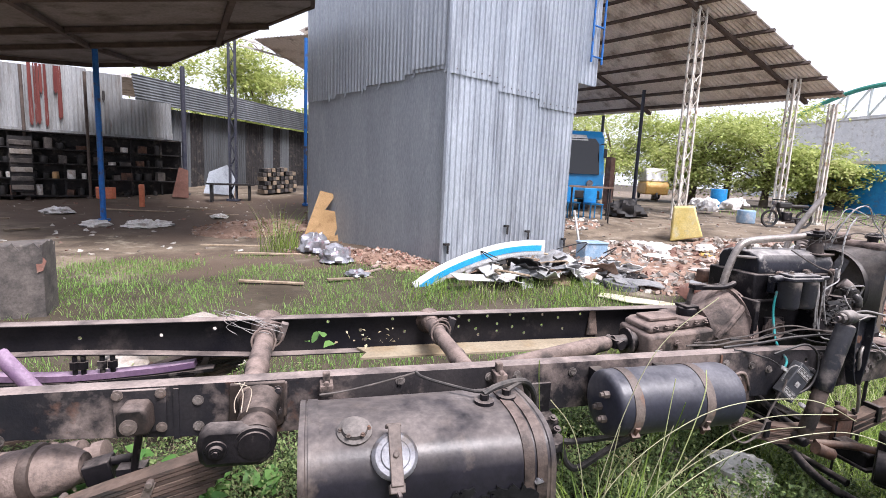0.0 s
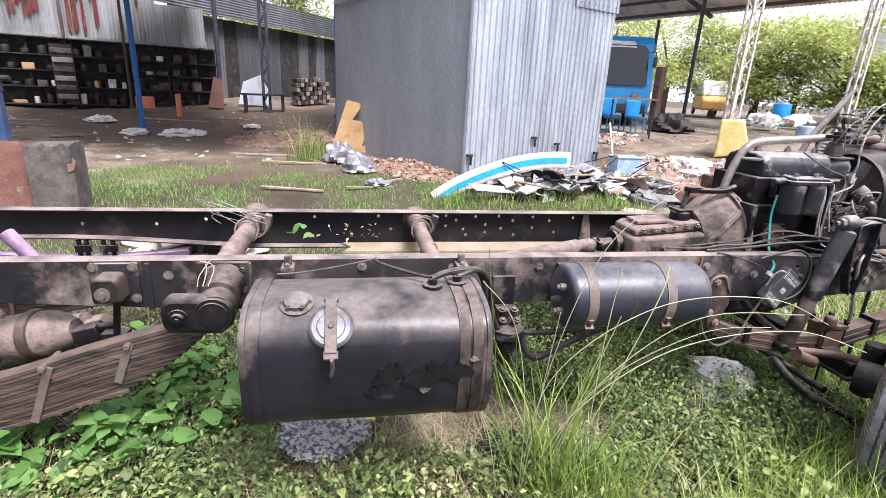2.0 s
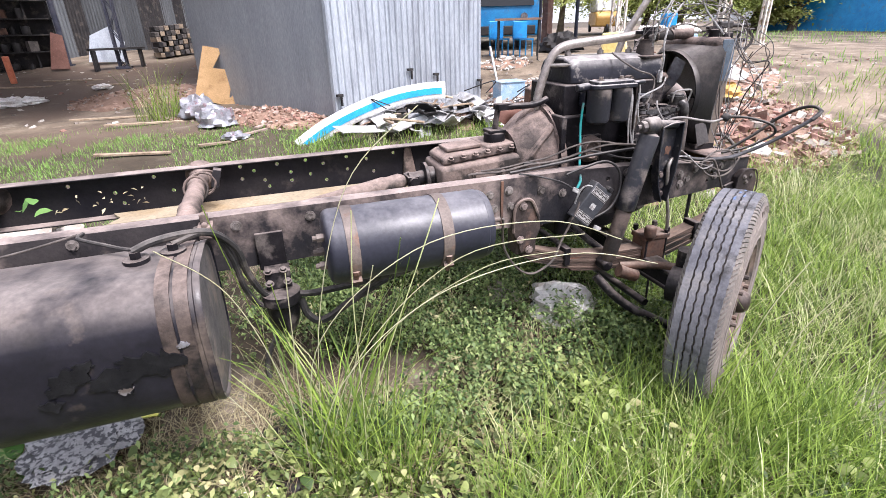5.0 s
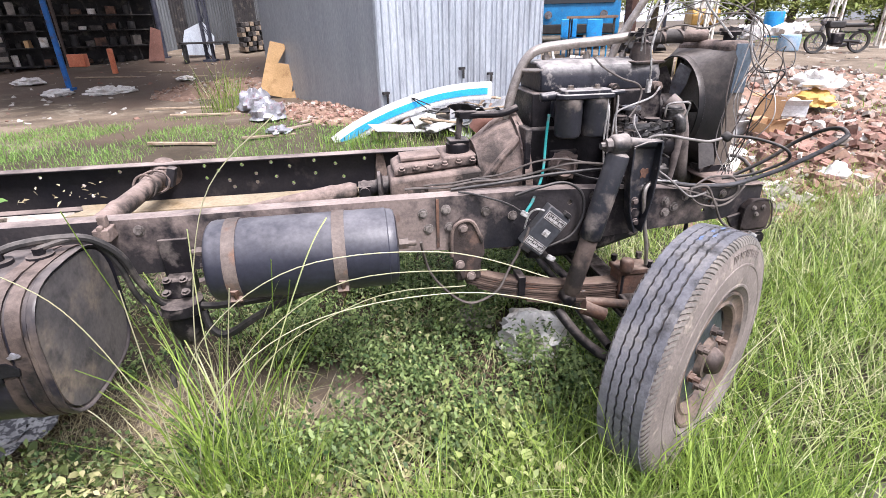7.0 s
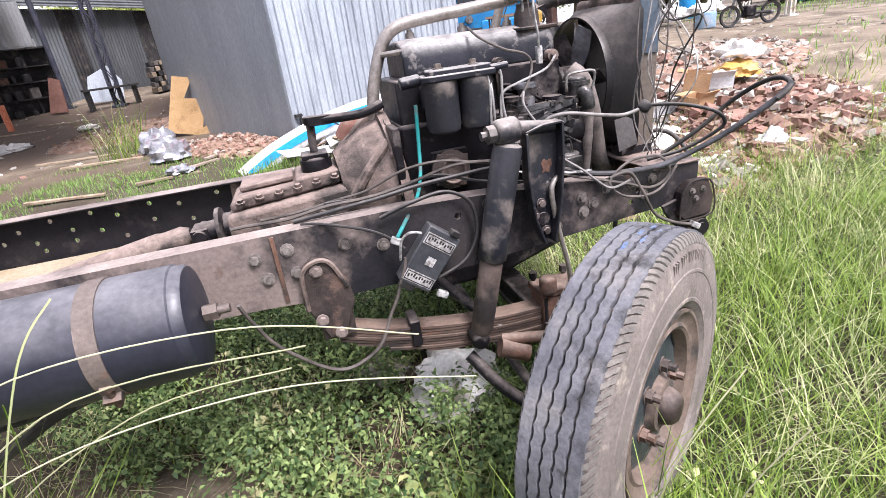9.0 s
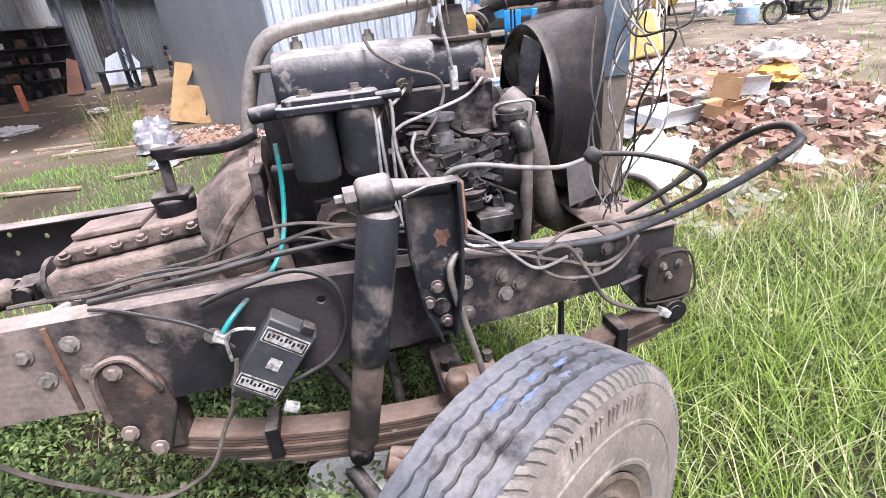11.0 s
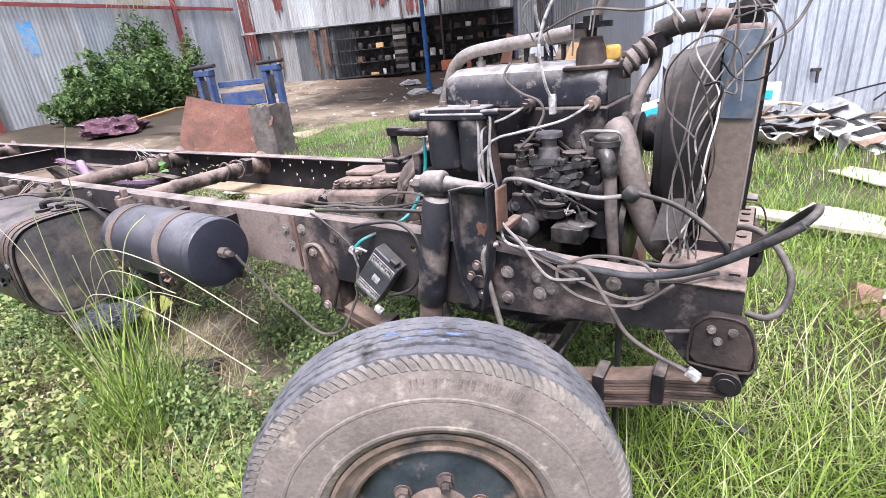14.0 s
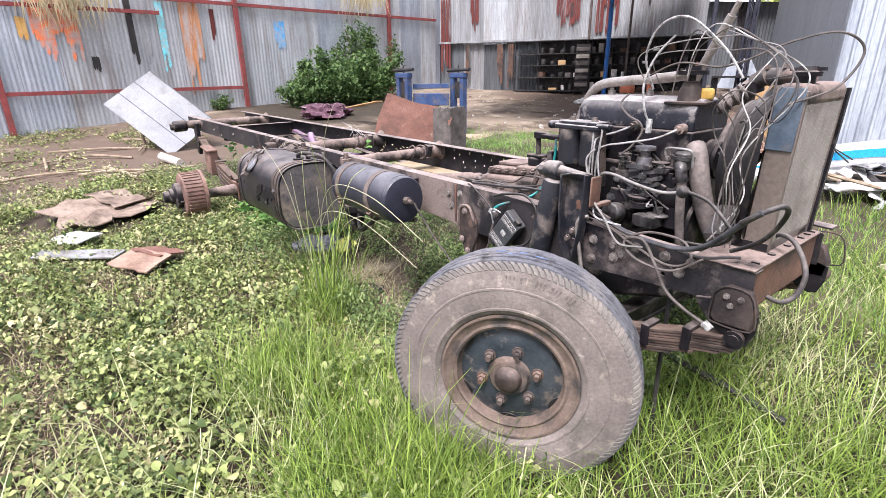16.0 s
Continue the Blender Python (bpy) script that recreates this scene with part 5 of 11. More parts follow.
# rear springs, axle and drums
rs_pts = [(-0.30, 1.86, 0.75), (-0.51, 1.86, 0.692), (-0.825, 1.86, 0.603), (-1.196, 1.86, 0.484), (-1.6, 1.86, 0.405), (-1.95, 1.86, 0.375), (-2.4, 1.86, 0.43), (-2.9, 1.86, 0.56), (-3.35, 1.86, 0.72)]
rsp = spring(1.86, rs_pts, 13, 0.085, 0.019, M_spring, "brown dusty rear leaf spring", 0.017)
for x, z, h in ((-0.70, 0.545, 0.19), (-1.03, 0.415, 0.28), (-2.6, 0.40, 0.24)):
    b = Build()
    mm = Matrix.Rotation(radians(20 if x > -1.9 else -18), 3, "Y")
    b.box((x, 1.86, z), (0.034, 0.10, h), mm)
    b.cyl((x + 0.03, 1.79, z + h * 0.47), (x + 0.03, 1.93, z + h * 0.47), 0.014, 10)
    part("spring_clip", b, M_strap, rsp, bevel=0.003)
b = Build()
for x in (-2.02, -1.78):
    for y in (1.80, 1.92):
        b.cyl((x, y, 0.14), (x, y, 0.42), 0.012, 8)
        b.cyl((x, y, 0.39), (x, y, 0.42), 0.022, 6)
b.box((-1.9, 1.86, 0.345), (0.32, 0.13, 0.03))
part("u_bolt", b, M_rust, rsp)
rsp2 = copy_thing(rsp, Matrix.Translation((0, 1.12, 0.10)))
rsp2.parent = truck
b = Build()
b.lathe((-1.9, 1.30, 0.27), (-1.9, 3.5, 0.27), [(0, 0.05), (0.3, 0.055), (0.6, 0.075), (0.85, 0.10), (0.98, 0.20), (1.2, 0.22), (1.34, 0.11), (1.6, 0.07), (2.18, 0.05)], 24)
ax = part("rear_axle", b, M_castiron, truck, "dusty rear axle housing")
b = Build()
b.lathe((-1.02, 2.42, 0.43), (-1.9, 2.42, 0.27), [(0, 0.045), (0.01, 0.075), (0.06, 0.075), (0.065, 0.055), (0.10, 0.06), (0.11, 0.10), (0.22, 0.105), (0.23, 0.118), (0.27, 0.118), (0.28, 0.105), (0.45, 0.125), (0.75, 0.2), (0.98, 0.21)], 24)
part("differential", b, M_castiron, ax)
b = Build()
b.lathe((-1.9, 1.20, 0.29), (-1.9, 1.45, 0.29), [(0, 0.10), (0.005, 0.20), (0.015, 0.232), (0.03, 0.240), (0.20, 0.240), (0.21, 0.240), (0.214, 0.262), (0.244, 0.262), (0.25, 0.2)], 40)
dr = part("brake_drum", b, M_drum, truck, "rusty brown ribbed brake drum without wheel")
for k in range(36):
    t = 2 * math.pi * k / 36
    b = Build()
    b.box((-1.9 + 0.243 * math.cos(t), 1.315, 0.29 + 0.243 * math.sin(t)), (0.016, 0.165, 0.020), Matrix.Rotation(-t, 3, "Y"))
    part("drum_rib", b, M_drum, dr)
b = Build()
b.lathe((-1.9, 1.03, 0.29), (-1.9, 1.22, 0.29), [(0, 0.045), (0.01, 0.06), (0.06, 0.065), (0.065, 0.085), (0.1, 0.09), (0.12, 0.14), (0.19, 0.145)], 20)
part("hub", b, M_grime, dr)
for k in range(8):
    t = 2 * math.pi * k / 8
    b = Build()
    b.cyl((-1.9 + 0.15 * math.cos(t), 1.17, 0.245 + 0.15 * math.sin(t)), (-1.9 + 0.15 * math.cos(t), 1.25, 0.245 + 0.15 * math.sin(t)), 0.012, 8)
    part("wheel_stud", b, M_grime, dr)
for nm, c, q, mt in (("spring_pad", (-2.75, 1.80, 0.50), (0.24, 0.10, 0.32), M_drum),):
    b = Build()
    b.box(c, q, Matrix.Rotation(0.12, 3, "Y"))
    b.box((c[0], c[1] - 0.02, c[2] + q[2] * 0.5), (q[0] * 1.25, q[1] * 1.3, 0.025), Matrix.Rotation(0.12, 3, "Y"))
    part(nm, b, mt, truck, "rust brown spring pad over the axle", bevel=0.008)
# brake chamber in front of the axle
b = Build()
b.lathe((-1.29, 2.06, 0.56), (-0.95, 2.02, 0.615), [(0, 0.055), (0.015, 0.088), (0.05, 0.100), (0.15, 0.104), (0.24, 0.100), (0.30, 0.072), (0.335, 0.050)], 28)
bc = part("brake_chamber", b, M_castiron, truck, "beige dusty brake chamber")
b = Build()
b.lathe((-1.155, 2.043, 0.582), (-1.105, 2.038, 0.590), [(0, 0.100), (0.004, 0.112), (0.022, 0.118), (0.044, 0.112), (0.05, 0.100)], 28, False)
part("clamp_band", b, M_grime_brown, bc)
b = Build()
b.tube([(-1.24, 2.05, 0.57), (-1.31, 2.03, 0.53), (-1.36, 2.01, 0.45), (-1.39, 1.99, 0.34)], 0.055, 14)
part("port_elbow", b, M_castiron, bc)
b = Build()
b.box((-0.90, 2.0, 0.60), (0.10, 0.08, 0.085), Matrix.Rotation(radians(-14), 3, "Y"))
b.cyl((-0.97, 2.02, 0.61), (-0.78, 1.99, 0.645), 0.02, 10)
part("push_rod", b, M_grime, bc, bevel=0.006)

# square bracket with four bolts
b = Build()
b.box((-0.725, 1.922, 0.875), (0.185, 0.016, 0.175))
br = part("mount_bracket", b, M_rail, truck, "square bolted rubber mount bracket", bevel=0.004)
b = Build()
b.prism([(-0.055, -0.055), (0.055, -0.055), (0.05, 0.03), (0.035, 0.055), (-0.04, 0.055), (-0.055, 0.03)], 0.10, Matrix.Translation((-0.725, 1.918, 0.875)) @ Matrix.Rotation(radians(90), 4, "X"))
part("block", b, M_grime_brown, br, bevel=0.012)
b = Build()
b.bolt((-0.735, 1.82, 0.862), (0, -1, 0), 0.017, 0.02)
b.cyl((-0.735, 1.825, 0.862), (-0.735, 1.81, 0.862), 0.03, 14)
part("centre_bolt", b, M_strap, br)
bolts(br, [(-0.80, 1.914, 0.945), (-0.65, 1.914, 0.945), (-0.80, 1.914, 0.805), (-0.65, 1.914, 0.805)], r=0.014, mat=M_strap)
b = Build()
b.cyl((-0.725, 1.90, 0.80), (-0.76, 1.93, 0.62), 0.014, 10)
b.box((-0.77, 1.95, 0.61), (0.10, 0.06, 0.05))
part("drop_link", b, M_grime, br)

# shackle bracket of the rear spring
b = Build()
b.prism([(-0.405, 0.80), (-0.40, 0.965), (-0.185, 0.965), (-0.19, 0.78), (-0.25, 0.75), (-0.36, 0.76)], 0.022, Matrix.Translation((0, 1.930, 0)) @ Matrix.Rotation(radians(90), 4, "X"))
sh = part("shackle_bracket", b, M_grime_brown, truck, "greasy cast shackle bracket", bevel=0.006)
b = Build()
b.lathe((-0.285, 1.92, 0.875), (-0.283, 1.70, 0.832), [(0, 0.088), (0.03, 0.078), (0.09, 0.070), (0.10, 0.076), (0.13, 0.076), (0.14, 0.062), (0.16, 0.062), (0.165, 0.075), (0.20, 0.078), (0.224, 0.070)], 26)
part("pivot_barrel", b, M_grime_brown, sh)
b = Build()
sm_ = Matrix.Translation((-0.35, 1.745, 0.825)) @ Matrix.Rotation(radians(90), 4, "X")
b.prism([(-0.125, -0.050), (-0.105, -0.078), (0.09, -0.085), (0.13, -0.055), (0.145, 0.0), (0.13, 0.05), (0.08, 0.072), (-0.09, 0.078), (-0.12, 0.060), (-0.132, 0.01)], 0.075, sm_)
part("shackle_arm", b, M_grime, sh, bevel=0.022)
b = Build()
b.lathe((-0.282, 1.678, 0.828), (-0.282, 1.655, 0.826), [(0, 0.074), (0.008, 0.070), (0.01, 0.058), (0.016, 0.056), (0.018, 0.03)], 26)
part("pivot_cap", b, M_grime, sh)
b = Build()
b.lathe((-0.412, 1.676, 0.818), (-0.412, 1.65, 0.816), [(0, 0.040), (0.01, 0.038), (0.012, 0.026), (0.026, 0.024)], 18)
b.bolt((-0.412, 1.652, 0.817), (0, -1, 0), 0.011, 0.012)
part("pin_head", b, M_grime, sh)
bolts(sh, [(-0.342, 1.908, 0.913), (-0.242, 1.908, 0.914)], r=0.019, h=0.02, mat=M_strap)
for k in range(3):
    b = Build()
    b.tube([(-0.34 - 0.02 * k, 1.90, 0.975), (-0.37 + 0.03 * k, 1.84, 0.93 + 0.02 * k), (-0.36 + 0.02 * k, 1.77, 0.91)], 0.0022, 5)
    part("binding_wire", b, M_straw_wire, sh)


# ---- fuel tank ----
def tank_ring(x, f=1.0):
    """Rounded D outline of the tank at x."""
    out = []
    for i in range(36):
        t = 2 * math.pi * i / 36
        c, s = math.cos(t), math.sin(t)
        e = 0.62
        out.append((x, 1.60 - f * 0.262 * math.copysign(abs(c) ** e, c), 0.715 + f * 0.248 * math.copysign(abs(s) ** e, s)))
    return out


def tank_shell(rows):
    b = Build()
    for x, f in rows:
        b.v += tank_ring(x, f)
    n = 36
    for k in range(len(rows) - 1):
        b.f += [(k * n + i, k * n + (i + 1) % n, (k + 1) * n + (i + 1) % n, (k + 1) * n + i) for i in range(n)]
    b.f += [tuple(range(n))[::-1], tuple((len(rows) - 1) * n + i for i in range(n))]
    return b


TX0, TX1 = -0.125, 0.77
b = tank_shell([(TX0 + 0.012, 0.90), (TX0 + 0.004, 0.965), (TX0, 0.99), (TX0 + 0.006, 1.0), (TX0 + 0.02, 1.0), (TX0 + 0.024, 0.985), (0.0, 0.985), (0.3, 0.988), (0.62, 0.985), (TX1 - 0.024, 0.985), (TX1 - 0.02, 1.0), (TX1 - 0.006, 1.0), (TX1, 0.99), (TX1 - 0.004, 0.965), (TX1 - 0.015, 0.94), (TX1 - 0.01, 0.5)])
b.jitter(0.006, 5)
tank = part("fuel_tank", b, M_tank, truck, "dusty black dented fuel tank with flaking paint", angle=30)
for x in (-0.075, 0.665, 0.715):
    w = 0.018 if x < 0 else 0.02
    b = tank_shell([(x - w, 0.99), (x - w, 1.006), (x + w, 1.006), (x + w, 0.99)])
    part("strap", b, M_tank if x < 0 else M_grime_brown, tank, "brown dusty tank strap")
b = tank_shell([(TX1 - 0.014, 0.93), (TX1 - 0.006, 0.93), (TX1 - 0.004, 0.5)])
part("end_plate", b, M_tank_end, tank, "mud stained end plate of the tank")
# filler cap with hinged bar
d = Vector((0, -0.80, 0.60)).normalized()
pc = Vector((0.185, 1.405, 0.885))
b = Build()
b.lathe(pc - d * 0.02, pc + d * 0.1, [(0, 0.078), (0.035, 0.075), (0.05, 0.07), (0.05, 0.062), (0.075, 0.062)], 28)
part("filler_neck", b, M_tank, tank)
b = Build()
b.lathe(pc + d * 0.035, pc + d * 0.1, [(0, 0.072), (0.006, 0.078), (0.012, 0.076), (0.022, 0.066), (0.022, 0.05), (0.028, 0.046), (0.028, 0.02)], 30)
cap = part("filler_cap", b, M_alu, tank, "worn aluminium filler cap")
u = Vector((0, 0.6, 0.8)).normalized()
mc = Matrix((Vector((1, 0, 0)), u, Vector((1, 0, 0)).cross(u))).transposed().to_4x4()
mc.translation = pc + d * 0.066
b = Build()
b.box(mc @ Vector((0, 0, 0)), (0.042, 0.19, 0.008), mc)
b.box(mc @ Vector((0, 0.095, -0.02)), (0.05, 0.012, 0.04), mc)
b.box(mc @ Vector((0, -0.10, -0.02)), (0.05, 0.03, 0.035), mc)
b.cyl(mc @ Vector((0, 0, 0)), mc @ Vector((0, 0, -0.012)) if mc.to_3x3().col[2].dot(d) < 0 else mc @ Vector((0, 0, 0.012)), 0.01, 10)
part("clamp_bar", b, M_strap, cap, bevel=0.003)
b = Build()
b.tube([mc @ Vector((0.0, -0.11, -0.01)), mc @ Vector((0.005, -0.125, 0.0)), mc @ Vector((0.006, -0.145, -0.03)), mc @ Vector((0.0, -0.165, -0.05))], 0.008, 6)
part("catch", b, M_rail, cap)
b = Build()
b.lathe((0.06, 1.47, 0.952), (0.06, 1.455, 0.99), [(0, 0.058), (0.012, 0.06), (0.014, 0.045), (0.028, 0.042), (0.03, 0.02)], 24)
gs = part("gauge_sender", b, M_hose_dark, tank, "round gauge sender flange")
for k in range(6):
    t = 2 * math.pi * k / 6
    b = Build()
    b.bolt((0.06 + 0.048 * math.cos(t), 1.466 + 0.048 * math.sin(t), 0.965), (0, -0.2, 1), 0.006, 0.008)
    part("screw", b, M_strap, gs)
for x, y in ((0.575, 1.60), (0.68, 1.63)):
    b = Build()
    b.cyl((x, y, 0.955), (x, y, 0.972), 0.04, 14)
    b.cyl((x, y, 0.965), (x, y, 0.995), 0.018, 6)
    part("fuel_fitting", b, M_grime, tank)
for k, (x, z, w) in enumerate(((0.40, 0.735, 0.10), (0.50, 0.70, 0.13), (0.62, 0.73, 0.12), (0.33, 0.66, 0.05), (0.70, 0.78, 0.03), (0.52, 0.66, 0.035), (0.44, 0.77, 0.05), (0.57, 0.75, 0.09), (0.36, 0.71, 0.06))):
    rnd2 = random.Random(60 + k)
    b = Build()
    poly = [(w * 0.62 * math.cos(a_) * rnd2.uniform(0.55, 1.15), w * 0.40 * math.sin(a_) * rnd2.uniform(0.35, 1.2)) for a_ in [i * 6.283 / 22 for i in range(22)]]
    b.prism(poly, 0.016, Matrix.Translation((x, 1.348, z)) @ Matrix.Rotation(radians(90), 4, "X"))
    b.jitter(0.006, 5)
    part("bare_patch", b, M_flake if k not in (4, 5) else M_alu, tank)
for x in (-0.02, 0.755):
    b = Build()
    b.box((x, 1.90, 0.93), (0.055, 0.08, 0.05))
    b.box((x, 1.905, 0.975), (0.03, 0.03, 0.045))
    b.cyl((x, 1.88, 0.96), (x, 1.86, 0.96), 0.012, 8)
    part("strap_anchor", b, M_castiron, tank, bevel=0.004)
# hoses over the tank
for pts, r, mt in (([(0.57, 1.60, 0.995), (0.63, 1.62, 1.012), (0.72, 1.66, 1.01), (0.80, 1.70, 0.985), (0.86, 1.74, 0.90), (0.88, 1.77, 0.78), (0.92, 1.80, 0.67), (0.97, 1.82, 0.64)], 0.0135, M_rubber),
                   ([(0.68, 1.63, 0.99), (0.75, 1.67, 1.0), (0.80, 1.72, 0.97), (0.84, 1.75, 0.86), (0.86, 1.77, 0.72), (0.90, 1.80, 0.62), (0.96, 1.82, 0.60)], 0.011, M_rubber),
                   ([(0.36, 1.88, 0.985), (0.37, 1.80, 0.995), (0.45, 1.74, 0.985), (0.55, 1.64, 0.99), (0.60, 1.61, 1.0)], 0.007, M_rubber),
                   ([(0.35, 1.86, 0.99), (0.20, 1.84, 0.965), (0.05, 1.80, 0.955), (-0.05, 1.78, 0.955)], 0.004, M_wire_brown)):
    b = Build()
    b.tube(pts, r, 8)
    part("fuel_hose", b, mt, tank)

# ---- water separator ----
b = Build()
b.box((0.975, 1.915, 0.80), (0.11, 0.016, 0.16))
sep = part("fuel_separator", b, M_grime, truck, "oily fuel separator bowl", bevel=0.003)
b = Build()
b.lathe((0.985, 1.83, 0.66), (0.985, 1.83, 0.44), [(0, 0.05), (0.01, 0.078), (0.05, 0.08), (0.06, 0.068), (0.12, 0.065), (0.17, 0.05), (0.2, 0.03), (0.21, 0.015)], 22)
b.box((0.985, 1.87, 0.70), (0.10, 0.09, 0.07))
part("bowl", b, M_grime, sep)
bolts(sep, [(0.95, 1.83, 0.74), (1.01, 1.83, 0.74), (0.95, 1.8, 0.70), (1.02, 1.8, 0.70)], (0, -0.4, 1), 0.012, 0.014, M_grime)
for pts, r in (([(1.05, 1.82, 0.63), (1.12, 1.80, 0.63), (1.30, 1.76, 0.66), (1.45, 1.74, 0.69)], 0.014), ([(1.06, 1.82, 0.60), (1.08, 1.80, 0.53), (1.14, 1.79, 0.50), (1.28, 1.78, 0.58), (1.46, 1.76, 0.67), (1.8, 1.8, 0.72)], 0.016), ([(0.95, 1.82, 0.46), (0.91, 1.82, 0.40), (0.88, 1.82, 0.32), (0.88, 1.80, 0.26)], 0.012)):
    b = Build()
    b.tube(pts, r, 8)
    part("hose", b, M_rubber, sep)

# ---- air tank ----
b = Build()
b.lathe((1.17, 1.70, 0.865), (1.84, 1.70, 0.865), [(0, 0.06), (0.003, 0.11), (0.010, 0.134), (0.020, 0.143), (0.032, 0.146), (0.630, 0.146), (0.634, 0.142), (0.650, 0.141), (0.661, 0.134), (0.667, 0.112), (0.670, 0.06)], 40)
air = part("air_tank", b, M_air, truck, "black cylindrical air tank with two steel straps")
for x in (1.265, 1.63):
    b = Build()
    b.lathe((x - 0.022, 1.70, 0.865), (x + 0.022, 1.70, 0.865), [(0, 0.146), (0, 0.150), (0.044, 0.150), (0.044, 0.146)], 40, False)
    st = part("strap", b, M_strap, air, "rusty steel strap")
    b = Build()
    b.box((x, 1.585, 0.772), (0.04, 0.045, 0.018), Matrix.Rotation(radians(40), 3, "X"))
    b.cyl((x, 1.565, 0.80), (x, 1.59, 0.735), 0.009, 8)
    b.cyl((x, 1.57, 0.795), (x, 1.566, 0.81), 0.016, 6)
    part("strap_bolt", b, M_rust, st)
for y, z in ((1.655, 0.925), (1.70, 0.85), (1.66, 0.81)):
    b = Build()
    b.cyl((1.18, y, z), (1.145, y, z), 0.017, 6)
    b.cyl((1.15, y, z), (1.13, y, z), 0.011, 8)
    part("air_fitting", b, M_strap, air)
b = Build()
b.cyl((1.845, 1.70, 0.87), (1.88, 1.70, 0.87), 0.022, 6)
b.cyl((1.87, 1.70, 0.87), (1.91, 1.70, 0.87), 0.012, 10)
part("air_fitting", b, M_strap, air)
for x in (1.27, 1.63):
    b = Build()
    b.box((x, 1.88, 0.86), (0.06, 0.1, 0.16))
    part("saddle", b, M_black, air)


# ---- wheel ----
WC = Vector((2.964, 1.459, 0.399))
WS = radians(32.3)
wax = Vector((math.sin(WS), -math.cos(WS), 0))
wm_ = Matrix((Vector((math.cos(WS), math.sin(WS), 0)), Vector((0, 0, 1)), Vector((math.cos(WS), math.sin(WS), 0)).cross(Vector((0, 0, 1))))).transposed().to_4x4()
wm_.translation = WC
if wm_.to_3x3().col[2].dot(wax) < 0:
    wm_ = wm_ @ Matrix.Rotation(math.pi, 4, "Y")
wheel = new("wheel", None)
wheel.parent = truck
wheel["label"] = "front wheel with worn muddy tyre, steered outwards"
R = 0.525


def ring(b, prof, n, m, phase=0.0):
    """Turns (radius, along the axle) pairs round the axle of m; joins last to first."""
    k = len(prof)
    pts = []
    for i in range(n):
        t = 2 * math.pi * (i + phase) / n
        pts += [m @ Vector((r * math.cos(t), r * math.sin(t), h)) for r, h in prof]
    return b.add(pts, [(i * k + j, i * k + (j + 1) % k, ((i + 1) % n) * k + (j + 1) % k, ((i + 1) % n) * k + j) for i in range(n) for j in range(k)])


# carcass with sidewalls
side = [(0.285, -0.10), (0.30, -0.125), (0.36, -0.140), (0.43, -0.138), (0.485, -0.125), (0.505, -0.112), (0.508, -0.10), (0.508, 0.10), (0.505, 0.112), (0.485, 0.125), (0.43, 0.138), (0.415, 0.1385), (0.412, 0.142), (0.405, 0.142), (0.402, 0.1395), (0.36, 0.140), (0.33, 0.136), (0.326, 0.139), (0.318, 0.138), (0.314, 0.132), (0.30, 0.125), (0.285, 0.10)]
b = Build()
ring(b, side, 72, wm_)
part("sidewall", b, M_sidewall, wheel, "muddy brown tyre sidewall")
# tread: five zigzag ribs and shoulder blocks
for k, (w0, w1) in enumerate(((-0.104, -0.064), (-0.056, -0.0235), (-0.0155, 0.0155), (0.0235, 0.056), (0.064, 0.104))):
    b = Build()
    n = 288
    pts, f = [], []
    for i in range(n):
        t = 2 * math.pi * i / n
        zz = (0.0034 if k not in (0, 4) else 0.0016) * (-1, 0.2, 1, 0.4)[i % 4]
        a_, c_ = w0 + zz, w1 + zz
        rr = R - 0.004 * (abs((w0 + w1) / 2) / 0.08) ** 2 + 0.0015 * noise.noise(Vector((i * 0.4, k, 0)))
        for r, h in ((0.497, a_), (rr, a_ + 0.001), (rr, c_ - 0.001), (0.497, c_)):
            pts.append(wm_ @ Vector((r * math.cos(t), r * math.sin(t), h)))
    for i in range(n):
        for j in range(3):
            f.append((i * 4 + j, i * 4 + j + 1, ((i + 1) % n) * 4 + j + 1, ((i + 1) % n) * 4 + j))
    b.add(pts, f)
    part("tread_rib", b, M_tyre, wheel, "worn grey tread rib")
n = 124
blk = Build()
for i in range(n):
    for sg in (-1, 1):
        t0, t1 = 2 * math.pi * (i + 0.06) / n, 2 * math.pi * (i + 0.66) / n
        pts = []
        for t in (t0, t1):
            sl = 0.055
            pts += [wm_ @ Vector((r * math.cos(t - sl * q), r * math.sin(t - sl * q), sg * h)) for r, h, q in ((0.517, 0.100, 0), (0.5115, 0.113, 0.3), (0.502, 0.1205, 0.7), (0.487, 0.1275, 1), (0.483, 0.1255, 1), (0.50, 0.100, 0))]
        blk.add(pts, [(0, 1, 7, 6), (1, 2, 8, 7), (2, 3, 9, 8), (3, 4, 10, 9), (0, 1, 2, 3, 4, 5), (6, 7, 8, 9, 10, 11)])
lug = part("shoulder_lug", blk, M_lug, wheel)
lug["kind"] = "stuff"
# raised bars on the sidewall where the maker's writing is
for k in range(5):
    t0 = radians(84 + 9 - 7.5 * k)
    for j in range(3):
        b = Build()
        tt = t0 - radians(1.9 * j)
        c_ = Vector((0.452 * math.cos(tt), 0.452 * math.sin(tt), 0.134))
        b.box(wm_ @ c_, (0.032, 0.007, 0.006), wm_.to_3x3() @ Matrix.Rotation(tt, 3, "Z"))
        part("raised_bar", b, M_sidewall, wheel)
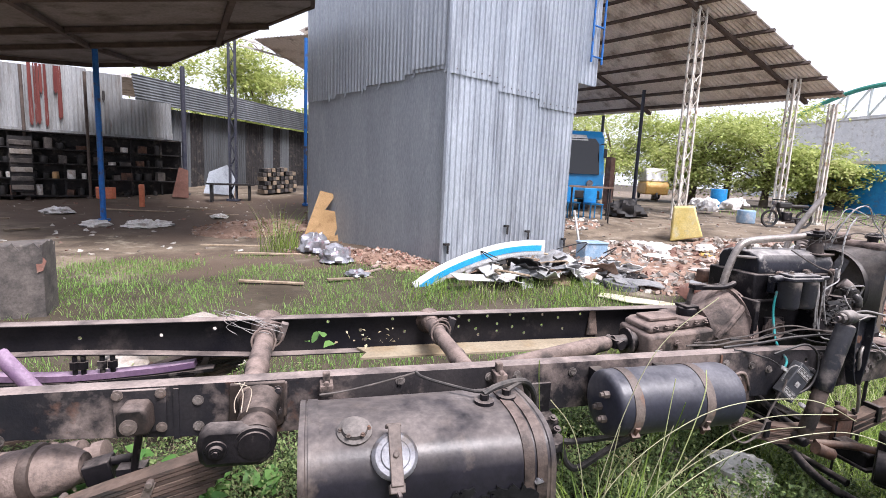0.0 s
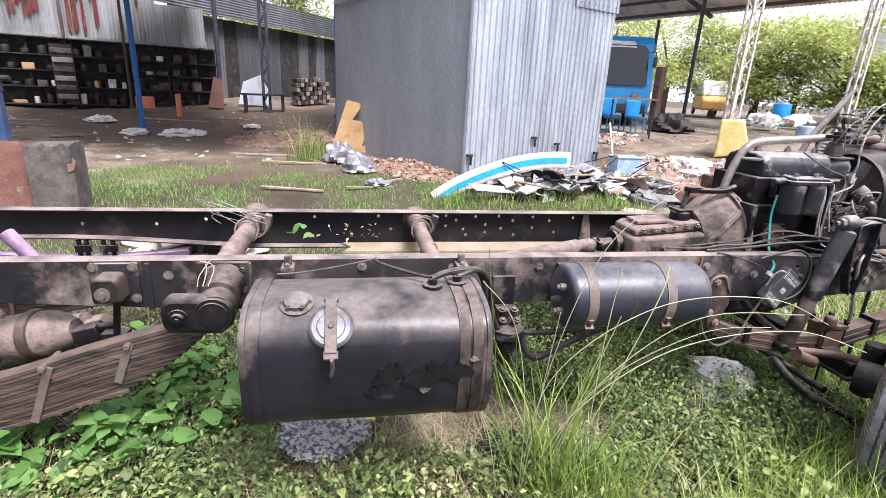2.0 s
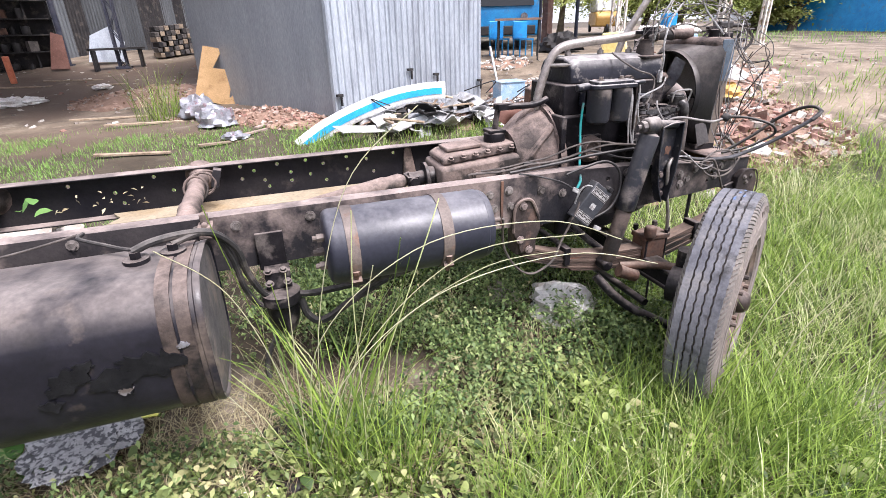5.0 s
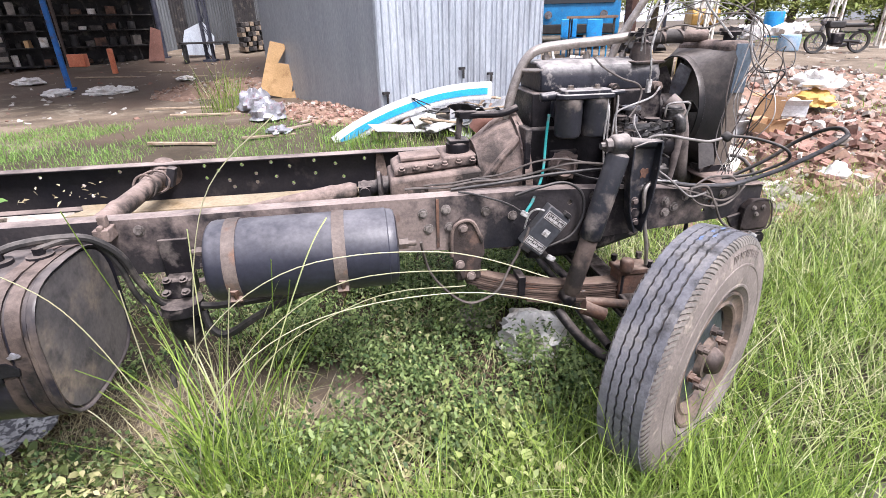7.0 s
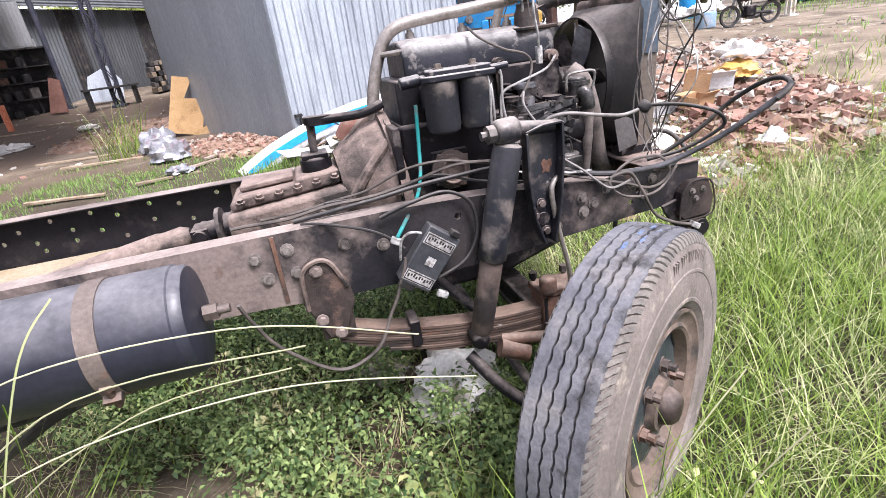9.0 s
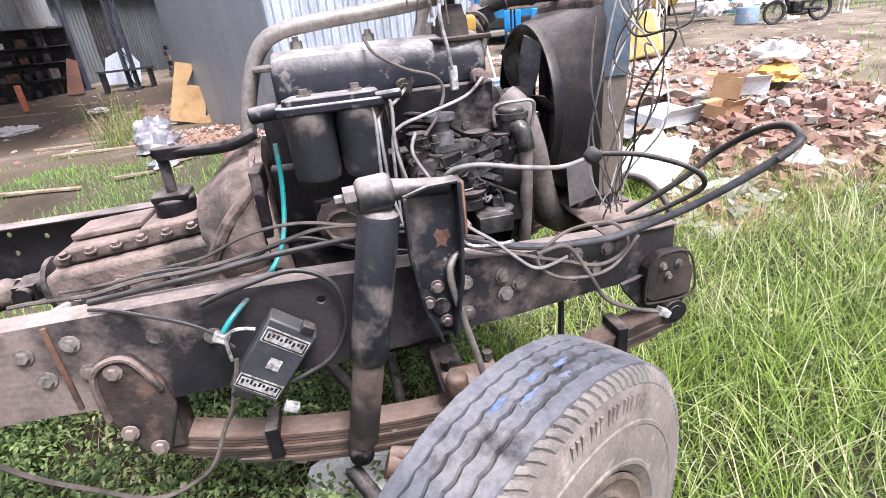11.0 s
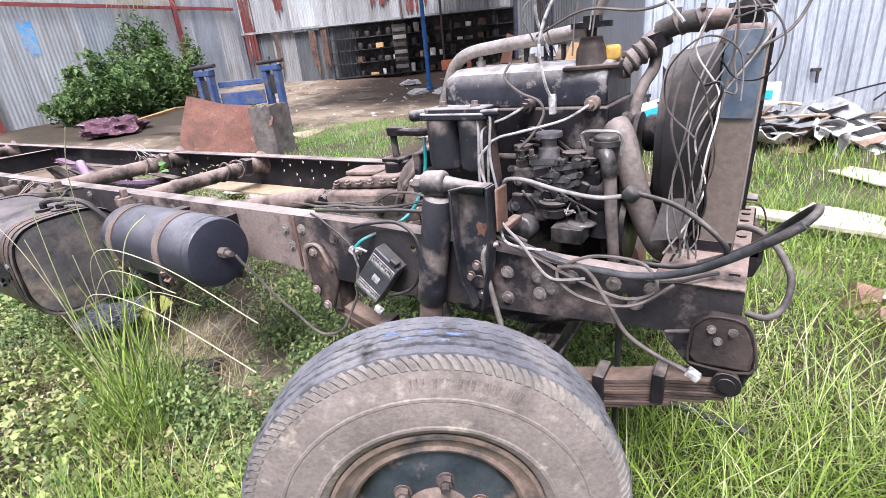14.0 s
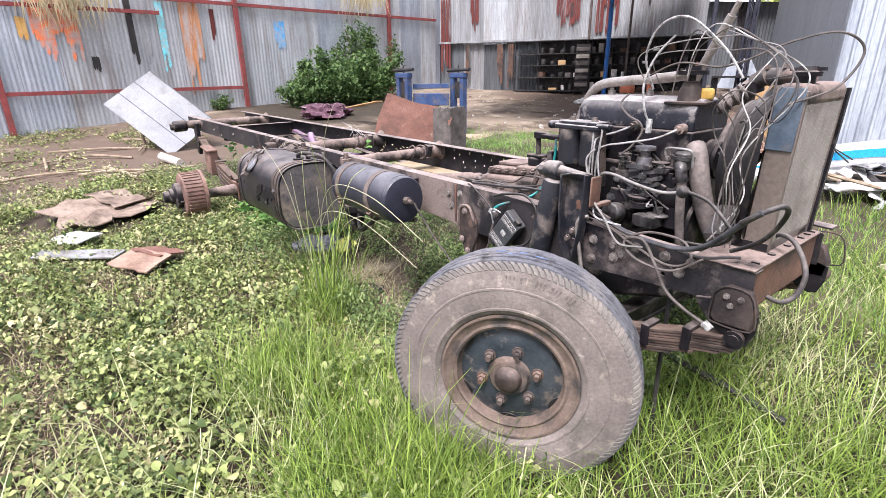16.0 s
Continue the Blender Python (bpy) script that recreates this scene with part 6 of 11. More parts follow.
# rim, lock ring, disc, hub
b = Build()
ring(b, [(0.215, 0.02), (0.225, 0.075), (0.25, 0.095), (0.272, 0.10), (0.292, 0.118), (0.292, 0.128), (0.282, 0.128), (0.268, 0.112), (0.248, 0.108), (0.238, 0.115), (0.228, 0.108), (0.205, 0.02), (0.20, -0.08), (0.215, -0.08)], 64, wm_)
part("rim", b, M_rim, wheel, "rusty brown steel rim")
b = Build()
dp = [(0.0, 0.085), (0.10, 0.085), (0.13, 0.07), (0.18, 0.03), (0.205, 0.018)]
pts = [wm_ @ Vector((0, 0, 0.05))]
n = 48
dp = [(0.04, 0.098), (0.13, 0.10), (0.165, 0.096), (0.20, 0.080), (0.238, 0.076), (0.238, 0.066), (0.20, 0.070), (0.13, 0.086), (0.04, 0.084)]
ring(b, dp, n, wm_)
part("wheel_disc", b, M_disc, wheel, "dark wheel disc")
for k in range(6):
    t = 2 * math.pi * (k + 0.5) / 6
    b = Build()
    b.prism([(0.038 * math.cos(i * 0.524), 0.016 * math.sin(i * 0.524)) for i in range(12)], 0.004, wm_ @ Matrix.Rotation(t, 4, "Z") @ Matrix.Translation((0.212, 0, 0.079)) @ Matrix.Rotation(radians(12), 4, "Y") @ Matrix.Rotation(radians(90), 4, "Z"))
    part("hand_hole", b, M_wire_black, wheel)
b = Build()
o = wm_ @ Vector((0, 0, 0.07))
b.lathe(o, wm_ @ Vector((0, 0, 0.2)), [(0, 0.092), (0.03, 0.090), (0.038, 0.080), (0.052, 0.076), (0.054, 0.060)], 32)
part("hub_flange", b, M_rim, wheel, "rusty hub flange")
b = Build()
b.lathe(o, wm_ @ Vector((0, 0, 0.2)), [(0.05, 0.056), (0.064, 0.055), (0.085, 0.046), (0.096, 0.034), (0.10, 0.014)], 28)
part("hub_cap", b, M_grime_brown, wheel, "greasy brown hub cap")
for k in range(6):
    t = 2 * math.pi * (k + 0.25) / 6
    b = Build()
    p0, p1 = wm_ @ Vector((0.118 * math.cos(t), 0.118 * math.sin(t), 0.09)), wm_ @ Vector((0.118 * math.cos(t), 0.118 * math.sin(t), 0.140))
    b.cyl(p0, p1, 0.012, 8)
    b.cyl(p0, p0.lerp(p1, 0.6), 0.019, 6)
    b.cyl(p0, p0.lerp(p1, 0.25), 0.025, 12)
    part("wheel_nut", b, M_rust if k % 3 == 0 else M_rust_dark, wheel)
# blue paint smears on the tread
M_smear = surface("rubbed_blue_paint", (0.06, 0.11, 0.24), (0.10, 0.17, 0.33), 60.0, 0.8, 0, 0.2, 90, stain=(0.13, 0.125, 0.128), stain_scale=50.0, stain_at=0.50)
for i, (t, h) in enumerate(((1.62, 0.03), (1.45, 0.045), (1.53, 0.0), (1.40, 0.01), (1.70, -0.01))):
    rnd4 = random.Random(i)
    b = Build()
    mm = wm_ @ Matrix.Rotation(t, 4, "Z") @ Matrix.Translation((R - 0.002, 0, h)) @ Matrix.Rotation(radians(90), 4, "Y")
    b.prism([(0.008 * math.cos(a_ * 0.349) * rnd4.uniform(0.4, 1.3), 0.026 * math.sin(a_ * 0.349) * rnd4.uniform(0.3, 1.3)) for a_ in range(18)], 0.003, mm)
    part("paint_smear", b, M_smear, wheel)

# the tyre is a narrow one: draw its parts together along the axle, the disc and hub with them
wi_ = wm_.inverted()
for ob in wheel.children:
    tyre_part = ob.name.split(".")[0] in ("sidewall", "tread_rib", "shoulder_lug", "raised_bar", "rim", "paint_smear")
    for v in ob.data.vertices:
        p = wi_ @ v.co
        p = Vector((p.x * 0.981, p.y * 0.981, p.z * 0.78)) if tyre_part else p - Vector((0, 0, 0.030))
        v.co = wm_ @ p

# front axle, knuckle, rods
b = Build()
b.box((2.96, 2.42, 0.36), (0.075, 1.35, 0.10))
b.box((2.96, 2.42, 0.40), (0.10, 1.4, 0.02))
b.box((2.96, 2.42, 0.31), (0.10, 1.4, 0.02))
fa = part("front_axle", b, M_grime, truck, "black forged front axle beam", bevel=0.006)
b = Build()
b.cyl((2.95, 1.66, 0.27), (2.95, 1.66, 0.56), 0.05, 18)
b.cyl(WC, WC - wax * 0.22, 0.09, 20)
b.lathe(WC - wax * 0.10, WC - wax * 0.02, [(0, 0.17), (0.01, 0.19), (0.08, 0.19)], 28)
part("steering_knuckle", b, M_grime, fa)
b = Build()
b.lathe((2.95, 3.10, 0.42), (2.95, 3.36, 0.42), [(0, 0.10), (0.01, 0.2), (0.16, 0.205), (0.17, 0.12), (0.25, 0.09)], 28)
part("far_brake_drum", b, M_rust, fa, "rusty brake drum")
for pts, r, mt in (([(2.72, 1.88, 0.415), (2.9, 1.80, 0.42), (3.0, 1.68, 0.43)], 0.022, M_rust), ([(2.60, 1.92, 0.36), (2.72, 1.80, 0.22), (2.95, 1.64, 0.10)], 0.024, M_grime), ([(2.78, 1.72, 0.26), (2.78, 2.4, 0.26), (2.78, 3.1, 0.26)], 0.02, M_grime),
                   ([(2.70, 1.86, 0.40), (2.80, 1.84, 0.36)], 0.035, M_rust), ([(2.45, 2.25, 0.74), (2.60, 2.12, 0.55), (2.74, 1.95, 0.42)], 0.02, M_grime), ([(2.35, 2.2, 0.75), (2.45, 2.3, 0.55)], 0.03, M_castiron)):
    b = Build()
    b.tube(pts, r, 10)
    part("steering_rod", b, mt, fa)

# ---- shock absorber and its bracket ----
b = Build()
a_, c_ = Vector((2.79, 1.865, 1.125)), Vector((2.645, 1.90, 0.44))
L = (c_ - a_).length
b.lathe(a_, c_, [(0, 0.03), (0.008, 0.044), (0.02, 0.0475), (L * 0.46, 0.0475), (L * 0.47, 0.049), (L * 0.555, 0.049), (L * 0.565, 0.044), (L * 0.57, 0.03)], 28)
sk = part("shock_absorber", b, M_shock, truck, "black dusty telescopic shock absorber")
b = Build()
b.lathe(a_, c_, [(L * 0.55, 0.036), (L * 0.56, 0.040), (L * 0.95, 0.040), (L * 0.975, 0.03), (L, 0.022)], 24)
part("lower_tube", b, M_rust_dark, sk, "brown muddy lower tube")
b = Build()
b.can((2.745, 1.86, 1.160), (2.825, 1.865, 1.165), 0.040, 0.008, 20)
b.cyl((2.70, 1.858, 1.158), (2.75, 1.86, 1.16), 0.014, 8)
b.cyl((2.72, 1.859, 1.159), (2.745, 1.86, 1.16), 0.028, 8)
b.lathe((2.82, 1.865, 1.163), (2.95, 1.875, 1.150), [(0, 0.025), (0.05, 0.022), (0.13, 0.02)], 12)
part("top_eye", b, M_shock, sk)
b = Build()
b.can((2.64, 1.87, 0.43), (2.64, 1.96, 0.43), 0.034, 0.008, 16)
part("bottom_eye", b, M_grime, sk)
b = Build()
m = Matrix.Translation((0, 1.895, 0)) @ Matrix.Rotation(radians(90), 4, "X")
b.prism([(2.845, 1.145), (2.965, 1.165), (2.965, 1.05), (2.955, 0.92), (2.925, 0.765), (2.895, 0.765), (2.865, 0.86), (2.845, 1.0)], 0.012, m)
mb = part("shock_bracket", b, M_shock, truck, "dark blue-black shock absorber bracket", bevel=0.003)
b = Build()
for pts in ([(2.845, 1.145), (2.845, 1.0), (2.862, 0.86), (2.895, 0.765)], [(2.967, 1.165), (2.967, 1.05), (2.957, 0.92), (2.928, 0.765)]):
    b.sweep([(-0.028, -0.004), (0.022, -0.004), (0.022, 0.004), (-0.028, 0.004)], [(x, 1.868, z) for x, z in pts], (0, 1, 0))
b.sweep([(-0.028, -0.004), (0.022, -0.004), (0.022, 0.004), (-0.028, 0.004)], [(2.842, 1.868, 1.147), (2.9, 1.868, 1.163), (2.967, 1.868, 1.165)], (0, 1, 0))
part("rim_flange", b, M_shock, mb, bevel=0.002)
bolts(mb, [(2.90, 1.882, 0.90), (2.915, 1.882, 0.80), (2.875, 1.882, 0.86)], r=0.012)
b = Build()
b.cyl((2.905, 1.884, 0.845), (2.905, 1.876, 0.845), 0.022, 14)
part("plug", b, M_grime, mb)
b = Build()
b.prism([(2.905, 1.035), (2.915, 1.048), (2.928, 1.041), (2.941, 1.046), (2.946, 1.024), (2.937, 1.018), (2.934, 1.0), (2.92, 1.007), (2.908, 1.001), (2.912, 1.018)], 0.001, Matrix.Translation((0, 1.882, 0)) @ Matrix.Rotation(radians(90), 4, "X"))
part("rust_patch", b, M_rust, mb)
# bracket at the engine mount, reddish
b = Build()
b.box((2.982, 1.905, 1.09), (0.010, 0.07, 0.13))
b.box((2.99, 1.95, 1.03), (0.03, 0.10, 0.02))
part("engine_mount", b, M_rust, truck, "rust red engine mount", bevel=0.006)

# ---- control module on the rail ----
mm = Matrix.Translation((2.49, 1.885, 0.80)) @ Matrix.Rotation(radians(39), 4, "Y")
b = Build()
b.box(mm.translation, (0.118, 0.055, 0.205), mm)
md = part("control_module", b, M_module, truck, "black plastic control module with pale labels", bevel=0.005)
for z, h in ((0.062, 0.040), (-0.072, 0.038)):
    b = Build()
    b.box(mm @ Vector((0, -0.0285, z)), (0.106, 0.002, h), mm)
    lb = part("label", b, M_label, md, "pale silver sticker with dark print")
    for dx, dz, w, hh in ((0, h * 0.38, 0.10, 0.003), (0, -h * 0.38, 0.10, 0.003), (-0.0485, 0, 0.003, h * 0.76), (0.0485, 0, 0.003, h * 0.76)):
        b = Build()
        b.box(mm @ Vector((dx, -0.0300, z + dz)), (w, 0.001, hh), mm)
        part("border", b, M_wire_black, lb)
    for k in range(9):
        b = Build()
        b.box(mm @ Vector((-0.04 + 0.01 * k, -0.0300, z + (0.004 if k % 3 else 0.0))), (0.006, 0.001, 0.008 if k % 2 else 0.012), mm)
        part("printed_bar", b, M_wire_black, lb)
b = Build()
b.box(mm @ Vector((0.005, -0.0285, -0.005)), (0.03, 0.002, 0.03), mm)
part("emblem", b, M_label, md)
b = Build()
b.box(mm @ Vector((0.03, -0.02, 0.112)), (0.03, 0.03, 0.02), mm)
part("plug", b, M_wire_black, md, bevel=0.003)
b = Build()
b.box(mm @ Vector((-0.02, -0.01, -0.112)), (0.05, 0.03, 0.022), mm)
part("plug", b, M_wire_black, md, bevel=0.003)

# ---- gearbox and bell housing ----
b = Build()
m = Matrix.Translation((0, 2.60, 0)) @ Matrix.Rotation(radians(90), 4, "X")
b.prism([(1.86, 0.76), (1.86, 0.95), (2.30, 0.985), (2.33, 0.985), (2.33, 0.70), (2.2, 0.66), (1.95, 0.68)], 0.32, m)
gb_ = part("gearbox", b, M_castiron, truck, "dusty brown cast gearbox", bevel=0.02)
b = Build()
m2 = Matrix.Translation((0, 2.57, 0)) @ Matrix.Rotation(radians(90), 4, "X")
b.prism([(1.88, 0.955), (1.88, 0.985), (1.92, 1.005), (2.12, 1.015), (2.13, 1.035), (2.29, 1.045), (2.29, 0.99)], 0.25, m2)
cv = part("top_cover", b, M_castiron, gb_, bevel=0.01)
b = Build()
b.box((2.02, 2.45, 1.025), (0.20, 0.14, 0.02), Matrix.Rotation(radians(-3), 3, "Y"))
part("cover_plate", b, M_castiron, gb_, bevel=0.006)
for i in range(6):
    b = Build()
    b.bolt((1.92 + 0.07 * i, 2.315, 0.985 + 0.006 * i), (0, -0.2, 1), 0.011, 0.016)
    part("bolt", b, M_castiron, gb_)
for x, z in ((1.93, 0.86), (2.05, 0.90), (2.2, 0.9), (2.28, 0.82)):
    b = Build()
    b.bolt((x, 2.278, z), (0, -1, 0), 0.016, 0.02)
    part("bolt", b, M_castiron, gb_)
b = Build()
b.tube([(1.90, 2.27, 0.86), (1.90, 2.20, 0.87), (1.93, 2.14, 0.84), (1.97, 2.10, 0.80)], 0.012, 8)
part("breather_pipe", b, M_wire_grey, gb_)
b = Build()
b.lathe((1.86, 2.44, 0.87), (1.72, 2.445, 0.868), [(0, 0.06), (0.03, 0.06), (0.04, 0.085), (0.055, 0.085), (0.06, 0.045), (0.10, 0.04), (0.14, 0.04)], 20)
b.box((1.735, 2.445, 0.868), (0.06, 0.11, 0.05))
b.cyl((1.735, 2.37, 0.868), (1.735, 2.52, 0.868), 0.026, 12)
part("output_yoke", b, M_grime, gb_)
b = Build()
b.lathe((2.30, 2.44, 0.93), (2.53, 2.44, 0.95), [(0, 0.16), (0.05, 0.19), (0.12, 0.235), (0.19, 0.255), (0.195, 0.275), (0.23, 0.275)], 36)
bh = part("bell_housing", b, M_castiron, truck, "dusty cast bell housing", angle=30)
for k in range(12):
    t = 2 * math.pi * k / 12
    b = Build()
    b.bolt((2.49, 2.44 + 0.262 * math.cos(t), 0.95 + 0.262 * math.sin(t)), (-1, 0, 0), 0.012, 0.014)
    part("bolt", b, M_castiron, bh)
b = Build()
b.tube([(2.32, 2.26, 0.93), (2.38, 2.24, 1.02), (2.46, 2.25, 1.10), (2.5, 2.28, 1.13)], 0.02, 8)
b.tube([(2.30, 2.30, 0.80), (2.40, 2.24, 0.86), (2.5, 2.2, 0.9)], 0.018, 8)
b.tube([(2.36, 2.42, 1.12), (2.43, 2.42, 1.19), (2.50, 2.42, 1.215)], 0.022, 8)
part("rib", b, M_castiron, bh)
b = Build()
b.can((2.215, 2.42, 1.02), (2.215, 2.42, 1.09), 0.06, 0.006, 18)
b.box((2.215, 2.42, 1.095), (0.10, 0.10, 0.02))
tw = part("shift_tower", b, M_grime, gb_, "black gear shift tower", bevel=0.005)
b = Build()
b.cyl((2.215, 2.42, 1.09), (2.225, 2.40, 1.225), 0.016, 10)
b.cyl((2.225, 2.40, 1.21), (2.225, 2.40, 1.24), 0.026, 12)
b.tube([(2.205, 2.40, 1.225), (2.30, 2.38, 1.222), (2.42, 2.36, 1.225), (2.50, 2.36, 1.25)], 0.018, 8)
b.box((2.26, 2.39, 1.222), (0.09, 0.04, 0.035))
part("shift_lever", b, M_grime, tw, bevel=0.003)
b = Build()
b.lathe((1.70, 2.445, 0.868), (-1.62, 2.42, 0.30), [(0, 0.03), (0.03, 0.046), (0.1, 0.046), (0.12, 0.052), (0.2, 0.052), (1.55, 0.052), (1.56, 0.075), (1.64, 0.078), (1.65, 0.05), (1.74, 0.05), (1.75, 0.07), (1.77, 0.07)], 24)
part("propeller_shaft", b, M_castiron, truck, "long dusty propeller shaft")

# ---- engine ----
b = Build()
m = Matrix.Translation((0, 2.66, 0)) @ Matrix.Rotation(radians(90), 4, "X")
b.prism([(2.53, 0.68), (2.53, 1.17), (3.20, 1.17), (3.22, 1.05), (3.22, 0.72), (3.1, 0.66)], 0.42, m)
eng = part("engine", b, M_grime, truck, "oily black diesel engine block", bevel=0.015)
b = Build()
b.prism([(2.56, 0.46), (2.56, 0.68), (3.2, 0.68), (3.2, 0.55), (2.9, 0.46)], 0.34, Matrix.Translation((0, 2.62, 0)) @ Matrix.Rotation(radians(90), 4, "X"))
part("oil_sump", b, M_grime, eng, bevel=0.02)
b = Build()
b.box((2.865, 2.44, 1.245), (0.65, 0.36, 0.16))
part("cylinder_head", b, M_grime, eng, bevel=0.008)
for x in (2.66, 2.76, 2.9, 3.0, 3.1):
    b = Build()
    b.bolt((x, 2.262, 1.205), (0, -1, 0), 0.014, 0.016)
    part("head_bolt", b, M_grime, eng)
b = Build()
sec = [(2.275, 1.325), (2.275, 1.40), (2.30, 1.438), (2.36, 1.458), (2.52, 1.458), (2.58, 1.438), (2.605, 1.40), (2.605, 1.325)]
pts, f = [], []
for x, e in ((2.585, 0.93), (2.60, 0.985), (2.64, 1.0), (3.03, 1.0), (3.08, 1.0), (3.165, 1.0), (3.18, 0.96)):
    pts += [(x, 2.44 + (y - 2.44) * e, 1.325 + (z - 1.325) * e) for y, z in sec]
k = len(sec)
f = [(i * k + j, i * k + (j + 1) % k, (i + 1) * k + (j + 1) % k, (i + 1) * k + j) for i in range(6) for j in range(k)] + [tuple(range(k)), tuple(6 * k + j for j in range(k))]
b.add(pts, f)
rc = part("rocker_cover", b, M_cover, eng, "black rocker cover with a dusty pale top", bevel=0.006)
for x in (2.66, 2.87, 3.06):
    b = Build()
    b.cyl((x, 2.44, 1.455), (x, 2.44, 1.478), 0.018, 12)
    b.bolt((x, 2.44, 1.475), (0, 0, 1), 0.010, 0.016)
    part("cover_nut", b, M_pipe, rc)
b = Build()
b.lathe((3.105, 2.355, 1.44), (3.105, 2.355, 1.53), [(0, 0.055), (0.01, 0.050), (0.055, 0.046), (0.065, 0.040), (0.09, 0.034)], 10)
b.box((3.11, 2.35, 1.440), (0.17, 0.14, 0.014), Matrix.Rotation(0.2, 3, "Z"))
b.cyl((3.105, 2.355, 1.52), (3.105, 2.355, 1.56), 0.016, 10)
part("thermostat_housing", b, M_grime_brown, eng, bevel=0.004)
b = Build()
b.cyl((3.105, 2.355, 1.555), (3.105, 2.355, 1.572), 0.065, 18)
b.box((3.11, 2.35, 1.575), (0.05, 0.04, 0.03))
part("sender_plate", b, M_grime, eng)
b = Build()
b.can((3.155, 2.395, 1.45), (3.155, 2.395, 1.50), 0.034, 0.006, 18)
part("oil_filler_cap", b, M_yellow_cap, eng, "yellow oil filler cap")
# twin fuel filters
for x in (2.667, 2.792):
    b = Build()
    b.lathe((x, 2.13, 1.318), (x, 2.13, 1.12), [(0, 0.060), (0.02, 0.063), (0.03, 0.061), (0.15, 0.060), (0.168, 0.055), (0.176, 0.044), (0.180, 0.02)], 28)
    ff = part("fuel_filter", b, M_shock, eng, "black fuel filter canister")
    b = Build()
    b.bolt((x, 2.13, 1.352), (0, 0, 1), 0.012, 0.018)
    part("top_bolt", b, M_pipe, ff)
b = Build()
fm_ = Matrix.Translation((0, 0, 1.315))
b.prism([(2.596, 2.085), (2.615, 2.066), (2.845, 2.066), (2.862, 2.085), (2.862, 2.175), (2.845, 2.195), (2.615, 2.195), (2.596, 2.175)], 0.022, fm_)
b.prism([(2.612, 2.095), (2.63, 2.080), (2.83, 2.080), (2.846, 2.095), (2.846, 2.165), (2.63, 2.18)], 0.038, fm_)
b.box((2.72, 2.215, 1.27), (0.2, 0.05, 0.10))
b.cyl((2.60, 2.13, 1.328), (2.53, 2.13, 1.322), 0.020, 10)
b.cyl((2.835, 2.085, 1.335), (2.90, 2.085, 1.338), 0.013, 8)
part("filter_head", b, M_cover, eng, bevel=0.006)
b = Build()
b.box((2.872, 2.10, 1.20), (0.012, 0.03, 0.26), Matrix.Rotation(radians(-6), 3, "Y"))
part("filter_stay", b, M_grime_brown, eng)
# injection pump and clutter of fittings
M_pump = surface("greasy_grey_castings", (0.028, 0.027, 0.028), (0.075, 0.070, 0.068), 14.0, 0.36, 0.3, 0.2, 90, stain=(0.010, 0.010, 0.010), stain_scale=16.0, stain_at=0.52, dust=(0.20, 0.18, 0.165), dust_amount=0.6)
b = Build()
b.box((2.985, 2.13, 1.07), (0.30, 0.12, 0.12))
b.can((3.06, 2.13, 1.05), (3.16, 2.13, 1.05), 0.07, 0.008, 20)
b.box((2.90, 2.12, 1.00), (0.12, 0.13, 0.09))
pump = part("injection_pump", b, M_grime, eng, "oily fuel injection pump", bevel=0.008)
rnd = random.Random(77)
for i in range(44):
    x, y, z = rnd.uniform(2.84, 3.10), rnd.uniform(2.06, 2.14), rnd.uniform(0.98, 1.17)
    d = [(0, -1, 0), (0, 0, 1), (0.5, -0.8, 0.2)][i % 3]
    b = Build()
    b.bolt((x, y, z), d, rnd.uniform(0.008, 0.018), rnd.uniform(0.015, 0.04))
    part("fitting", b, M_pump if i % 2 else M_grime, pump)
for x, y, z, r, h, mt in ((2.945, 2.14, 1.135, 0.035, 0.10, M_alu), (3.04, 2.11, 1.12, 0.03, 0.06, M_grime), (2.87, 2.1, 1.10, 0.025, 0.1, M_grime), (3.10, 2.09, 1.12, 0.026, 0.05, M_grime), (2.99, 2.06, 0.98, 0.04, 0.05, M_grime)):
    b = Build()
    b.lathe((x, y, z), (x, y, z + h), [(0, r), (h * 0.5, r), (h * 0.55, r * 0.7), (h * 0.8, r * 0.7), (h * 0.85, r * 1.25), (h, r * 1.25)], 14)
    part("pump_element", b, mt, pump)
for i in range(11):
    b = Build()
    a_ = (rnd.uniform(2.88, 3.0), 2.06, rnd.uniform(1.02, 1.16))
    c_ = (a_[0] + rnd.uniform(0.06, 0.14), 2.05, a_[2] + rnd.uniform(-0.08, 0.05))
    b.sweep([(-0.009, -0.003), (0.009, -0.003), (0.009, 0.003), (-0.009, 0.003)], [a_, c_], (0, 0.3, 1))
    b.cyl((c_[0], 2.04, c_[2]), (c_[0], 2.07, c_[2]), 0.010, 8)
    part("lever", b, M_pump, pump)
for i in range(4):
    b = Build()
    z = 1.20 + 0.018 * i
    b.tube([(2.66 + 0.03 * i, 2.25, z - 0.03), (2.78, 2.22, z - 0.02), (2.90, 2.18, z - 0.02), (2.94 + 0.03 * i, 2.15, 1.16)], 0.006, 6)
    part("fuel_line", b, M_grime, pump)
for i in range(9):
    b = Build()
    x, z = rnd.uniform(2.90, 3.08), rnd.uniform(1.0, 1.17)
    b.tube([(x, 2.075, z), (x + rnd.uniform(-0.05, 0.05), 2.045, z + rnd.uniform(-0.04, 0.05)), (x + rnd.uniform(-0.09, 0.09), 2.06, z + rnd.uniform(-0.08, 0.02))], 0.004, 6)
    part("bent_pipe", b, M_pump, pump)
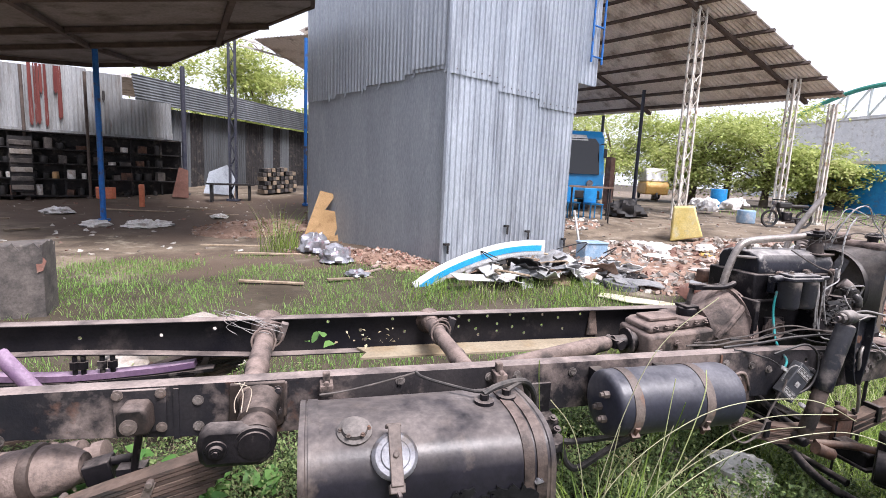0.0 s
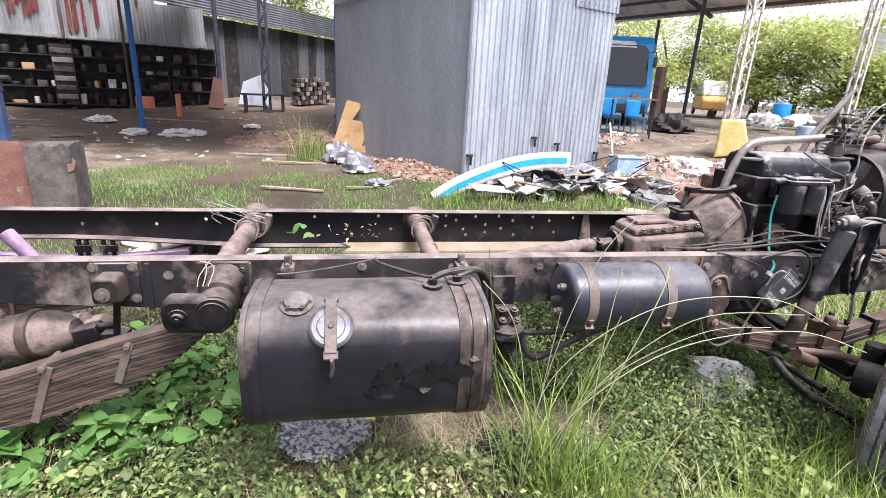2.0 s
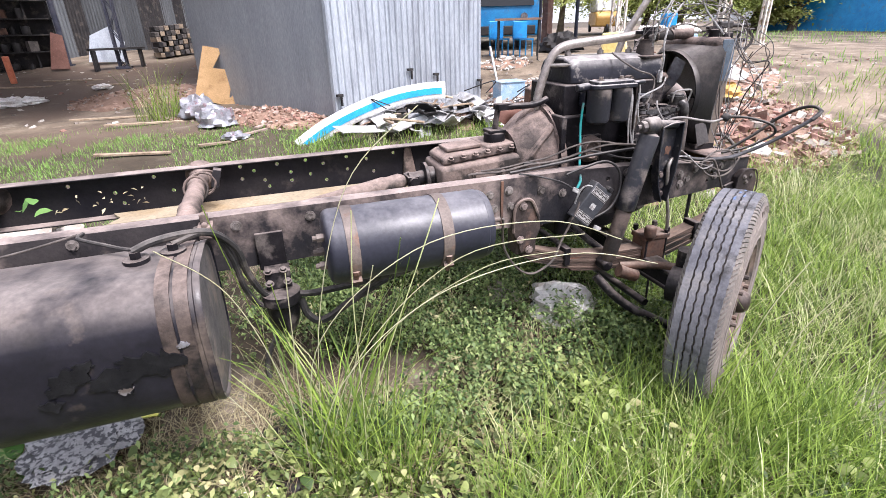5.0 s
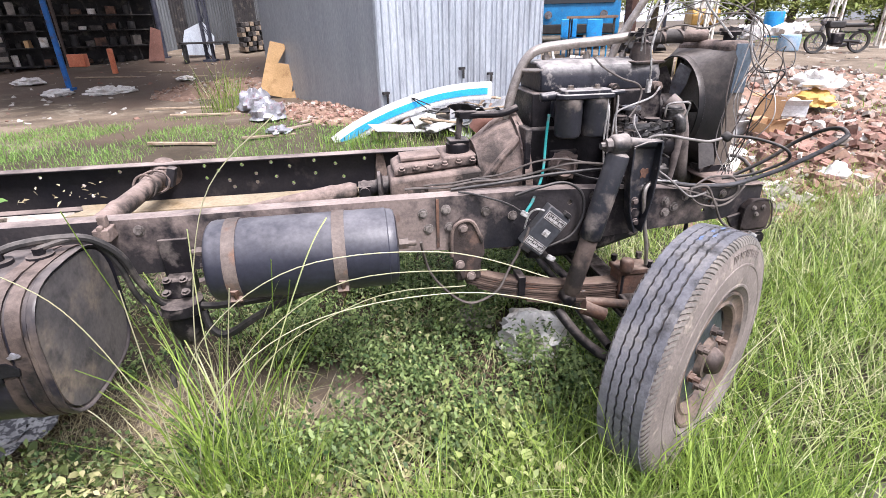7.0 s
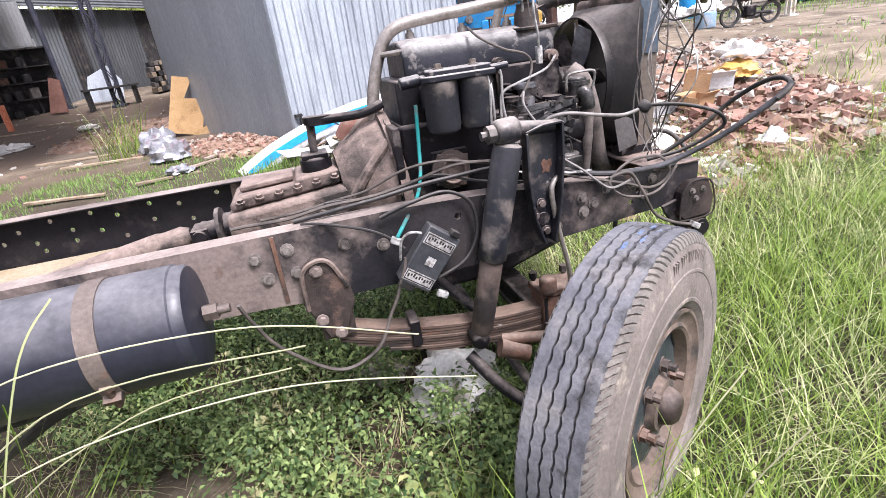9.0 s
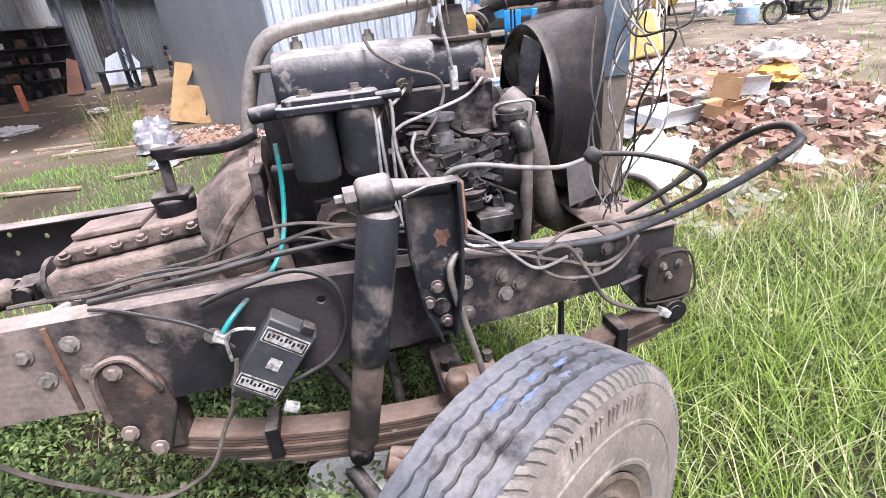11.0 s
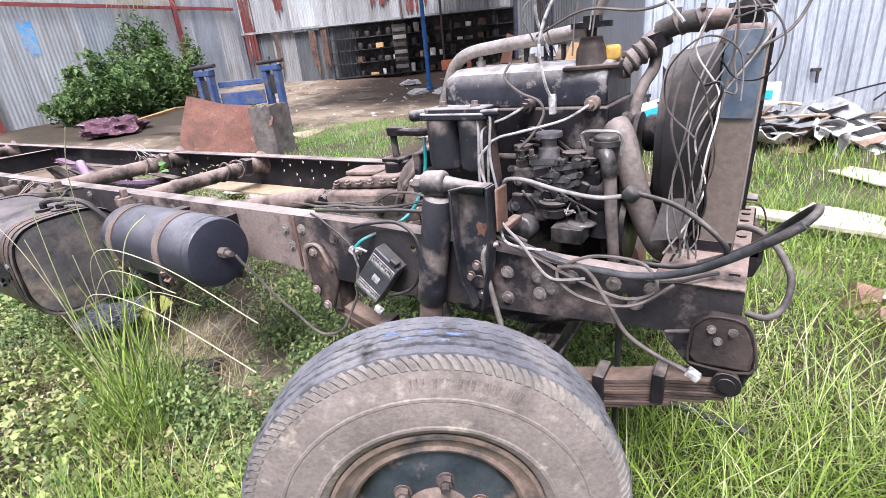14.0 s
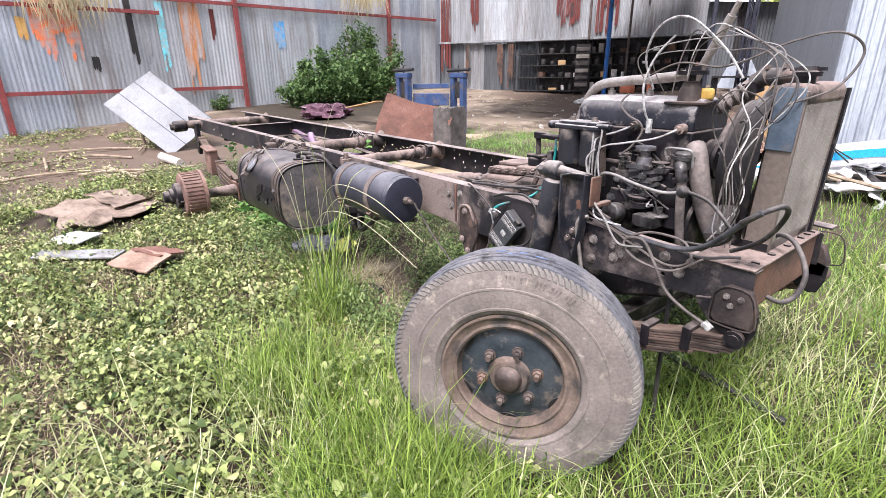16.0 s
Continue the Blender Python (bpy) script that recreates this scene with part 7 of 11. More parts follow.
for i in range(7):
    b = Build()
    b.box((rnd.uniform(2.9, 3.08), 2.062, rnd.uniform(1.0, 1.15)), (rnd.uniform(0.03, 0.06), 0.02, rnd.uniform(0.02, 0.045)), Matrix.Rotation(rnd.uniform(-0.6, 0.6), 3, "Y"))
    part("cover_plate", b, M_pump if i % 2 else M_grime, pump, bevel=0.004)
pump.location = (0.07, 0.07, 0.02)
inj = ((2.72, 1.325), (2.93, 1.335), (3.145, 1.338))
for x, z in inj:
    b = Build()
    b.cyl((x, 2.262, z), (x, 2.225, z), 0.022, 12)
    b.cyl((x, 2.23, z), (x, 2.205, z), 0.013, 6)
    part("injector", b, M_castiron, eng)
for pts, mt in (([(3.145, 2.21, 1.338), (3.08, 2.16, 1.30), (2.95, 2.12, 1.27), (2.885, 2.09, 1.255), (2.862, 2.075, 1.22), (2.858, 2.07, 1.05), (2.875, 2.06, 0.985), (2.93, 2.05, 0.965)], M_line),
                ([(2.93, 2.21, 1.335), (2.89, 2.15, 1.31), (2.842, 2.10, 1.29), (2.835, 2.08, 1.25), (2.84, 2.075, 1.10), (2.86, 2.06, 1.0)], M_line), ([(2.72, 2.21, 1.325), (2.79, 2.10, 1.33), (2.825, 2.08, 1.30), (2.822, 2.075, 1.15), (2.83, 2.07, 1.03)], M_line),
                ([(2.84, 2.10, 1.345), (2.87, 2.08, 1.32), (2.868, 2.07, 1.2), (2.90, 2.06, 1.06)], M_line),
                ([(2.845, 2.30, 1.47), (2.86, 2.22, 1.43), (2.93, 2.18, 1.385), (3.0, 2.16, 1.36), (3.02, 2.15, 1.32), (2.99, 2.13, 1.26), (2.95, 2.11, 1.22)], M_wire_brown)):
    b = Build()
    b.tube(pts, 0.0046, 7)
    part("injector_line", b, mt, eng)
b = Build()
b.box((2.50, 2.23, 1.03), (0.03, 0.12, 0.3))
b.box((2.70, 2.235, 0.985), (0.14, 0.03, 0.15))
part("side_plate", b, M_grime, eng, bevel=0.006)
b = Build()
b.lathe((2.70, 2.235, 0.985), (2.70, 2.18, 0.985), [(0, 0.075), (0.02, 0.075), (0.022, 0.05), (0.05, 0.05), (0.05, 0.042), (0.01, 0.042)], 20, False)
b.box((2.70, 2.215, 0.985), (0.12, 0.012, 0.12), Matrix.Rotation(radians(8), 3, "Y"))
part("open_port", b, M_castiron, eng, "open square-flanged port", bevel=0.003)
for pts, r in (([(3.22, 2.24, 1.27), (3.25, 2.21, 1.23), (3.28, 2.20, 1.13), (3.31, 2.22, 1.02), (3.345, 2.25, 0.92), (3.38, 2.28, 0.86), (3.43, 2.32, 0.845)], 0.040), ([(3.235, 2.13, 1.15), (3.238, 2.15, 1.0), (3.242, 2.19, 0.83)], 0.019)):
    b = Build()
    b.tube(pts, r, 14)
    part("coolant_hose", b, M_hose_brown, eng)
b = Build()
b.can((3.209, 2.175, 1.18), (3.209, 2.175, 1.255), 0.038, 0.006, 18)
b.cyl((3.209, 2.175, 1.225), (3.209, 2.175, 1.24), 0.050, 18)
b.tube([(3.209, 2.15, 1.21), (3.225, 2.13, 1.19), (3.235, 2.13, 1.14)], 0.024, 12)
part("water_pipe_neck", b, M_pump, eng)
b = Build()
b.tube([(3.155, 2.15, 1.21), (3.15, 2.13, 1.265), (3.205, 2.12, 1.275), (3.26, 2.13, 1.265), (3.26, 2.15, 1.20)], 0.005, 6)
part("neck_clip", b, M_line, eng)
b = Build()
b.cyl((3.20, 2.20, 0.93), (3.20, 2.20, 1.14), 0.055, 20, 0.045)
part("belt_cover", b, M_grime, eng)
for x0, x1, r, z, y in ((3.20, 3.27, 0.13, 0.93, 2.30), (3.20, 3.26, 0.085, 1.20, 2.42)):
    b = Build()
    d = x1 - x0
    b.lathe((x0, y, z), (x1, y, z), [(0, r * 0.3), (0, r), (d * 0.25, r), (d * 0.5, r * 0.82), (d * 0.75, r), (d, r), (d, r * 0.3)], 30)
    part("pulley", b, M_grime, eng)
b = Build()
b.box((3.12, 2.14, 0.955), (0.10, 0.14, 0.05))
b.can((3.145, 2.147, 0.97), (3.145, 2.147, 0.985), 0.05, 0.005, 16)
b.cyl((3.145, 2.147, 0.98), (3.145, 2.147, 1.015), 0.022, 6)
b.can((2.98, 2.10, 0.965), (2.98, 2.03, 0.975), 0.045, 0.006, 18)
part("engine_foot", b, M_pump, eng, bevel=0.006)
# top hose to the radiator
for pts, r, mt, nm in (([(3.13, 2.47, 1.385), (3.17, 2.50, 1.42), (3.22, 2.545, 1.465), (3.26, 2.58, 1.505)], 0.034, M_hose_brown, "coolant_hose"), ([(3.255, 2.575, 1.525), (3.27, 2.585, 1.475)], 0.045, M_grime, "hose_joint"), ([(3.27, 2.58, 1.525), (3.34, 2.55, 1.545), (3.42, 2.50, 1.545)], 0.034, M_hose_dark, "coolant_hose"),
                       ([(3.41, 2.50, 1.545), (3.52, 2.46, 1.545)], 0.030, M_castiron, "pipe_stub"), ([(3.262, 2.585, 1.47), (3.258, 2.575, 1.41), (3.235, 2.54, 1.36), (3.222, 2.50, 1.30), (3.22, 2.47, 1.25)], 0.020, M_hose_brown, "bypass_hose")):
    b = Build()
    b.tube(pts, r, 14)
    part(nm, b, mt, eng)
for p in ((3.175, 2.505, 1.425), (3.33, 2.555, 1.543), (3.405, 2.51, 1.546)):
    b = Build()
    b.cyl((p[0] - 0.006, p[1], p[2] - 0.003), (p[0] + 0.006, p[1], p[2] + 0.003), 0.039, 18)
    b.box((p[0], p[1] - 0.02, p[2] + 0.04), (0.014, 0.03, 0.014))
    part("hose_clip", b, M_strap, eng)
for k in range(5):
    b = Build()
    p, q = Vector((3.14 + 0.024 * k, 2.478 + 0.016 * k, 1.394 + 0.02 * k)), Vector((3.152 + 0.024 * k, 2.486 + 0.016 * k, 1.404 + 0.02 * k))
    b.lathe(p, q, [(0, 0.033), (0.006, 0.040), (0.012, 0.040), (0.018, 0.033)], 16, False)
    part("hose_ridge", b, M_hose_brown, eng)
# intake pipe along the cover
b = Build()
b.tube([(2.47, 2.42, 1.22), (2.483, 2.42, 1.29), (2.512, 2.42, 1.38), (2.555, 2.42, 1.465), (2.62, 2.42, 1.508), (2.75, 2.41, 1.525), (2.95, 2.40, 1.54), (3.08, 2.39, 1.555)], 0.023, 14)
part("intake_pipe", b, M_pipe, truck, "bent bare steel pipe over the engine")
b = Build()
b.cyl((2.47, 2.42, 1.19), (2.47, 2.42, 1.23), 0.034, 14)
part("pipe_collar", b, M_pipe, truck)
b = Build()
b.cyl((2.535, 2.40, 1.415), (2.60, 2.30, 1.42), 0.010, 8)
part("pipe_clamp", b, M_pipe, truck)
b = Build()
b.tube([(2.50, 2.60, 1.06), (2.46, 2.60, 1.12), (2.40, 2.62, 1.15), (2.36, 2.64, 1.10)], 0.045, 12)
part("exhaust_elbow", b, M_rust_sheet, eng, "rust red exhaust elbow")
b = Build()
for i in range(4):
    b.box((2.66 + 0.16 * i, 2.68, 1.22), (0.09, 0.1, 0.08))
b.box((2.88, 2.74, 1.22), (0.6, 0.08, 0.09))
part("exhaust_manifold", b, M_rust, eng, bevel=0.01)
# grey pole standing behind the engine
b = Build()
b.tube([(3.03, 2.50, 1.45), (3.06, 2.49, 1.54), (3.12, 2.465, 1.66), (3.19, 2.44, 1.785)], 0.019, 10)
b.cyl((3.19, 2.44, 1.785), (3.215, 2.43, 1.835), 0.013, 8)
part("steering_column", b, M_pipe, truck, "slanting grey steering column tube")

# ---- radiator, shroud and fan ----
lean = Matrix.Translation((3.53, 2.44, 0.93)) @ Matrix.Rotation(radians(1.5), 4, "Y")
b = Build()
b.box(lean @ Vector((0.012, -0.02, 0.27)), (0.06, 0.41, 0.52), lean)
rad = part("radiator", b, M_fins, truck, "dusty radiator with dark steel frame", bevel=0.004)
for s in (-1, 1):
    b = Build()
    b.box(lean @ Vector((-0.004, -0.02 + s * 0.212, 0.275)), (0.098, 0.010, 0.60), lean)
    b.box(lean @ Vector((-0.048, -0.02 + s * 0.20, 0.275)), (0.010, 0.034, 0.60), lean)
    b.box(lean @ Vector((0.041, -0.02 + s * 0.206, 0.275)), (0.008, 0.020, 0.60), lean)
    part("side_frame", b, M_rad, rad, bevel=0.003)
b = Build()
b.box(lean @ Vector((-0.01, -0.02, 0.555)), (0.115, 0.45, 0.085), lean)
part("top_tank", b, M_castiron, rad, bevel=0.03)
b = Build()
b.box(lean @ Vector((-0.004, -0.242, 0.475)), (0.090, 0.006, 0.22), lean)
part("side_plate", b, M_rad_blue, rad, "blue grey upper side plate", bevel=0.002)
b = Build()
b.box(lean @ Vector((0.050, -0.02 + 0.224, 0.275)), (0.012, 0.024, 0.60), lean)
part("edge_strip", b, M_grime, rad)
b = Build()
b.box(lean @ Vector((-0.01, -0.02, 0.0)), (0.10, 0.43, 0.06), lean)
part("bottom_tank", b, M_rad, rad, bevel=0.012)
b = Build()
p = lean @ Vector((-0.005, -0.125, 0.595))
b.lathe(p, p + Vector((0, 0, 0.08)), [(0, 0.03), (0.025, 0.03), (0.025, 0.045), (0.04, 0.047), (0.045, 0.035), (0.06, 0.03)], 20)
b.box(p + Vector((0, 0, 0.05)), (0.11, 0.025, 0.012))
part("radiator_cap", b, M_grime, rad)
for k in range(22):
    b = Build()
    b.box(lean @ Vector((0.042, -0.205 + 0.0176 * k, 0.27)), (0.002, 0.005, 0.50), lean)
    part("fin", b, M_fins, rad)
cx, cy, cz = 3.405, 2.42, 1.215
b = Build()
m = Matrix.Translation((cx, cy, cz)) @ Matrix.Rotation(radians(90), 4, "Y")
ring(b, [(0.236, -0.062), (0.243, -0.062), (0.244, -0.05), (0.252, -0.038), (0.247, -0.034), (0.238, -0.05)], 44, m)
sr = part("fan_shroud", b, M_shroud, truck, "black steel fan shroud")
b = Build()
n = 44
inner = [(cx - 0.037, cy + 0.251 * math.sin(2 * math.pi * i / n), cz + 0.251 * math.cos(2 * math.pi * i / n)) for i in range(n)]


def square(t):
    s, c = math.sin(t), math.cos(t)
    q = 1 / max(abs(s), abs(c))
    return (cx + 0.078 + 0.006 * clamp(c * q, -1, 1), cy + 0.25 * s * q, cz + 0.285 * c * q - 0.01)


outer = [square(2 * math.pi * i / n) for i in range(n)]
b.add(inner + outer + [(p[0] + 0.004, p[1], p[2]) for p in inner] + [(p[0] + 0.004, p[1], p[2]) for p in outer],
      [(i, (i + 1) % n, n + (i + 1) % n, n + i) for i in range(n)] + [(2 * n + i, 2 * n + (i + 1) % n, 3 * n + (i + 1) % n, 3 * n + i) for i in range(n)])
part("shroud_panel", b, M_shroud, sr)
b = Build()
b.can((3.27, cy, cz), (3.36, cy, cz), 0.06, 0.008, 20)
fan = part("fan", b, M_grime, truck, "black cooling fan")
for k in range(6):
    t = 2 * math.pi * k / 6 - 0.42
    d_, e_ = Vector((0, math.sin(t), math.cos(t))), Vector((0, math.cos(t), -math.sin(t)))
    w_ = e_ * 0.80 - Vector((0.60, 0, 0))
    n_ = d_.cross(w_) * 0.0015
    b = Build()
    o_ = Vector((3.345, cy, cz))
    cs = [o_ + d_ * r - w_ * h for r, h in ((0.045, 0.022), (0.13, 0.036), (0.215, 0.030))] + [o_ + d_ * r + w_ * h for r, h in ((0.222, 0.034), (0.13, 0.040), (0.045, 0.022))]
    b.add([p + n_ for p in cs] + [p - n_ for p in cs], [(0, 1, 2, 3, 4, 5), (11, 10, 9, 8, 7, 6)] + [(i, i + 6, (i + 1) % 6 + 6, (i + 1) % 6) for i in range(6)])
    part("blade", b, M_alu if k == 0 else M_grime, fan)
b = Build()
b.prism([(0, 0), (0.09, 0.02), (0.10, 0.14), (0.02, 0.13)], 0.004, Matrix.Translation((3.36, 2.12, 0.95)) @ Matrix.Rotation(radians(60), 4, "X"))
part("mud_flap", b, M_shroud, sr)
for x, y in ((3.50, 2.24), (3.50, 2.58)):
    b = Build()
    b.box((x, y, 0.925), (0.14, 0.08, 0.03))
    part("radiator_foot", b, M_grime, rad)

# ---- wiring ----
wires = new("wiring", None)
wires.parent = truck
wires["label"] = "loose tangle of wires and cables"


def wire(pts, r, mt, name="wire", wob=0.012, seed=0):
    b = Build()
    line = smooth_line(pts, 5)
    line = [p + noise.noise_vector(p * 4 + Vector((seed, 0, 0))) * wob for p in line]
    b.tube(line, r, 12 if r > 0.006 else 6, 3)
    part(name, b, mt, wires)


M_hose_grey = surface("greyed_hose", (0.032, 0.032, 0.036), (0.070, 0.068, 0.074), 14.0, 0.7, 0, 0.3, 90, stain=(0.035, 0.033, 0.034), stain_scale=12.0, stain_at=0.58)
CABLES = [
    # battery cable looping out over the front
    ([(3.50, 2.05, 0.93), (3.57, 2.02, 0.975), (3.63, 1.98, 1.03), (3.68, 1.93, 1.10), (3.71, 1.86, 1.16), (3.716, 1.79, 1.193), (3.708, 1.735, 1.197), (3.68, 1.695, 1.18), (3.64, 1.70, 1.145)], 0.0115, M_rubber),
    ([(3.69, 1.70, 1.185), (3.645, 1.705, 1.145), (3.59, 1.75, 1.085), (3.52, 1.815, 1.015), (3.44, 1.87, 0.965), (3.34, 1.885, 0.945), (3.2, 1.895, 0.945), (3.08, 1.915, 0.96), (2.95, 1.94, 0.985)], 0.0135, M_hose_grey),
    ([(3.36, 1.945, 1.145), (3.45, 1.90, 1.14), (3.53, 1.835, 1.11), (3.57, 1.83, 1.06), (3.53, 1.87, 1.01), (3.46, 1.91, 0.97), (3.36, 1.95, 0.95)], 0.009, M_rubber),
    ([(2.96, 1.97, 1.13), (2.985, 1.95, 1.16), (3.05, 1.94, 1.165), (3.16, 1.93, 1.145), (3.26, 1.945, 1.13), (3.36, 1.945, 1.150)], 0.0085, M_wire_mid),
    ([(2.915, 1.99, 1.25), (2.905, 1.96, 1.21), (2.935, 1.93, 1.14), (2.965, 1.91, 1.06), (3.03, 1.89, 0.98), (3.09, 1.88, 0.92), (3.15, 1.878, 0.89), (3.24, 1.878, 0.905)], 0.0062, M_wire_mid),
    # coil on the rail
    ([(2.95, 1.92, 0.985), (3.08, 1.90, 0.95), (3.20, 1.885, 0.90), (3.32, 1.885, 0.87), (3.40, 1.885, 0.90), (3.36, 1.89, 0.96), (3.24, 1.89, 0.965), (3.16, 1.885, 0.91), (3.22, 1.88, 0.85), (3.34, 1.88, 0.855), (3.44, 1.89, 0.91)], 0.007, M_wire_brown),
    ([(2.93, 1.92, 1.0), (3.05, 1.91, 0.96), (3.2, 1.90, 0.935), (3.36, 1.89, 0.925), (3.48, 1.90, 0.92), (3.56, 1.95, 0.93)], 0.008, M_wire_black),
    ([(3.16, 1.885, 0.935), (3.24, 1.87, 0.94), (3.30, 1.86, 0.86), (3.36, 1.85, 0.76), (3.44, 1.84, 0.71), (3.52, 1.83, 0.685)], 0.0085, M_wire_brown),
    # bundle crossing from the gearbox
    ([(1.90, 2.05, 0.965), (2.2, 2.03, 0.985), (2.45, 2.02, 1.01), (2.62, 2.0, 1.05), (2.76, 1.98, 1.04), (2.90, 1.96, 1.02), (3.05, 1.94, 0.98)], 0.0075, M_wire_brown),
    ([(2.0, 2.10, 0.97), (2.3, 2.06, 1.01), (2.5, 2.02, 1.055), (2.68, 2.0, 1.06), (2.85, 1.98, 1.05)], 0.006, M_wire_brown),
    ([(2.1, 1.99, 0.975), (2.35, 1.98, 0.995), (2.55, 1.98, 1.02), (2.75, 1.96, 1.03), (2.88, 1.94, 1.02)], 0.010, M_wire_black),
    ([(2.2, 2.05, 0.98), (2.42, 2.1, 0.99), (2.6, 2.06, 1.0), (2.8, 2.02, 0.98), (2.95, 1.98, 0.96)], 0.008, M_wire_black),
    ([(2.36, 1.91, 0.955), (2.46, 1.90, 0.985), (2.58, 1.91, 1.0), (2.66, 1.905, 0.95), (2.67, 1.90, 0.85), (2.62, 1.89, 0.76), (2.52, 1.885, 0.715)], 0.0085, M_wire_black),
    ([(2.42, 1.88, 0.88), (2.38, 1.89, 0.92), (2.32, 1.90, 0.945), (2.24, 1.915, 0.955), (2.12, 1.94, 0.972)], 0.006, M_wire_black),
    ([(2.40, 1.875, 0.84), (2.37, 1.87, 0.75), (2.36, 1.87, 0.64), (2.30, 1.86, 0.54), (2.18, 1.86, 0.51), (2.08, 1.84, 0.56), (2.0, 1.78, 0.68), (1.91, 1.71, 0.87)], 0.008, M_wire_brown),
    ([(2.46, 1.87, 0.89), (2.41, 1.86, 0.90), (2.385, 1.865, 0.87), (2.39, 1.87, 0.80)], 0.006, M_label),
    # bent pipe down from the bracket
    ([(2.98, 1.885, 0.985), (2.95, 1.875, 0.975), (2.935, 1.87, 0.93), (2.955, 1.87, 0.80), (2.985, 1.87, 0.66), (3.0, 1.88, 0.58)], 0.0125, M_pipe),
    ([(2.95, 1.93, 1.06), (2.99, 1.90, 1.0), (3.04, 1.90, 0.985), (3.1, 1.93, 0.97)], 0.006, M_label),
]
for i, (pts, r, mt) in enumerate(CABLES):
    wire(pts, r * 0.72, mt, "cable" if r > 0.0085 else "wire", 0.042 if r < 0.0085 else 0.008, i)
b = Build()
b.tube([(2.575, 2.13, 1.25), (2.568, 2.13, 1.14), (2.55, 2.09, 1.03), (2.52, 2.04, 0.97), (2.477, 1.97, 0.945), (2.43, 1.89, 0.925), (2.40, 1.87, 0.895)], 0.0065, 8)
part("teal_hose", b, M_teal, wires, "teal plastic hose")
for p in ((2.395, 1.868, 0.885), (2.51, 1.83, 0.685), (3.53, 1.83, 0.683)):
    b = Build()
    b.box(p, (0.035, 0.02, 0.022), Matrix.Rotation(radians(30), 3, "Y"))
    part("connector", b, M_label, wires, bevel=0.003)
# pale tangle over the radiator and engine
rnd = random.Random(91)
for i in range(5):
    x0 = rnd.uniform(2.95, 3.15)
    pts = [(x0, rnd.uniform(2.2, 2.35), rnd.uniform(1.48, 1.56)), (x0 + 0.02, rnd.uniform(2.15, 2.3), 1.60 + rnd.uniform(0, 0.05)), (rnd.uniform(3.1, 3.3), rnd.uniform(2.1, 2.3), rnd.uniform(1.62, 1.80)), (rnd.uniform(3.3, 3.45), rnd.uniform(2.1, 2.25), rnd.uniform(1.60, 1.72)),
           (rnd.uniform(3.45, 3.6), rnd.uniform(2.08, 2.2), rnd.uniform(1.5, 1.62)), (rnd.uniform(3.42, 3.55), rnd.uniform(2.05, 2.12), rnd.uniform(1.25, 1.4)), (rnd.uniform(3.4, 3.52), rnd.uniform(2.02, 2.1), rnd.uniform(1.0, 1.15)), (rnd.uniform(3.38, 3.5), rnd.uniform(1.98, 2.05), 0.95)]
    wire(pts, rnd.uniform(0.002, 0.003), (M_wire_mid, M_wire_brown, M_wire_grey, M_wire_brown)[i % 4], "wire", 0.02, i * 3.3)
b = Build()
b.can((3.325, 1.945, 1.13), (3.35, 1.94, 1.16), 0.022, 0.006, 12)
part("cable_clip", b, M_rubber, wires)
for i in range(4):
    t0 = rnd.uniform(1.5, 1.66)
    pts = [(3.44 + rnd.uniform(-0.06, 0.1), 2.1 + rnd.uniform(-0.05, 0.12), t0), (3.47 + rnd.uniform(-0.05, 0.08), 1.97 + rnd.uniform(-0.08, 0.08), t0 - 0.12), (3.505 + rnd.uniform(-0.03, 0.03), 1.95 + rnd.uniform(-0.05, 0.05), 1.395), (3.50 + rnd.uniform(-0.06, 0.04), 1.98 + rnd.uniform(-0.1, 0.06), 1.24), (3.47 + rnd.uniform(-0.05, 0.05), 2.0 + rnd.uniform(-0.05, 0.05), 1.08), (3.46 + rnd.uniform(-0.03, 0.04), 2.0, 0.94)]
    wire(pts, rnd.uniform(0.0018, 0.0034), (M_wire_brown, M_wire_grey, M_wire_brown, M_wire_black)[i % 4], "wire", 0.035, 50 + i * 2.1)
for i in range(2):
    a_ = rnd.uniform(0, 6.28)
    c_ = Vector((3.50 + rnd.uniform(-0.05, 0.06), rnd.uniform(1.9, 2.02), rnd.uniform(1.3, 1.5)))
    r_ = rnd.uniform(0.05, 0.1)
    wire([c_ + Vector((r_ * math.cos(a_ + k), 0.05 * math.sin(2 * k), r_ * 1.3 * math.sin(a_ + k))) for k in (0, 1, 2, 3, 4, 5)], 0.0022, (M_wire_black, M_wire_brown)[i % 2], "wire", 0.02, 90 + i)
for i in range(1):
    x0 = rnd.uniform(3.42, 3.5)
    pts = [(x0, rnd.uniform(2.07, 2.12), rnd.uniform(1.45, 1.6)), (x0 - 0.03, rnd.uniform(2.04, 2.1), 1.3), (x0 + rnd.uniform(-0.05, 0.03), rnd.uniform(2.02, 2.1), 1.12), (rnd.uniform(3.42, 3.5), 2.02, 0.94)]
    wire(pts, rnd.uniform(0.002, 0.0035), M_wire_brown, "wire", 0.03, 140 + i * 3)
wire([(3.02, 2.2, 1.50), (3.0, 2.15, 1.62), (3.06, 2.12, 1.74), (3.18, 2.12, 1.76), (3.3, 2.15, 1.66), (3.4, 2.12, 1.55)], 0.0048, M_label, "wire", 0.01, 1)
wire([(3.05, 2.15, 1.36), (3.035, 2.12, 1.42), (3.02, 2.12, 1.52), (3.05, 2.13, 1.62), (3.12, 2.14, 1.70)], 0.005, M_label, "wire", 0.008, 4)
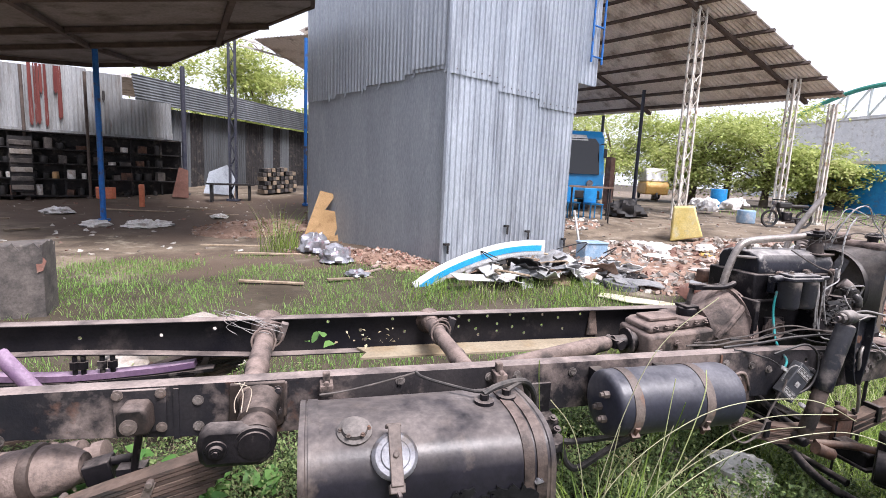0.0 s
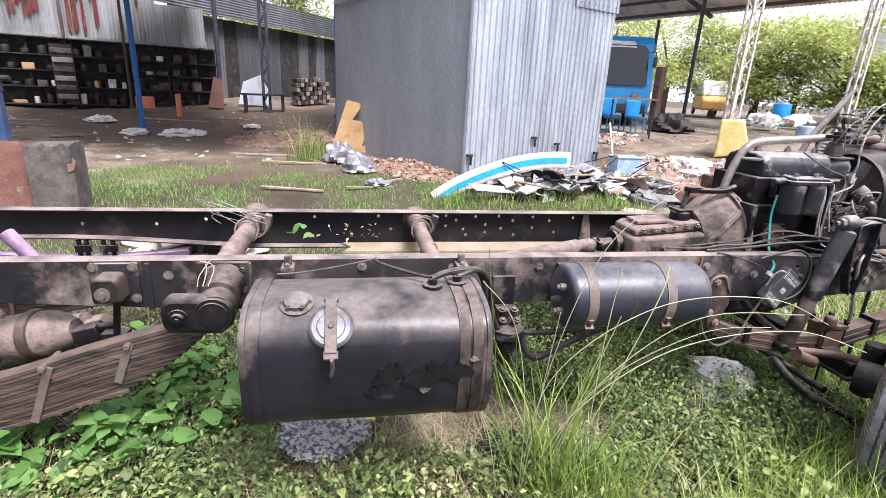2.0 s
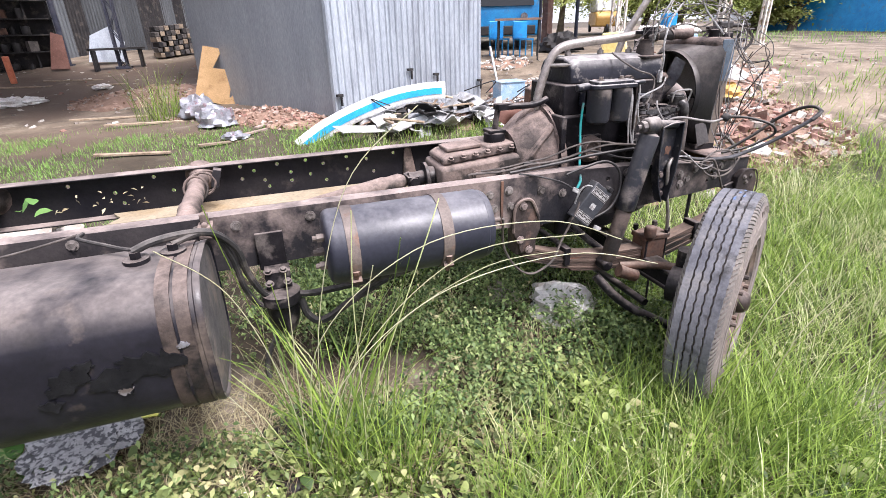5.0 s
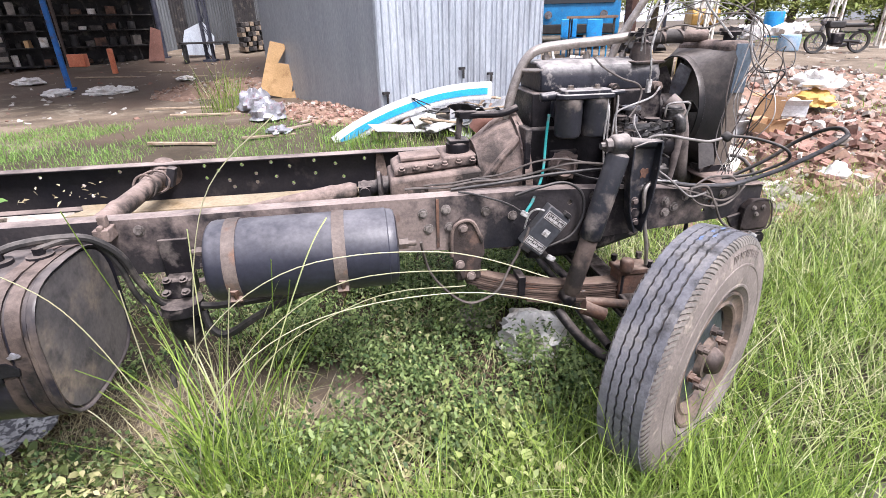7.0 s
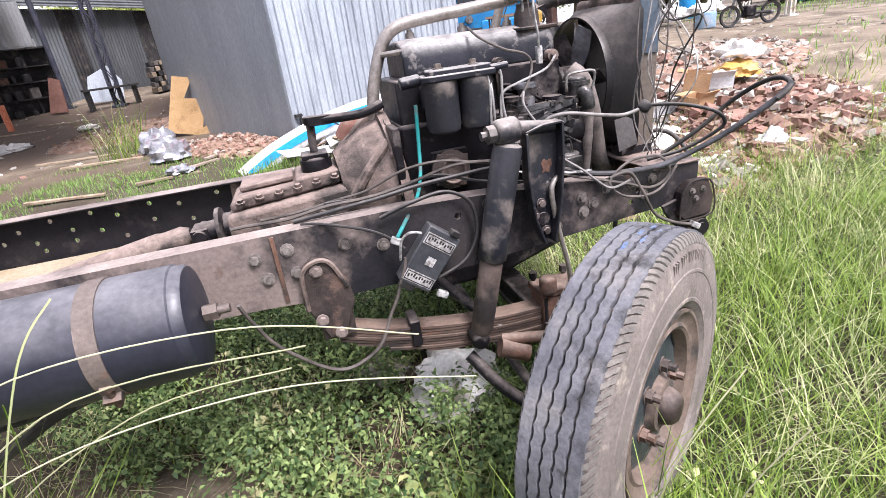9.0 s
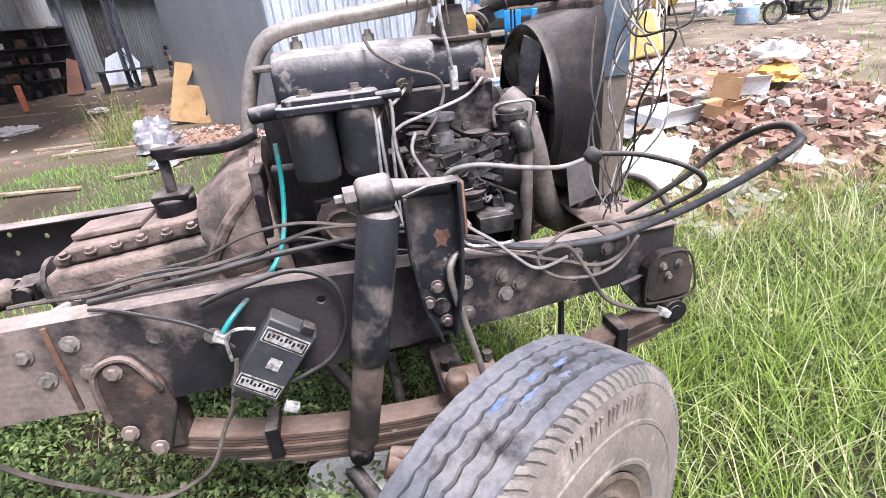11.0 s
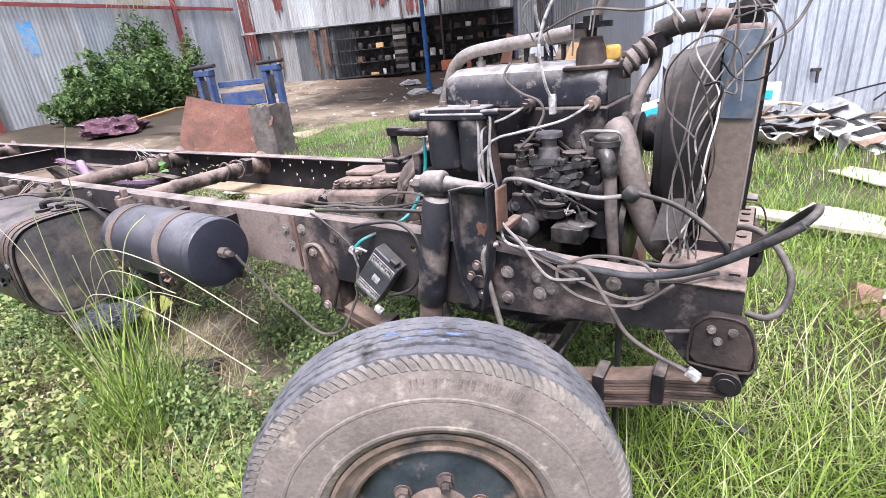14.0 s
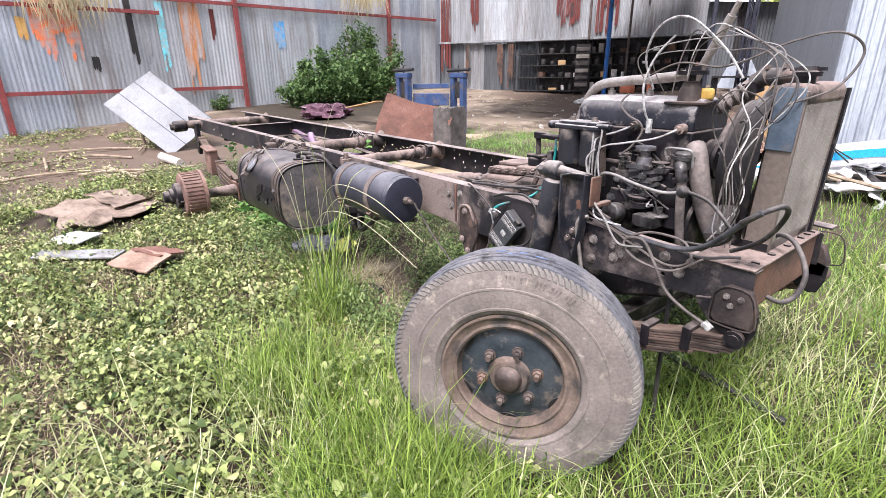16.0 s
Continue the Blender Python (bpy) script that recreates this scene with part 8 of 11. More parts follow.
wire([(2.98, 2.2, 1.55), (3.15, 2.15, 1.60), (3.32, 2.18, 1.585), (3.5, 2.22, 1.66), (3.62, 2.3, 1.69), (3.68, 2.36, 1.63), (3.64, 2.3, 1.52), (3.55, 2.14, 1.46)], 0.0042, M_wire_brown, "wire", 0.01, 9)
b = Build()
b.box((3.05, 2.15, 1.35), (0.02, 0.02, 0.06))
part("connector", b, M_label, wires, bevel=0.003)
# brake hose loop at the front corner
b = Build()
b.tube([(3.53, 2.30, 0.92), (3.59, 2.25, 0.975), (3.66, 2.20, 0.965), (3.72, 2.16, 0.88), (3.715, 2.13, 0.80), (3.68, 2.11, 0.765), (3.63, 2.12, 0.765)], 0.0095, 12)
part("hose_loop", b, M_hose_dark, wires, "black rubber hose loop")

# the front horns of the frame draw in towards the cross member
for ob in list(bpy.data.objects):
    if ob.type == "MESH" and ob.parent and (ob.parent == truck or ob.parent.parent == truck):
        for v in ob.data.vertices:
            x, y, z = v.co
            if x > 3.15 and 1.75 < y < 2.05 and 0.57 < z < 1.0 and ob.name.split(".")[0] not in ("tread", "tyre", "wheel", "cable", "leaf", "leaf_spring", "spring_clip"):
                v.co.y += 0.055 * clamp((x - 3.15) / 0.35, 0, 1) * clamp((y - 1.75) / 0.08, 0, 1) * clamp((2.05 - y) / 0.05, 0, 1)

# the far horn draws in as well
for ob in list(bpy.data.objects):
    if ob.type == "MESH" and ob.parent and (ob.parent == truck or ob.parent.parent == truck) and ob.name.split(".")[0] in ("rail", "spring_hanger", "hanger_plate", "front_cross_member", "top_plate", "rivet", "bolt"):
        for v in ob.data.vertices:
            x, y, z = v.co
            if x > 2.6 and y > 2.5 and z > 0.55:
                v.co.y -= 0.19 * clamp((x - 2.6) / 0.8, 0, 1) * clamp((y - 2.5) / 0.35, 0, 1)


# ---- things in the yard ----
def gz(x, y, up=0.0):
    return (x, y, rough_z(x, y) + up)


def blob_piece(b, p, s, rnd, flat=0.7):
    """One angular broken piece."""
    m = Matrix.Rotation(rnd.uniform(0, 6.3), 3, "Z") @ Matrix.Rotation(rnd.uniform(-0.6, 0.6), 3, "X") @ Matrix.Rotation(rnd.uniform(-0.6, 0.6), 3, "Y")
    x, y, z = s * rnd.uniform(0.6, 1.2), s * rnd.uniform(0.4, 0.9), s * rnd.uniform(0.3, flat)
    pts = []
    for i in (-1, 1):
        for j in (-1, 1):
            for k in (-1, 1):
                pts.append(Vector(p) + m @ Vector((i * x * rnd.uniform(0.45, 1), j * y * rnd.uniform(0.45, 1), k * z * rnd.uniform(0.5, 1))) * 0.5)
    b.add(pts, [(0, 1, 3, 2), (4, 6, 7, 5), (0, 4, 5, 1), (2, 3, 7, 6), (0, 2, 6, 4), (1, 5, 7, 3)])


def heap(name, label, cx, cy, rx, ry, h, n, s0, s1, mats, seed, single=0, turn=0.0):
    """A heap of broken pieces: the large ones pieces of their own, the small ones one stuff mesh."""
    rnd = random.Random(seed)
    hp = thing(name, label, "rubble")
    rest = [Build() for _ in mats]
    for i in range(n):
        a_, r = rnd.uniform(0, 6.283), math.sqrt(rnd.random())
        dx, dy = rx * r * math.cos(a_), ry * r * math.sin(a_)
        x, y = cx + dx * math.cos(turn) - dy * math.sin(turn), cy + dx * math.sin(turn) + dy * math.cos(turn)
        z = rough_z(x, y) + h * (1 - r * r) * rnd.uniform(0.35, 1.0)
        k = rnd.randrange(len(mats))
        s = s0 + (s1 - s0) * rnd.random() ** 2
        if i < single:
            b = Build()
            blob_piece(b, (x, y, z + 0.02), max(s, s1 * 0.7), rnd)
            part("rubble_piece", b, mats[k], hp, angle=0)
        else:
            blob_piece(rest[k], (x, y, z), s, rnd)
    b = Build()
    nr, na = 6, 20
    for i in range(nr + 1):
        r = 1.08 * i / nr
        for j in range(na):
            a_ = 6.2832 * j / na
            dx, dy = rx * r * math.cos(a_), ry * r * math.sin(a_)
            x, y = cx + dx * math.cos(turn) - dy * math.sin(turn), cy + dx * math.sin(turn) + dy * math.cos(turn)
            b.v.append((x, y, rough_z(x, y) + h * 0.72 * max(0, 1 - r * r) - (0.06 if i == nr else 0.0) + 0.06 * noise.noise(Vector((x * 3, y * 3, 1)))))
    b.f += [(i * na + j, i * na + (j + 1) % na, (i + 1) * na + (j + 1) % na, (i + 1) * na + j) for i in range(nr) for j in range(na)]
    part("soil_mound", b, M_redsoil, hp)
    for k, b in enumerate(rest):
        if b.v:
            part("rubble", b, mats[k], hp, angle=0)["kind"] = "stuff"
    return hp


M_pink = surface("pinkish_plaster", (0.24, 0.18, 0.15), (0.34, 0.265, 0.225), 5.0, 0.9, 0, 0.3, 50, stain=(0.34, 0.25, 0.20), stain_scale=6.0, stain_at=0.58, random=0.2)
M_chalk = surface("white_plaster", (0.42, 0.385, 0.345), (0.56, 0.525, 0.48), 5.0, 0.9, 0, 0.3, 50, stain=(0.45, 0.40, 0.34), stain_scale=6.0, stain_at=0.58, random=0.15)
M_redsoil = surface("red_soil_clods", (0.155, 0.096, 0.068), (0.235, 0.15, 0.11), 5.0, 0.95, 0, 0.4, 50, stain=(0.36, 0.25, 0.19), stain_scale=6.0, stain_at=0.6)
heap("brick_heap", "heap of broken red bricks and pale plaster rubble", 7.6, 5.4, 2.5, 1.35, 0.34, 2600, 0.04, 0.23, [M_brick, M_brick, M_redsoil, M_brick, M_pink, M_brick, M_redsoil, M_brick, M_stone, M_brick, M_chalk], 3, 150, 0.5)
heap("brick_heap", "scattered broken bricks at the grass edge", 5.6, 4.1, 0.8, 0.5, 0.10, 160, 0.05, 0.2, [M_brick, M_stone, M_chalk], 4, 40, 0.7)
heap("brick_heap", "single broken bricks sunk in the grass", 4.65, 4.05, 0.6, 0.4, 0.05, 24, 0.10, 0.24, [M_brick, M_brick, M_stone], 14, 24, 0.6)
heap("rubble_heap", "long heap of pale broken plaster and stones", 8.2, 8.0, 3.4, 1.6, 0.22, 1300, 0.05, 0.22, [M_stone, M_brick, M_pink, M_stone, M_chalk, M_stone], 5, 120, 0.2)
heap("rubble_heap", "rubble of stones and plaster beside the tin shed", 6.2, 9.0, 1.5, 0.9, 0.25, 500, 0.05, 0.2, [M_stone, M_chalk, M_pink], 6, 60, 0.6)
heap("soil_heap", "reddish soil and brick crumbs banked along the shed", 1.15, 8.35, 1.1, 0.5, 0.20, 900, 0.03, 0.11, [M_redsoil, M_redsoil, M_brick, M_pink], 7, 40, -0.75)
heap("soil_heap", "reddish crumbs and stones by the shed corner", 0.2, 9.6, 0.9, 0.6, 0.10, 420, 0.03, 0.10, [M_redsoil, M_pink, M_stone], 8, 30, -0.8)
heap("soil_heap", "dark damp soil with stones in front of the sheds", -1.3, 12.3, 1.5, 1.0, 0.10, 360, 0.03, 0.12, [M_redsoil, M_stone, M_redsoil], 9, 30, 0.2)
# small litter over the yard
rnd = random.Random(14)
for k, (mt, nm, lb) in enumerate(((M_stone, "loose_stones", "small loose stones strewn over the yard"), (M_chalk, "paper_litter", "pale scraps of litter strewn over the yard"), (M_brick, "brick_crumbs", "brick crumbs strewn over the yard"))):
    b = Build()
    for i in range((420, 200, 200)[k]):
        x, y = rnd.uniform(-10, 14), rnd.uniform(7.5, 17)
        if y < 9 and x < 4:
            continue
        blob_piece(b, gz(x, y), rnd.uniform(0.03, 0.13), rnd, 0.4)
    thing(nm, lb, "litter", b, mt, kind="stuff", angle=0)

# curved white and blue bumper resting on the scrap
b = Build()
bp = smooth_line([(1.40, 6.85, 0.17), (1.78, 6.98, 0.37), (2.28, 7.13, 0.55), (2.82, 7.27, 0.68), (3.30, 7.36, 0.73), (3.69, 7.42, 0.73)], 8)
b.sweep([(-0.02, -0.12), (0.03, -0.13), (0.045, -0.10), (0.05, 0.0), (0.045, 0.10), (0.03, 0.13), (-0.02, 0.12), (-0.01, 0.0)], bp, (0.34, -0.94, 0))
bumper = thing("bus_bumper", "curved white bumper panel with a bright blue stripe, lying on scrap", "bumper", b, M_white, bevel=0.006)
b = Build()
b.sweep([(0.047, -0.045), (0.057, -0.045), (0.057, 0.045), (0.047, 0.045)], bp[2:-2], (0.34, -0.94, 0))
part("blue_stripe", b, M_stripe, bumper)
b = Build()
p = bp[1] + Vector((0.34, -0.94, 0)) * 0.04
b.cyl(p, p + Vector((0.34, -0.94, 0)) * 0.015, 0.035, 16)
part("hole_rim", b, M_dark_metal, bumper)

# scrap sheets behind the bumper
def scrap(name, label, c, w, h, rot, mat, bend=0.15, seed=0, t=0.012):
    b = Build()
    m = Matrix.Translation(c) @ Euler([radians(a_) for a_ in rot]).to_matrix().to_4x4()
    n = 6
    pts = []
    for s in (0, t):
        for i in range(n + 1):
            for j in range(3):
                u, v = i / n - 0.5, j / 2 - 0.5
                wz = bend * h * noise.noise(Vector((u * 2.5 + seed, v * 2, seed)))
                pts.append(m @ Vector((u * w * (1 + 0.15 * noise.noise(Vector((v * 3, seed, 1)))), v * h * (1 + 0.2 * noise.noise(Vector((u * 4, seed, 5)))), wz + s)))
    o = (n + 1) * 3
    f = []
    for k in (0, o):
        f += [(k + i * 3 + j, k + (i + 1) * 3 + j, k + (i + 1) * 3 + j + 1, k + i * 3 + j + 1) for i in range(n) for j in range(2)]
    f += [(i * 3, (i + 1) * 3, o + (i + 1) * 3, o + i * 3) for i in range(n)] + [(i * 3 + 2, (i + 1) * 3 + 2, o + (i + 1) * 3 + 2, o + i * 3 + 2) for i in range(n)]
    f += [(j, j + 1, o + j + 1, o + j) for j in range(2)] + [(n * 3 + j, n * 3 + j + 1, o + n * 3 + j + 1, o + n * 3 + j) for j in range(2)]
    b.add(pts, f)
    return thing(name, label, "scrap metal", b, mat, group="scrap pile by the shed")


M_scrap_grey = surface("bent_grey_sheet", (0.20, 0.20, 0.205), (0.34, 0.337, 0.335), 4.0, 0.5, 0.3, 0.1, 40, stain=(0.17, 0.15, 0.135), stain_scale=4.0, stain_at=0.58)
M_scrap_white = surface("bent_white_sheet", (0.46, 0.455, 0.445), (0.60, 0.595, 0.58), 4.0, 0.5, 0, 0.1, 40, stain=(0.28, 0.25, 0.22), stain_scale=4.0, stain_at=0.58)
M_scrap_brown = surface("bent_brown_sheet", (0.19, 0.122, 0.088), (0.29, 0.20, 0.15), 4.0, 0.7, 0, 0.1, 40, stain=(0.16, 0.10, 0.07), stain_scale=4.0, stain_at=0.58)
rnd = random.Random(33)
SHADES = ((M_scrap_grey, "bent grey metal sheet on the scrap pile"), (M_scrap_white, "crumpled white body panel on the scrap pile"), (M_scrap_brown, "rusty brown sheet on the scrap pile"), (M_dark_metal, "black plastic trim on the scrap pile"))
for i in range(70):
    s = rnd.random()
    x, y = 2.4 + 3.2 * s + rnd.uniform(-0.3, 0.3), 7.1 + 0.5 * s + rnd.uniform(-0.35, 0.6)
    k = rnd.choice((0, 0, 0, 1, 1, 2, 3))
    mt, lb = SHADES[k]
    scrap("scrap_sheet", lb, gz(x, y, rnd.uniform(0.05, 0.24)), rnd.uniform(0.2, 0.85), rnd.uniform(0.07, 0.32), (rnd.uniform(-35, 45), rnd.uniform(-25, 25), rnd.uniform(0, 180)), mt, 0.45, i * 1.7)
scrap("body_panel", "long white body strip lying on the ground", gz(2.35, 6.75, 0.16), 1.0, 0.16, (25, 8, 25), M_scrap_white, 0.1, 5)
scrap("body_panel", "long white body strip lying on the ground", gz(3.05, 6.95, 0.18), 0.9, 0.10, (30, -6, 18), M_white, 0.1, 8)
scrap("board", "long cream board lying in the grass", gz(3.98, 4.95, 0.13), 0.85, 0.16, (5, 3, -7), M_cream, 0.03, 3, 0.03)
scrap("sheet", "long cream sheet lying flat in the grass", gz(4.75, 6.05, 0.05), 1.35, 0.30, (1, 1, -42), M_cream, 0.12, 17)
scrap("sheet", "short cream sheet lying flat in the grass", gz(4.2, 5.3, 0.07), 0.5, 0.22, (3, 2, -20), M_cream_sheet, 0.12, 19)
scrap("sheet", "pale bowed sheet lying on the scrap", gz(5.25, 7.75, 0.16), 1.3, 0.42, (2, -3, 8), M_scrap_white, 0.35, 23)
scrap("sheet", "flat grey sheet lying on the scrap", gz(5.3, 7.0, 0.10), 0.8, 0.40, (4, 3, -25), M_scrap_grey, 0.2, 29)
scrap("sheet", "large pale sheet slumped over the rubble", gz(5.9, 6.2, 0.2), 0.9, 0.5, (6, -5, 40), M_scrap_grey, 0.25, 11)
scrap("sheet", "large pale sheet slumped over the rubble", gz(6.9, 7.0, 0.3), 0.9, 0.5, (-10, 8, 10), M_bag, 0.3, 13)
for i in range(12):
    s = rnd.random()
    x, y = 2.6 + 2.9 * s, 7.0 + 0.9 * s + rnd.uniform(-0.3, 0.3)
    b = Build()
    a_ = Vector(gz(x, y, rnd.uniform(0.1, 0.5)))
    b.tube([a_, a_ + Vector((rnd.uniform(-0.3, 0.3), rnd.uniform(-0.3, 0.1), rnd.uniform(-0.1, 0.2))), a_ + Vector((rnd.uniform(-0.6, 0.6), rnd.uniform(-0.4, 0.2), rnd.uniform(-0.2, 0.1)))], rnd.uniform(0.008, 0.02), 6)
    thing("scrap_rod", "thin bent dark rod in the scrap pile", "scrap metal", b, M_dark_metal if i % 2 else M_wood, group="scrap pile by the shed")
# half buried grey tyre
b = Build()
tm = Matrix.Translation(gz(4.95, 7.0, 0.03)) @ Euler((radians(5), radians(4), radians(20))).to_matrix().to_4x4() @ Matrix.Scale(0.66, 4)
ring(b, [(0.26, -0.09), (0.36, -0.10), (0.42, -0.08), (0.43, 0.0), (0.42, 0.08), (0.36, 0.10), (0.26, 0.09)], 40, tm)
old = thing("old_tyre", "grey worn tyre lying in the scrap", "tyre", b, M_tyre)
for k in range(30):
    b = Build()
    b.box(tm @ Matrix.Rotation(k * 0.2094, 4, "Z") @ Vector((0.43, 0, 0)), (0.014, 0.05, 0.15), tm.to_3x3() @ Matrix.Rotation(k * 0.2094, 3, "Z"))
    part("tread_block", b, M_tyre, old)

# notched brown board leaning on the shed
b = Build()
p0 = Vector(gz(-0.20, 11.0, 0.1))
cm = Matrix.Translation(p0) @ Matrix.Rotation(radians(-8), 4, "Z") @ Matrix.Rotation(radians(80), 4, "X") @ Matrix.Rotation(radians(-12), 4, "Z")
b.prism([(v[0] * 1.25, v[1] * 1.08) for v in ((0, 0), (0.72, 0), (0.66, 0.34), (0.52, 0.14), (0.50, 0.14), (0.54, 0.62), (0.24, 0.60), (0.36, 0.95), (0.08, 0.95))], 0.012, cm)
thing("cardboard_box", "notched brown cardboard panel leaning on the shed", "cardboard", b, M_card)


def crumple(name, label, c, r, mat, seed, flat=0.5, category="litter"):
    b = Build()
    n, m = 30, 16
    pts = []
    for j in range(m + 1):
        th = math.pi * j / m
        for i in range(n):
            ph = 2 * math.pi * i / n
            d = Vector((math.sin(th) * math.cos(ph), math.sin(th) * math.sin(ph), math.cos(th)))
            k = 1 + 0.12 * noise.noise(d * 8 + Vector((seed, seed, 0))) + 0.45 * noise.noise(d * 2.2 + Vector((seed, 0, 0))) + 0.22 * noise.noise(d * 5.5 + Vector((0, seed, 0)))
            pts.append(Vector(c) + Vector((d.x * r * k, d.y * r * k, max(-0.15 * r, d.z * r * k * flat))))
    f = [(j * n + i, j * n + (i + 1) % n, (j + 1) * n + (i + 1) % n, (j + 1) * n + i) for j in range(m) for i in range(n)]
    b.add(pts, f)
    return thing(name, label, category, b, mat, angle=45)


crumple("foil_sheet", "crumpled silver foil wrapper with red print", gz(0.34, 8.30, 0.06), 0.27, M_foil, 2, 0.75)
crumple("foil_sheet", "crumpled silver foil wrapper on the soil", gz(0.0, 9.3, 0.10), 0.28, M_foil, 5, 0.9)
crumple("foil_sheet", "flattened silver foil in the grass", gz(0.62, 7.35, 0.05), 0.16, M_foil, 8, 0.4)
for x, y, r, s in ((-4.72, 12.55, 0.28, 3), (-3.8, 12.6, 0.32, 6), (-3.45, 12.75, 0.25, 9), (-6.1, 14.2, 0.3, 12), (-2.3, 13.5, 0.2, 15), (0.6, 1.35 + 12, 0.2, 17), (7.2, 9.3, 0.5, 21), (6.9, 8.6, 0.35, 24)):
    crumple("plastic_bag", "crumpled pale plastic bag on the ground", gz(x, y, 0.04), r, M_bag, s, 0.35)
M_cloth = surface("purple_cloth", (0.045, 0.018, 0.030), (0.095, 0.042, 0.060), 9.0, 0.9, 0, 0.2, 40, stain=(0.30, 0.24, 0.25), stain_scale=14.0, stain_at=0.64)
crumple("blanket", "dark purple patterned blanket heaped behind the chassis", gz(-8.6, 6.3, 0.1), 0.62, M_cloth, 31, 0.42, "cloth")
crumple("printed_wrapper", "crumpled black and white printed wrapper under the fuel tank", gz(0.11, 1.88, 0.13), 0.20, M_print, 36, 0.16)
b = Build()
b.prism([(0, 0), (0.16, 0.02), (0.17, 0.20), (0.05, 0.22)], 0.006, Matrix.Translation(gz(0.23, 1.93, 0.13)) @ Euler((0.3, 0.4, 0.3)).to_matrix().to_4x4())
thing("yellow_wrapper", "bright lemon yellow wrapper beside the printed one", "litter", b, M_lemon)
crumple("plastic_sheet", "crumpled pale grey plastic sheet under the front spring", gz(2.62, 2.25, 0.02), 0.2, M_bag, 41, 0.65, "litter")
crumple("grey_rock", "pale grey rock under the front spring", gz(2.30, 2.5, 0.0), 0.13, M_stone, 43, 0.6, "stone")
M_oil = surface("oily_black_soil", (0.012, 0.011, 0.011), (0.03, 0.026, 0.024), 9.0, 0.5, 0, 0.6, 40, stain=(0.06, 0.045, 0.035), stain_scale=7.0, stain_at=0.6)
crumple("oil_cake", "black oil soaked clod below the separator", gz(0.98, 1.78, -0.03), 0.22, M_oil, 47, 0.4, "soil")
crumple("oil_cake", "black oil soaked clod below the separator", gz(0.86, 1.5, -0.04), 0.15, M_oil, 49, 0.4, "soil")

# iron rod and stake in the grass by the wheel
for a_, c_, r, lb in (((3.02, 2.55, 0.10), (3.70, 2.52, 0.03), 0.018, "dark iron rod lying in the grass"), ((3.05, 2.0, 0.0), (3.02, 1.98, 0.45), 0.007, "thin iron stake in the grass")):
    b = Build()
    b.tube([a_, Vector(a_).lerp(Vector(c_), 0.5) + Vector((0, 0, 0.01)), c_], r, 8)
    thing("iron_rod", lb, "rod", b, M_dark_metal)
# stand below the hanger
b = Build()
b.tube([(3.30, 2.05, 0.70), (3.30, 2.05, 0.3), (3.31, 2.05, -0.08)], 0.010, 6)
thing("iron_rod", "upright iron rod under the front spring", "rod", b, M_dark_metal)

# flattened cardboard and tin by the rear drum
M_card_mud = surface("muddy_cardboard", (0.155, 0.112, 0.086), (0.26, 0.20, 0.158), 4.0, 0.9, 0, 0.3, 40, stain=(0.085, 0.060, 0.045), stain_scale=5.0, stain_at=0.56)
scrap("cardboard", "flattened muddy brown cardboard in the weeds", gz(-2.70, 0.52, 0.10), 1.15, 0.62, (2, 3, 62), M_card_mud, 0.22, 51)
scrap("cardboard", "torn muddy cardboard flap in the weeds", gz(-3.0, 0.72, 0.12), 0.7, 0.5, (-4, 5, 20), M_card_mud, 0.3, 52)
scrap("cardboard", "torn muddy cardboard flap in the weeds", gz(-2.25, 0.30, 0.12), 0.5, 0.4, (6, -5, 85), M_card_mud, 0.3, 54)
scrap("cardboard", "torn pale cardboard lying in the weeds", gz(-1.7, 0.15, 0.10), 0.45, 0.3, (4, -4, 40), M_scrap_white, 0.12, 53)
scrap("tin_plate", "rust red tin plate lying in the weeds", gz(-0.62, 0.72, 0.12), 0.32, 0.28, (-12, 5, 30), M_rust_sheet, 0.08, 55)
scrap("tin_plate", "pale brown plate lying in the weeds", gz(-0.50, 0.55, 0.11), 0.42, 0.28, (12, 3, 32), M_scrap_brown, 0.06, 57)
scrap("blue_strip", "grey and blue plastic strip in the weeds", gz(-1.05, 0.15, 0.10), 0.75, 0.16, (6, 0, 52), M_scrap_grey, 0.06, 59)
for i in range(14):
    x, y = rnd.uniform(-8.5, -4.2), rnd.uniform(-0.6, 2.2)
    b = Build()
    d = Vector((math.cos(i * 1.3), math.sin(i * 1.3), 0)) * rnd.uniform(0.4, 0.9)
    p = Vector(gz(x, y, 0.03))
    b.tube([p - d, p + Vector((0, 0, 0.03)), p + d], rnd.uniform(0.012, 0.028), 6)
    thing("stick", "bare dry stick on the soil behind the chassis", "stick", b, M_wood, group="sticks on the soil")
b = Build()
b.cyl(gz(-5.75, 1.72, 0.10), gz(-4.95, 1.85, 0.07), 0.07, 14)
thing("concrete_pipe", "short pale pipe lying behind the chassis", "pipe", b, M_chalk)
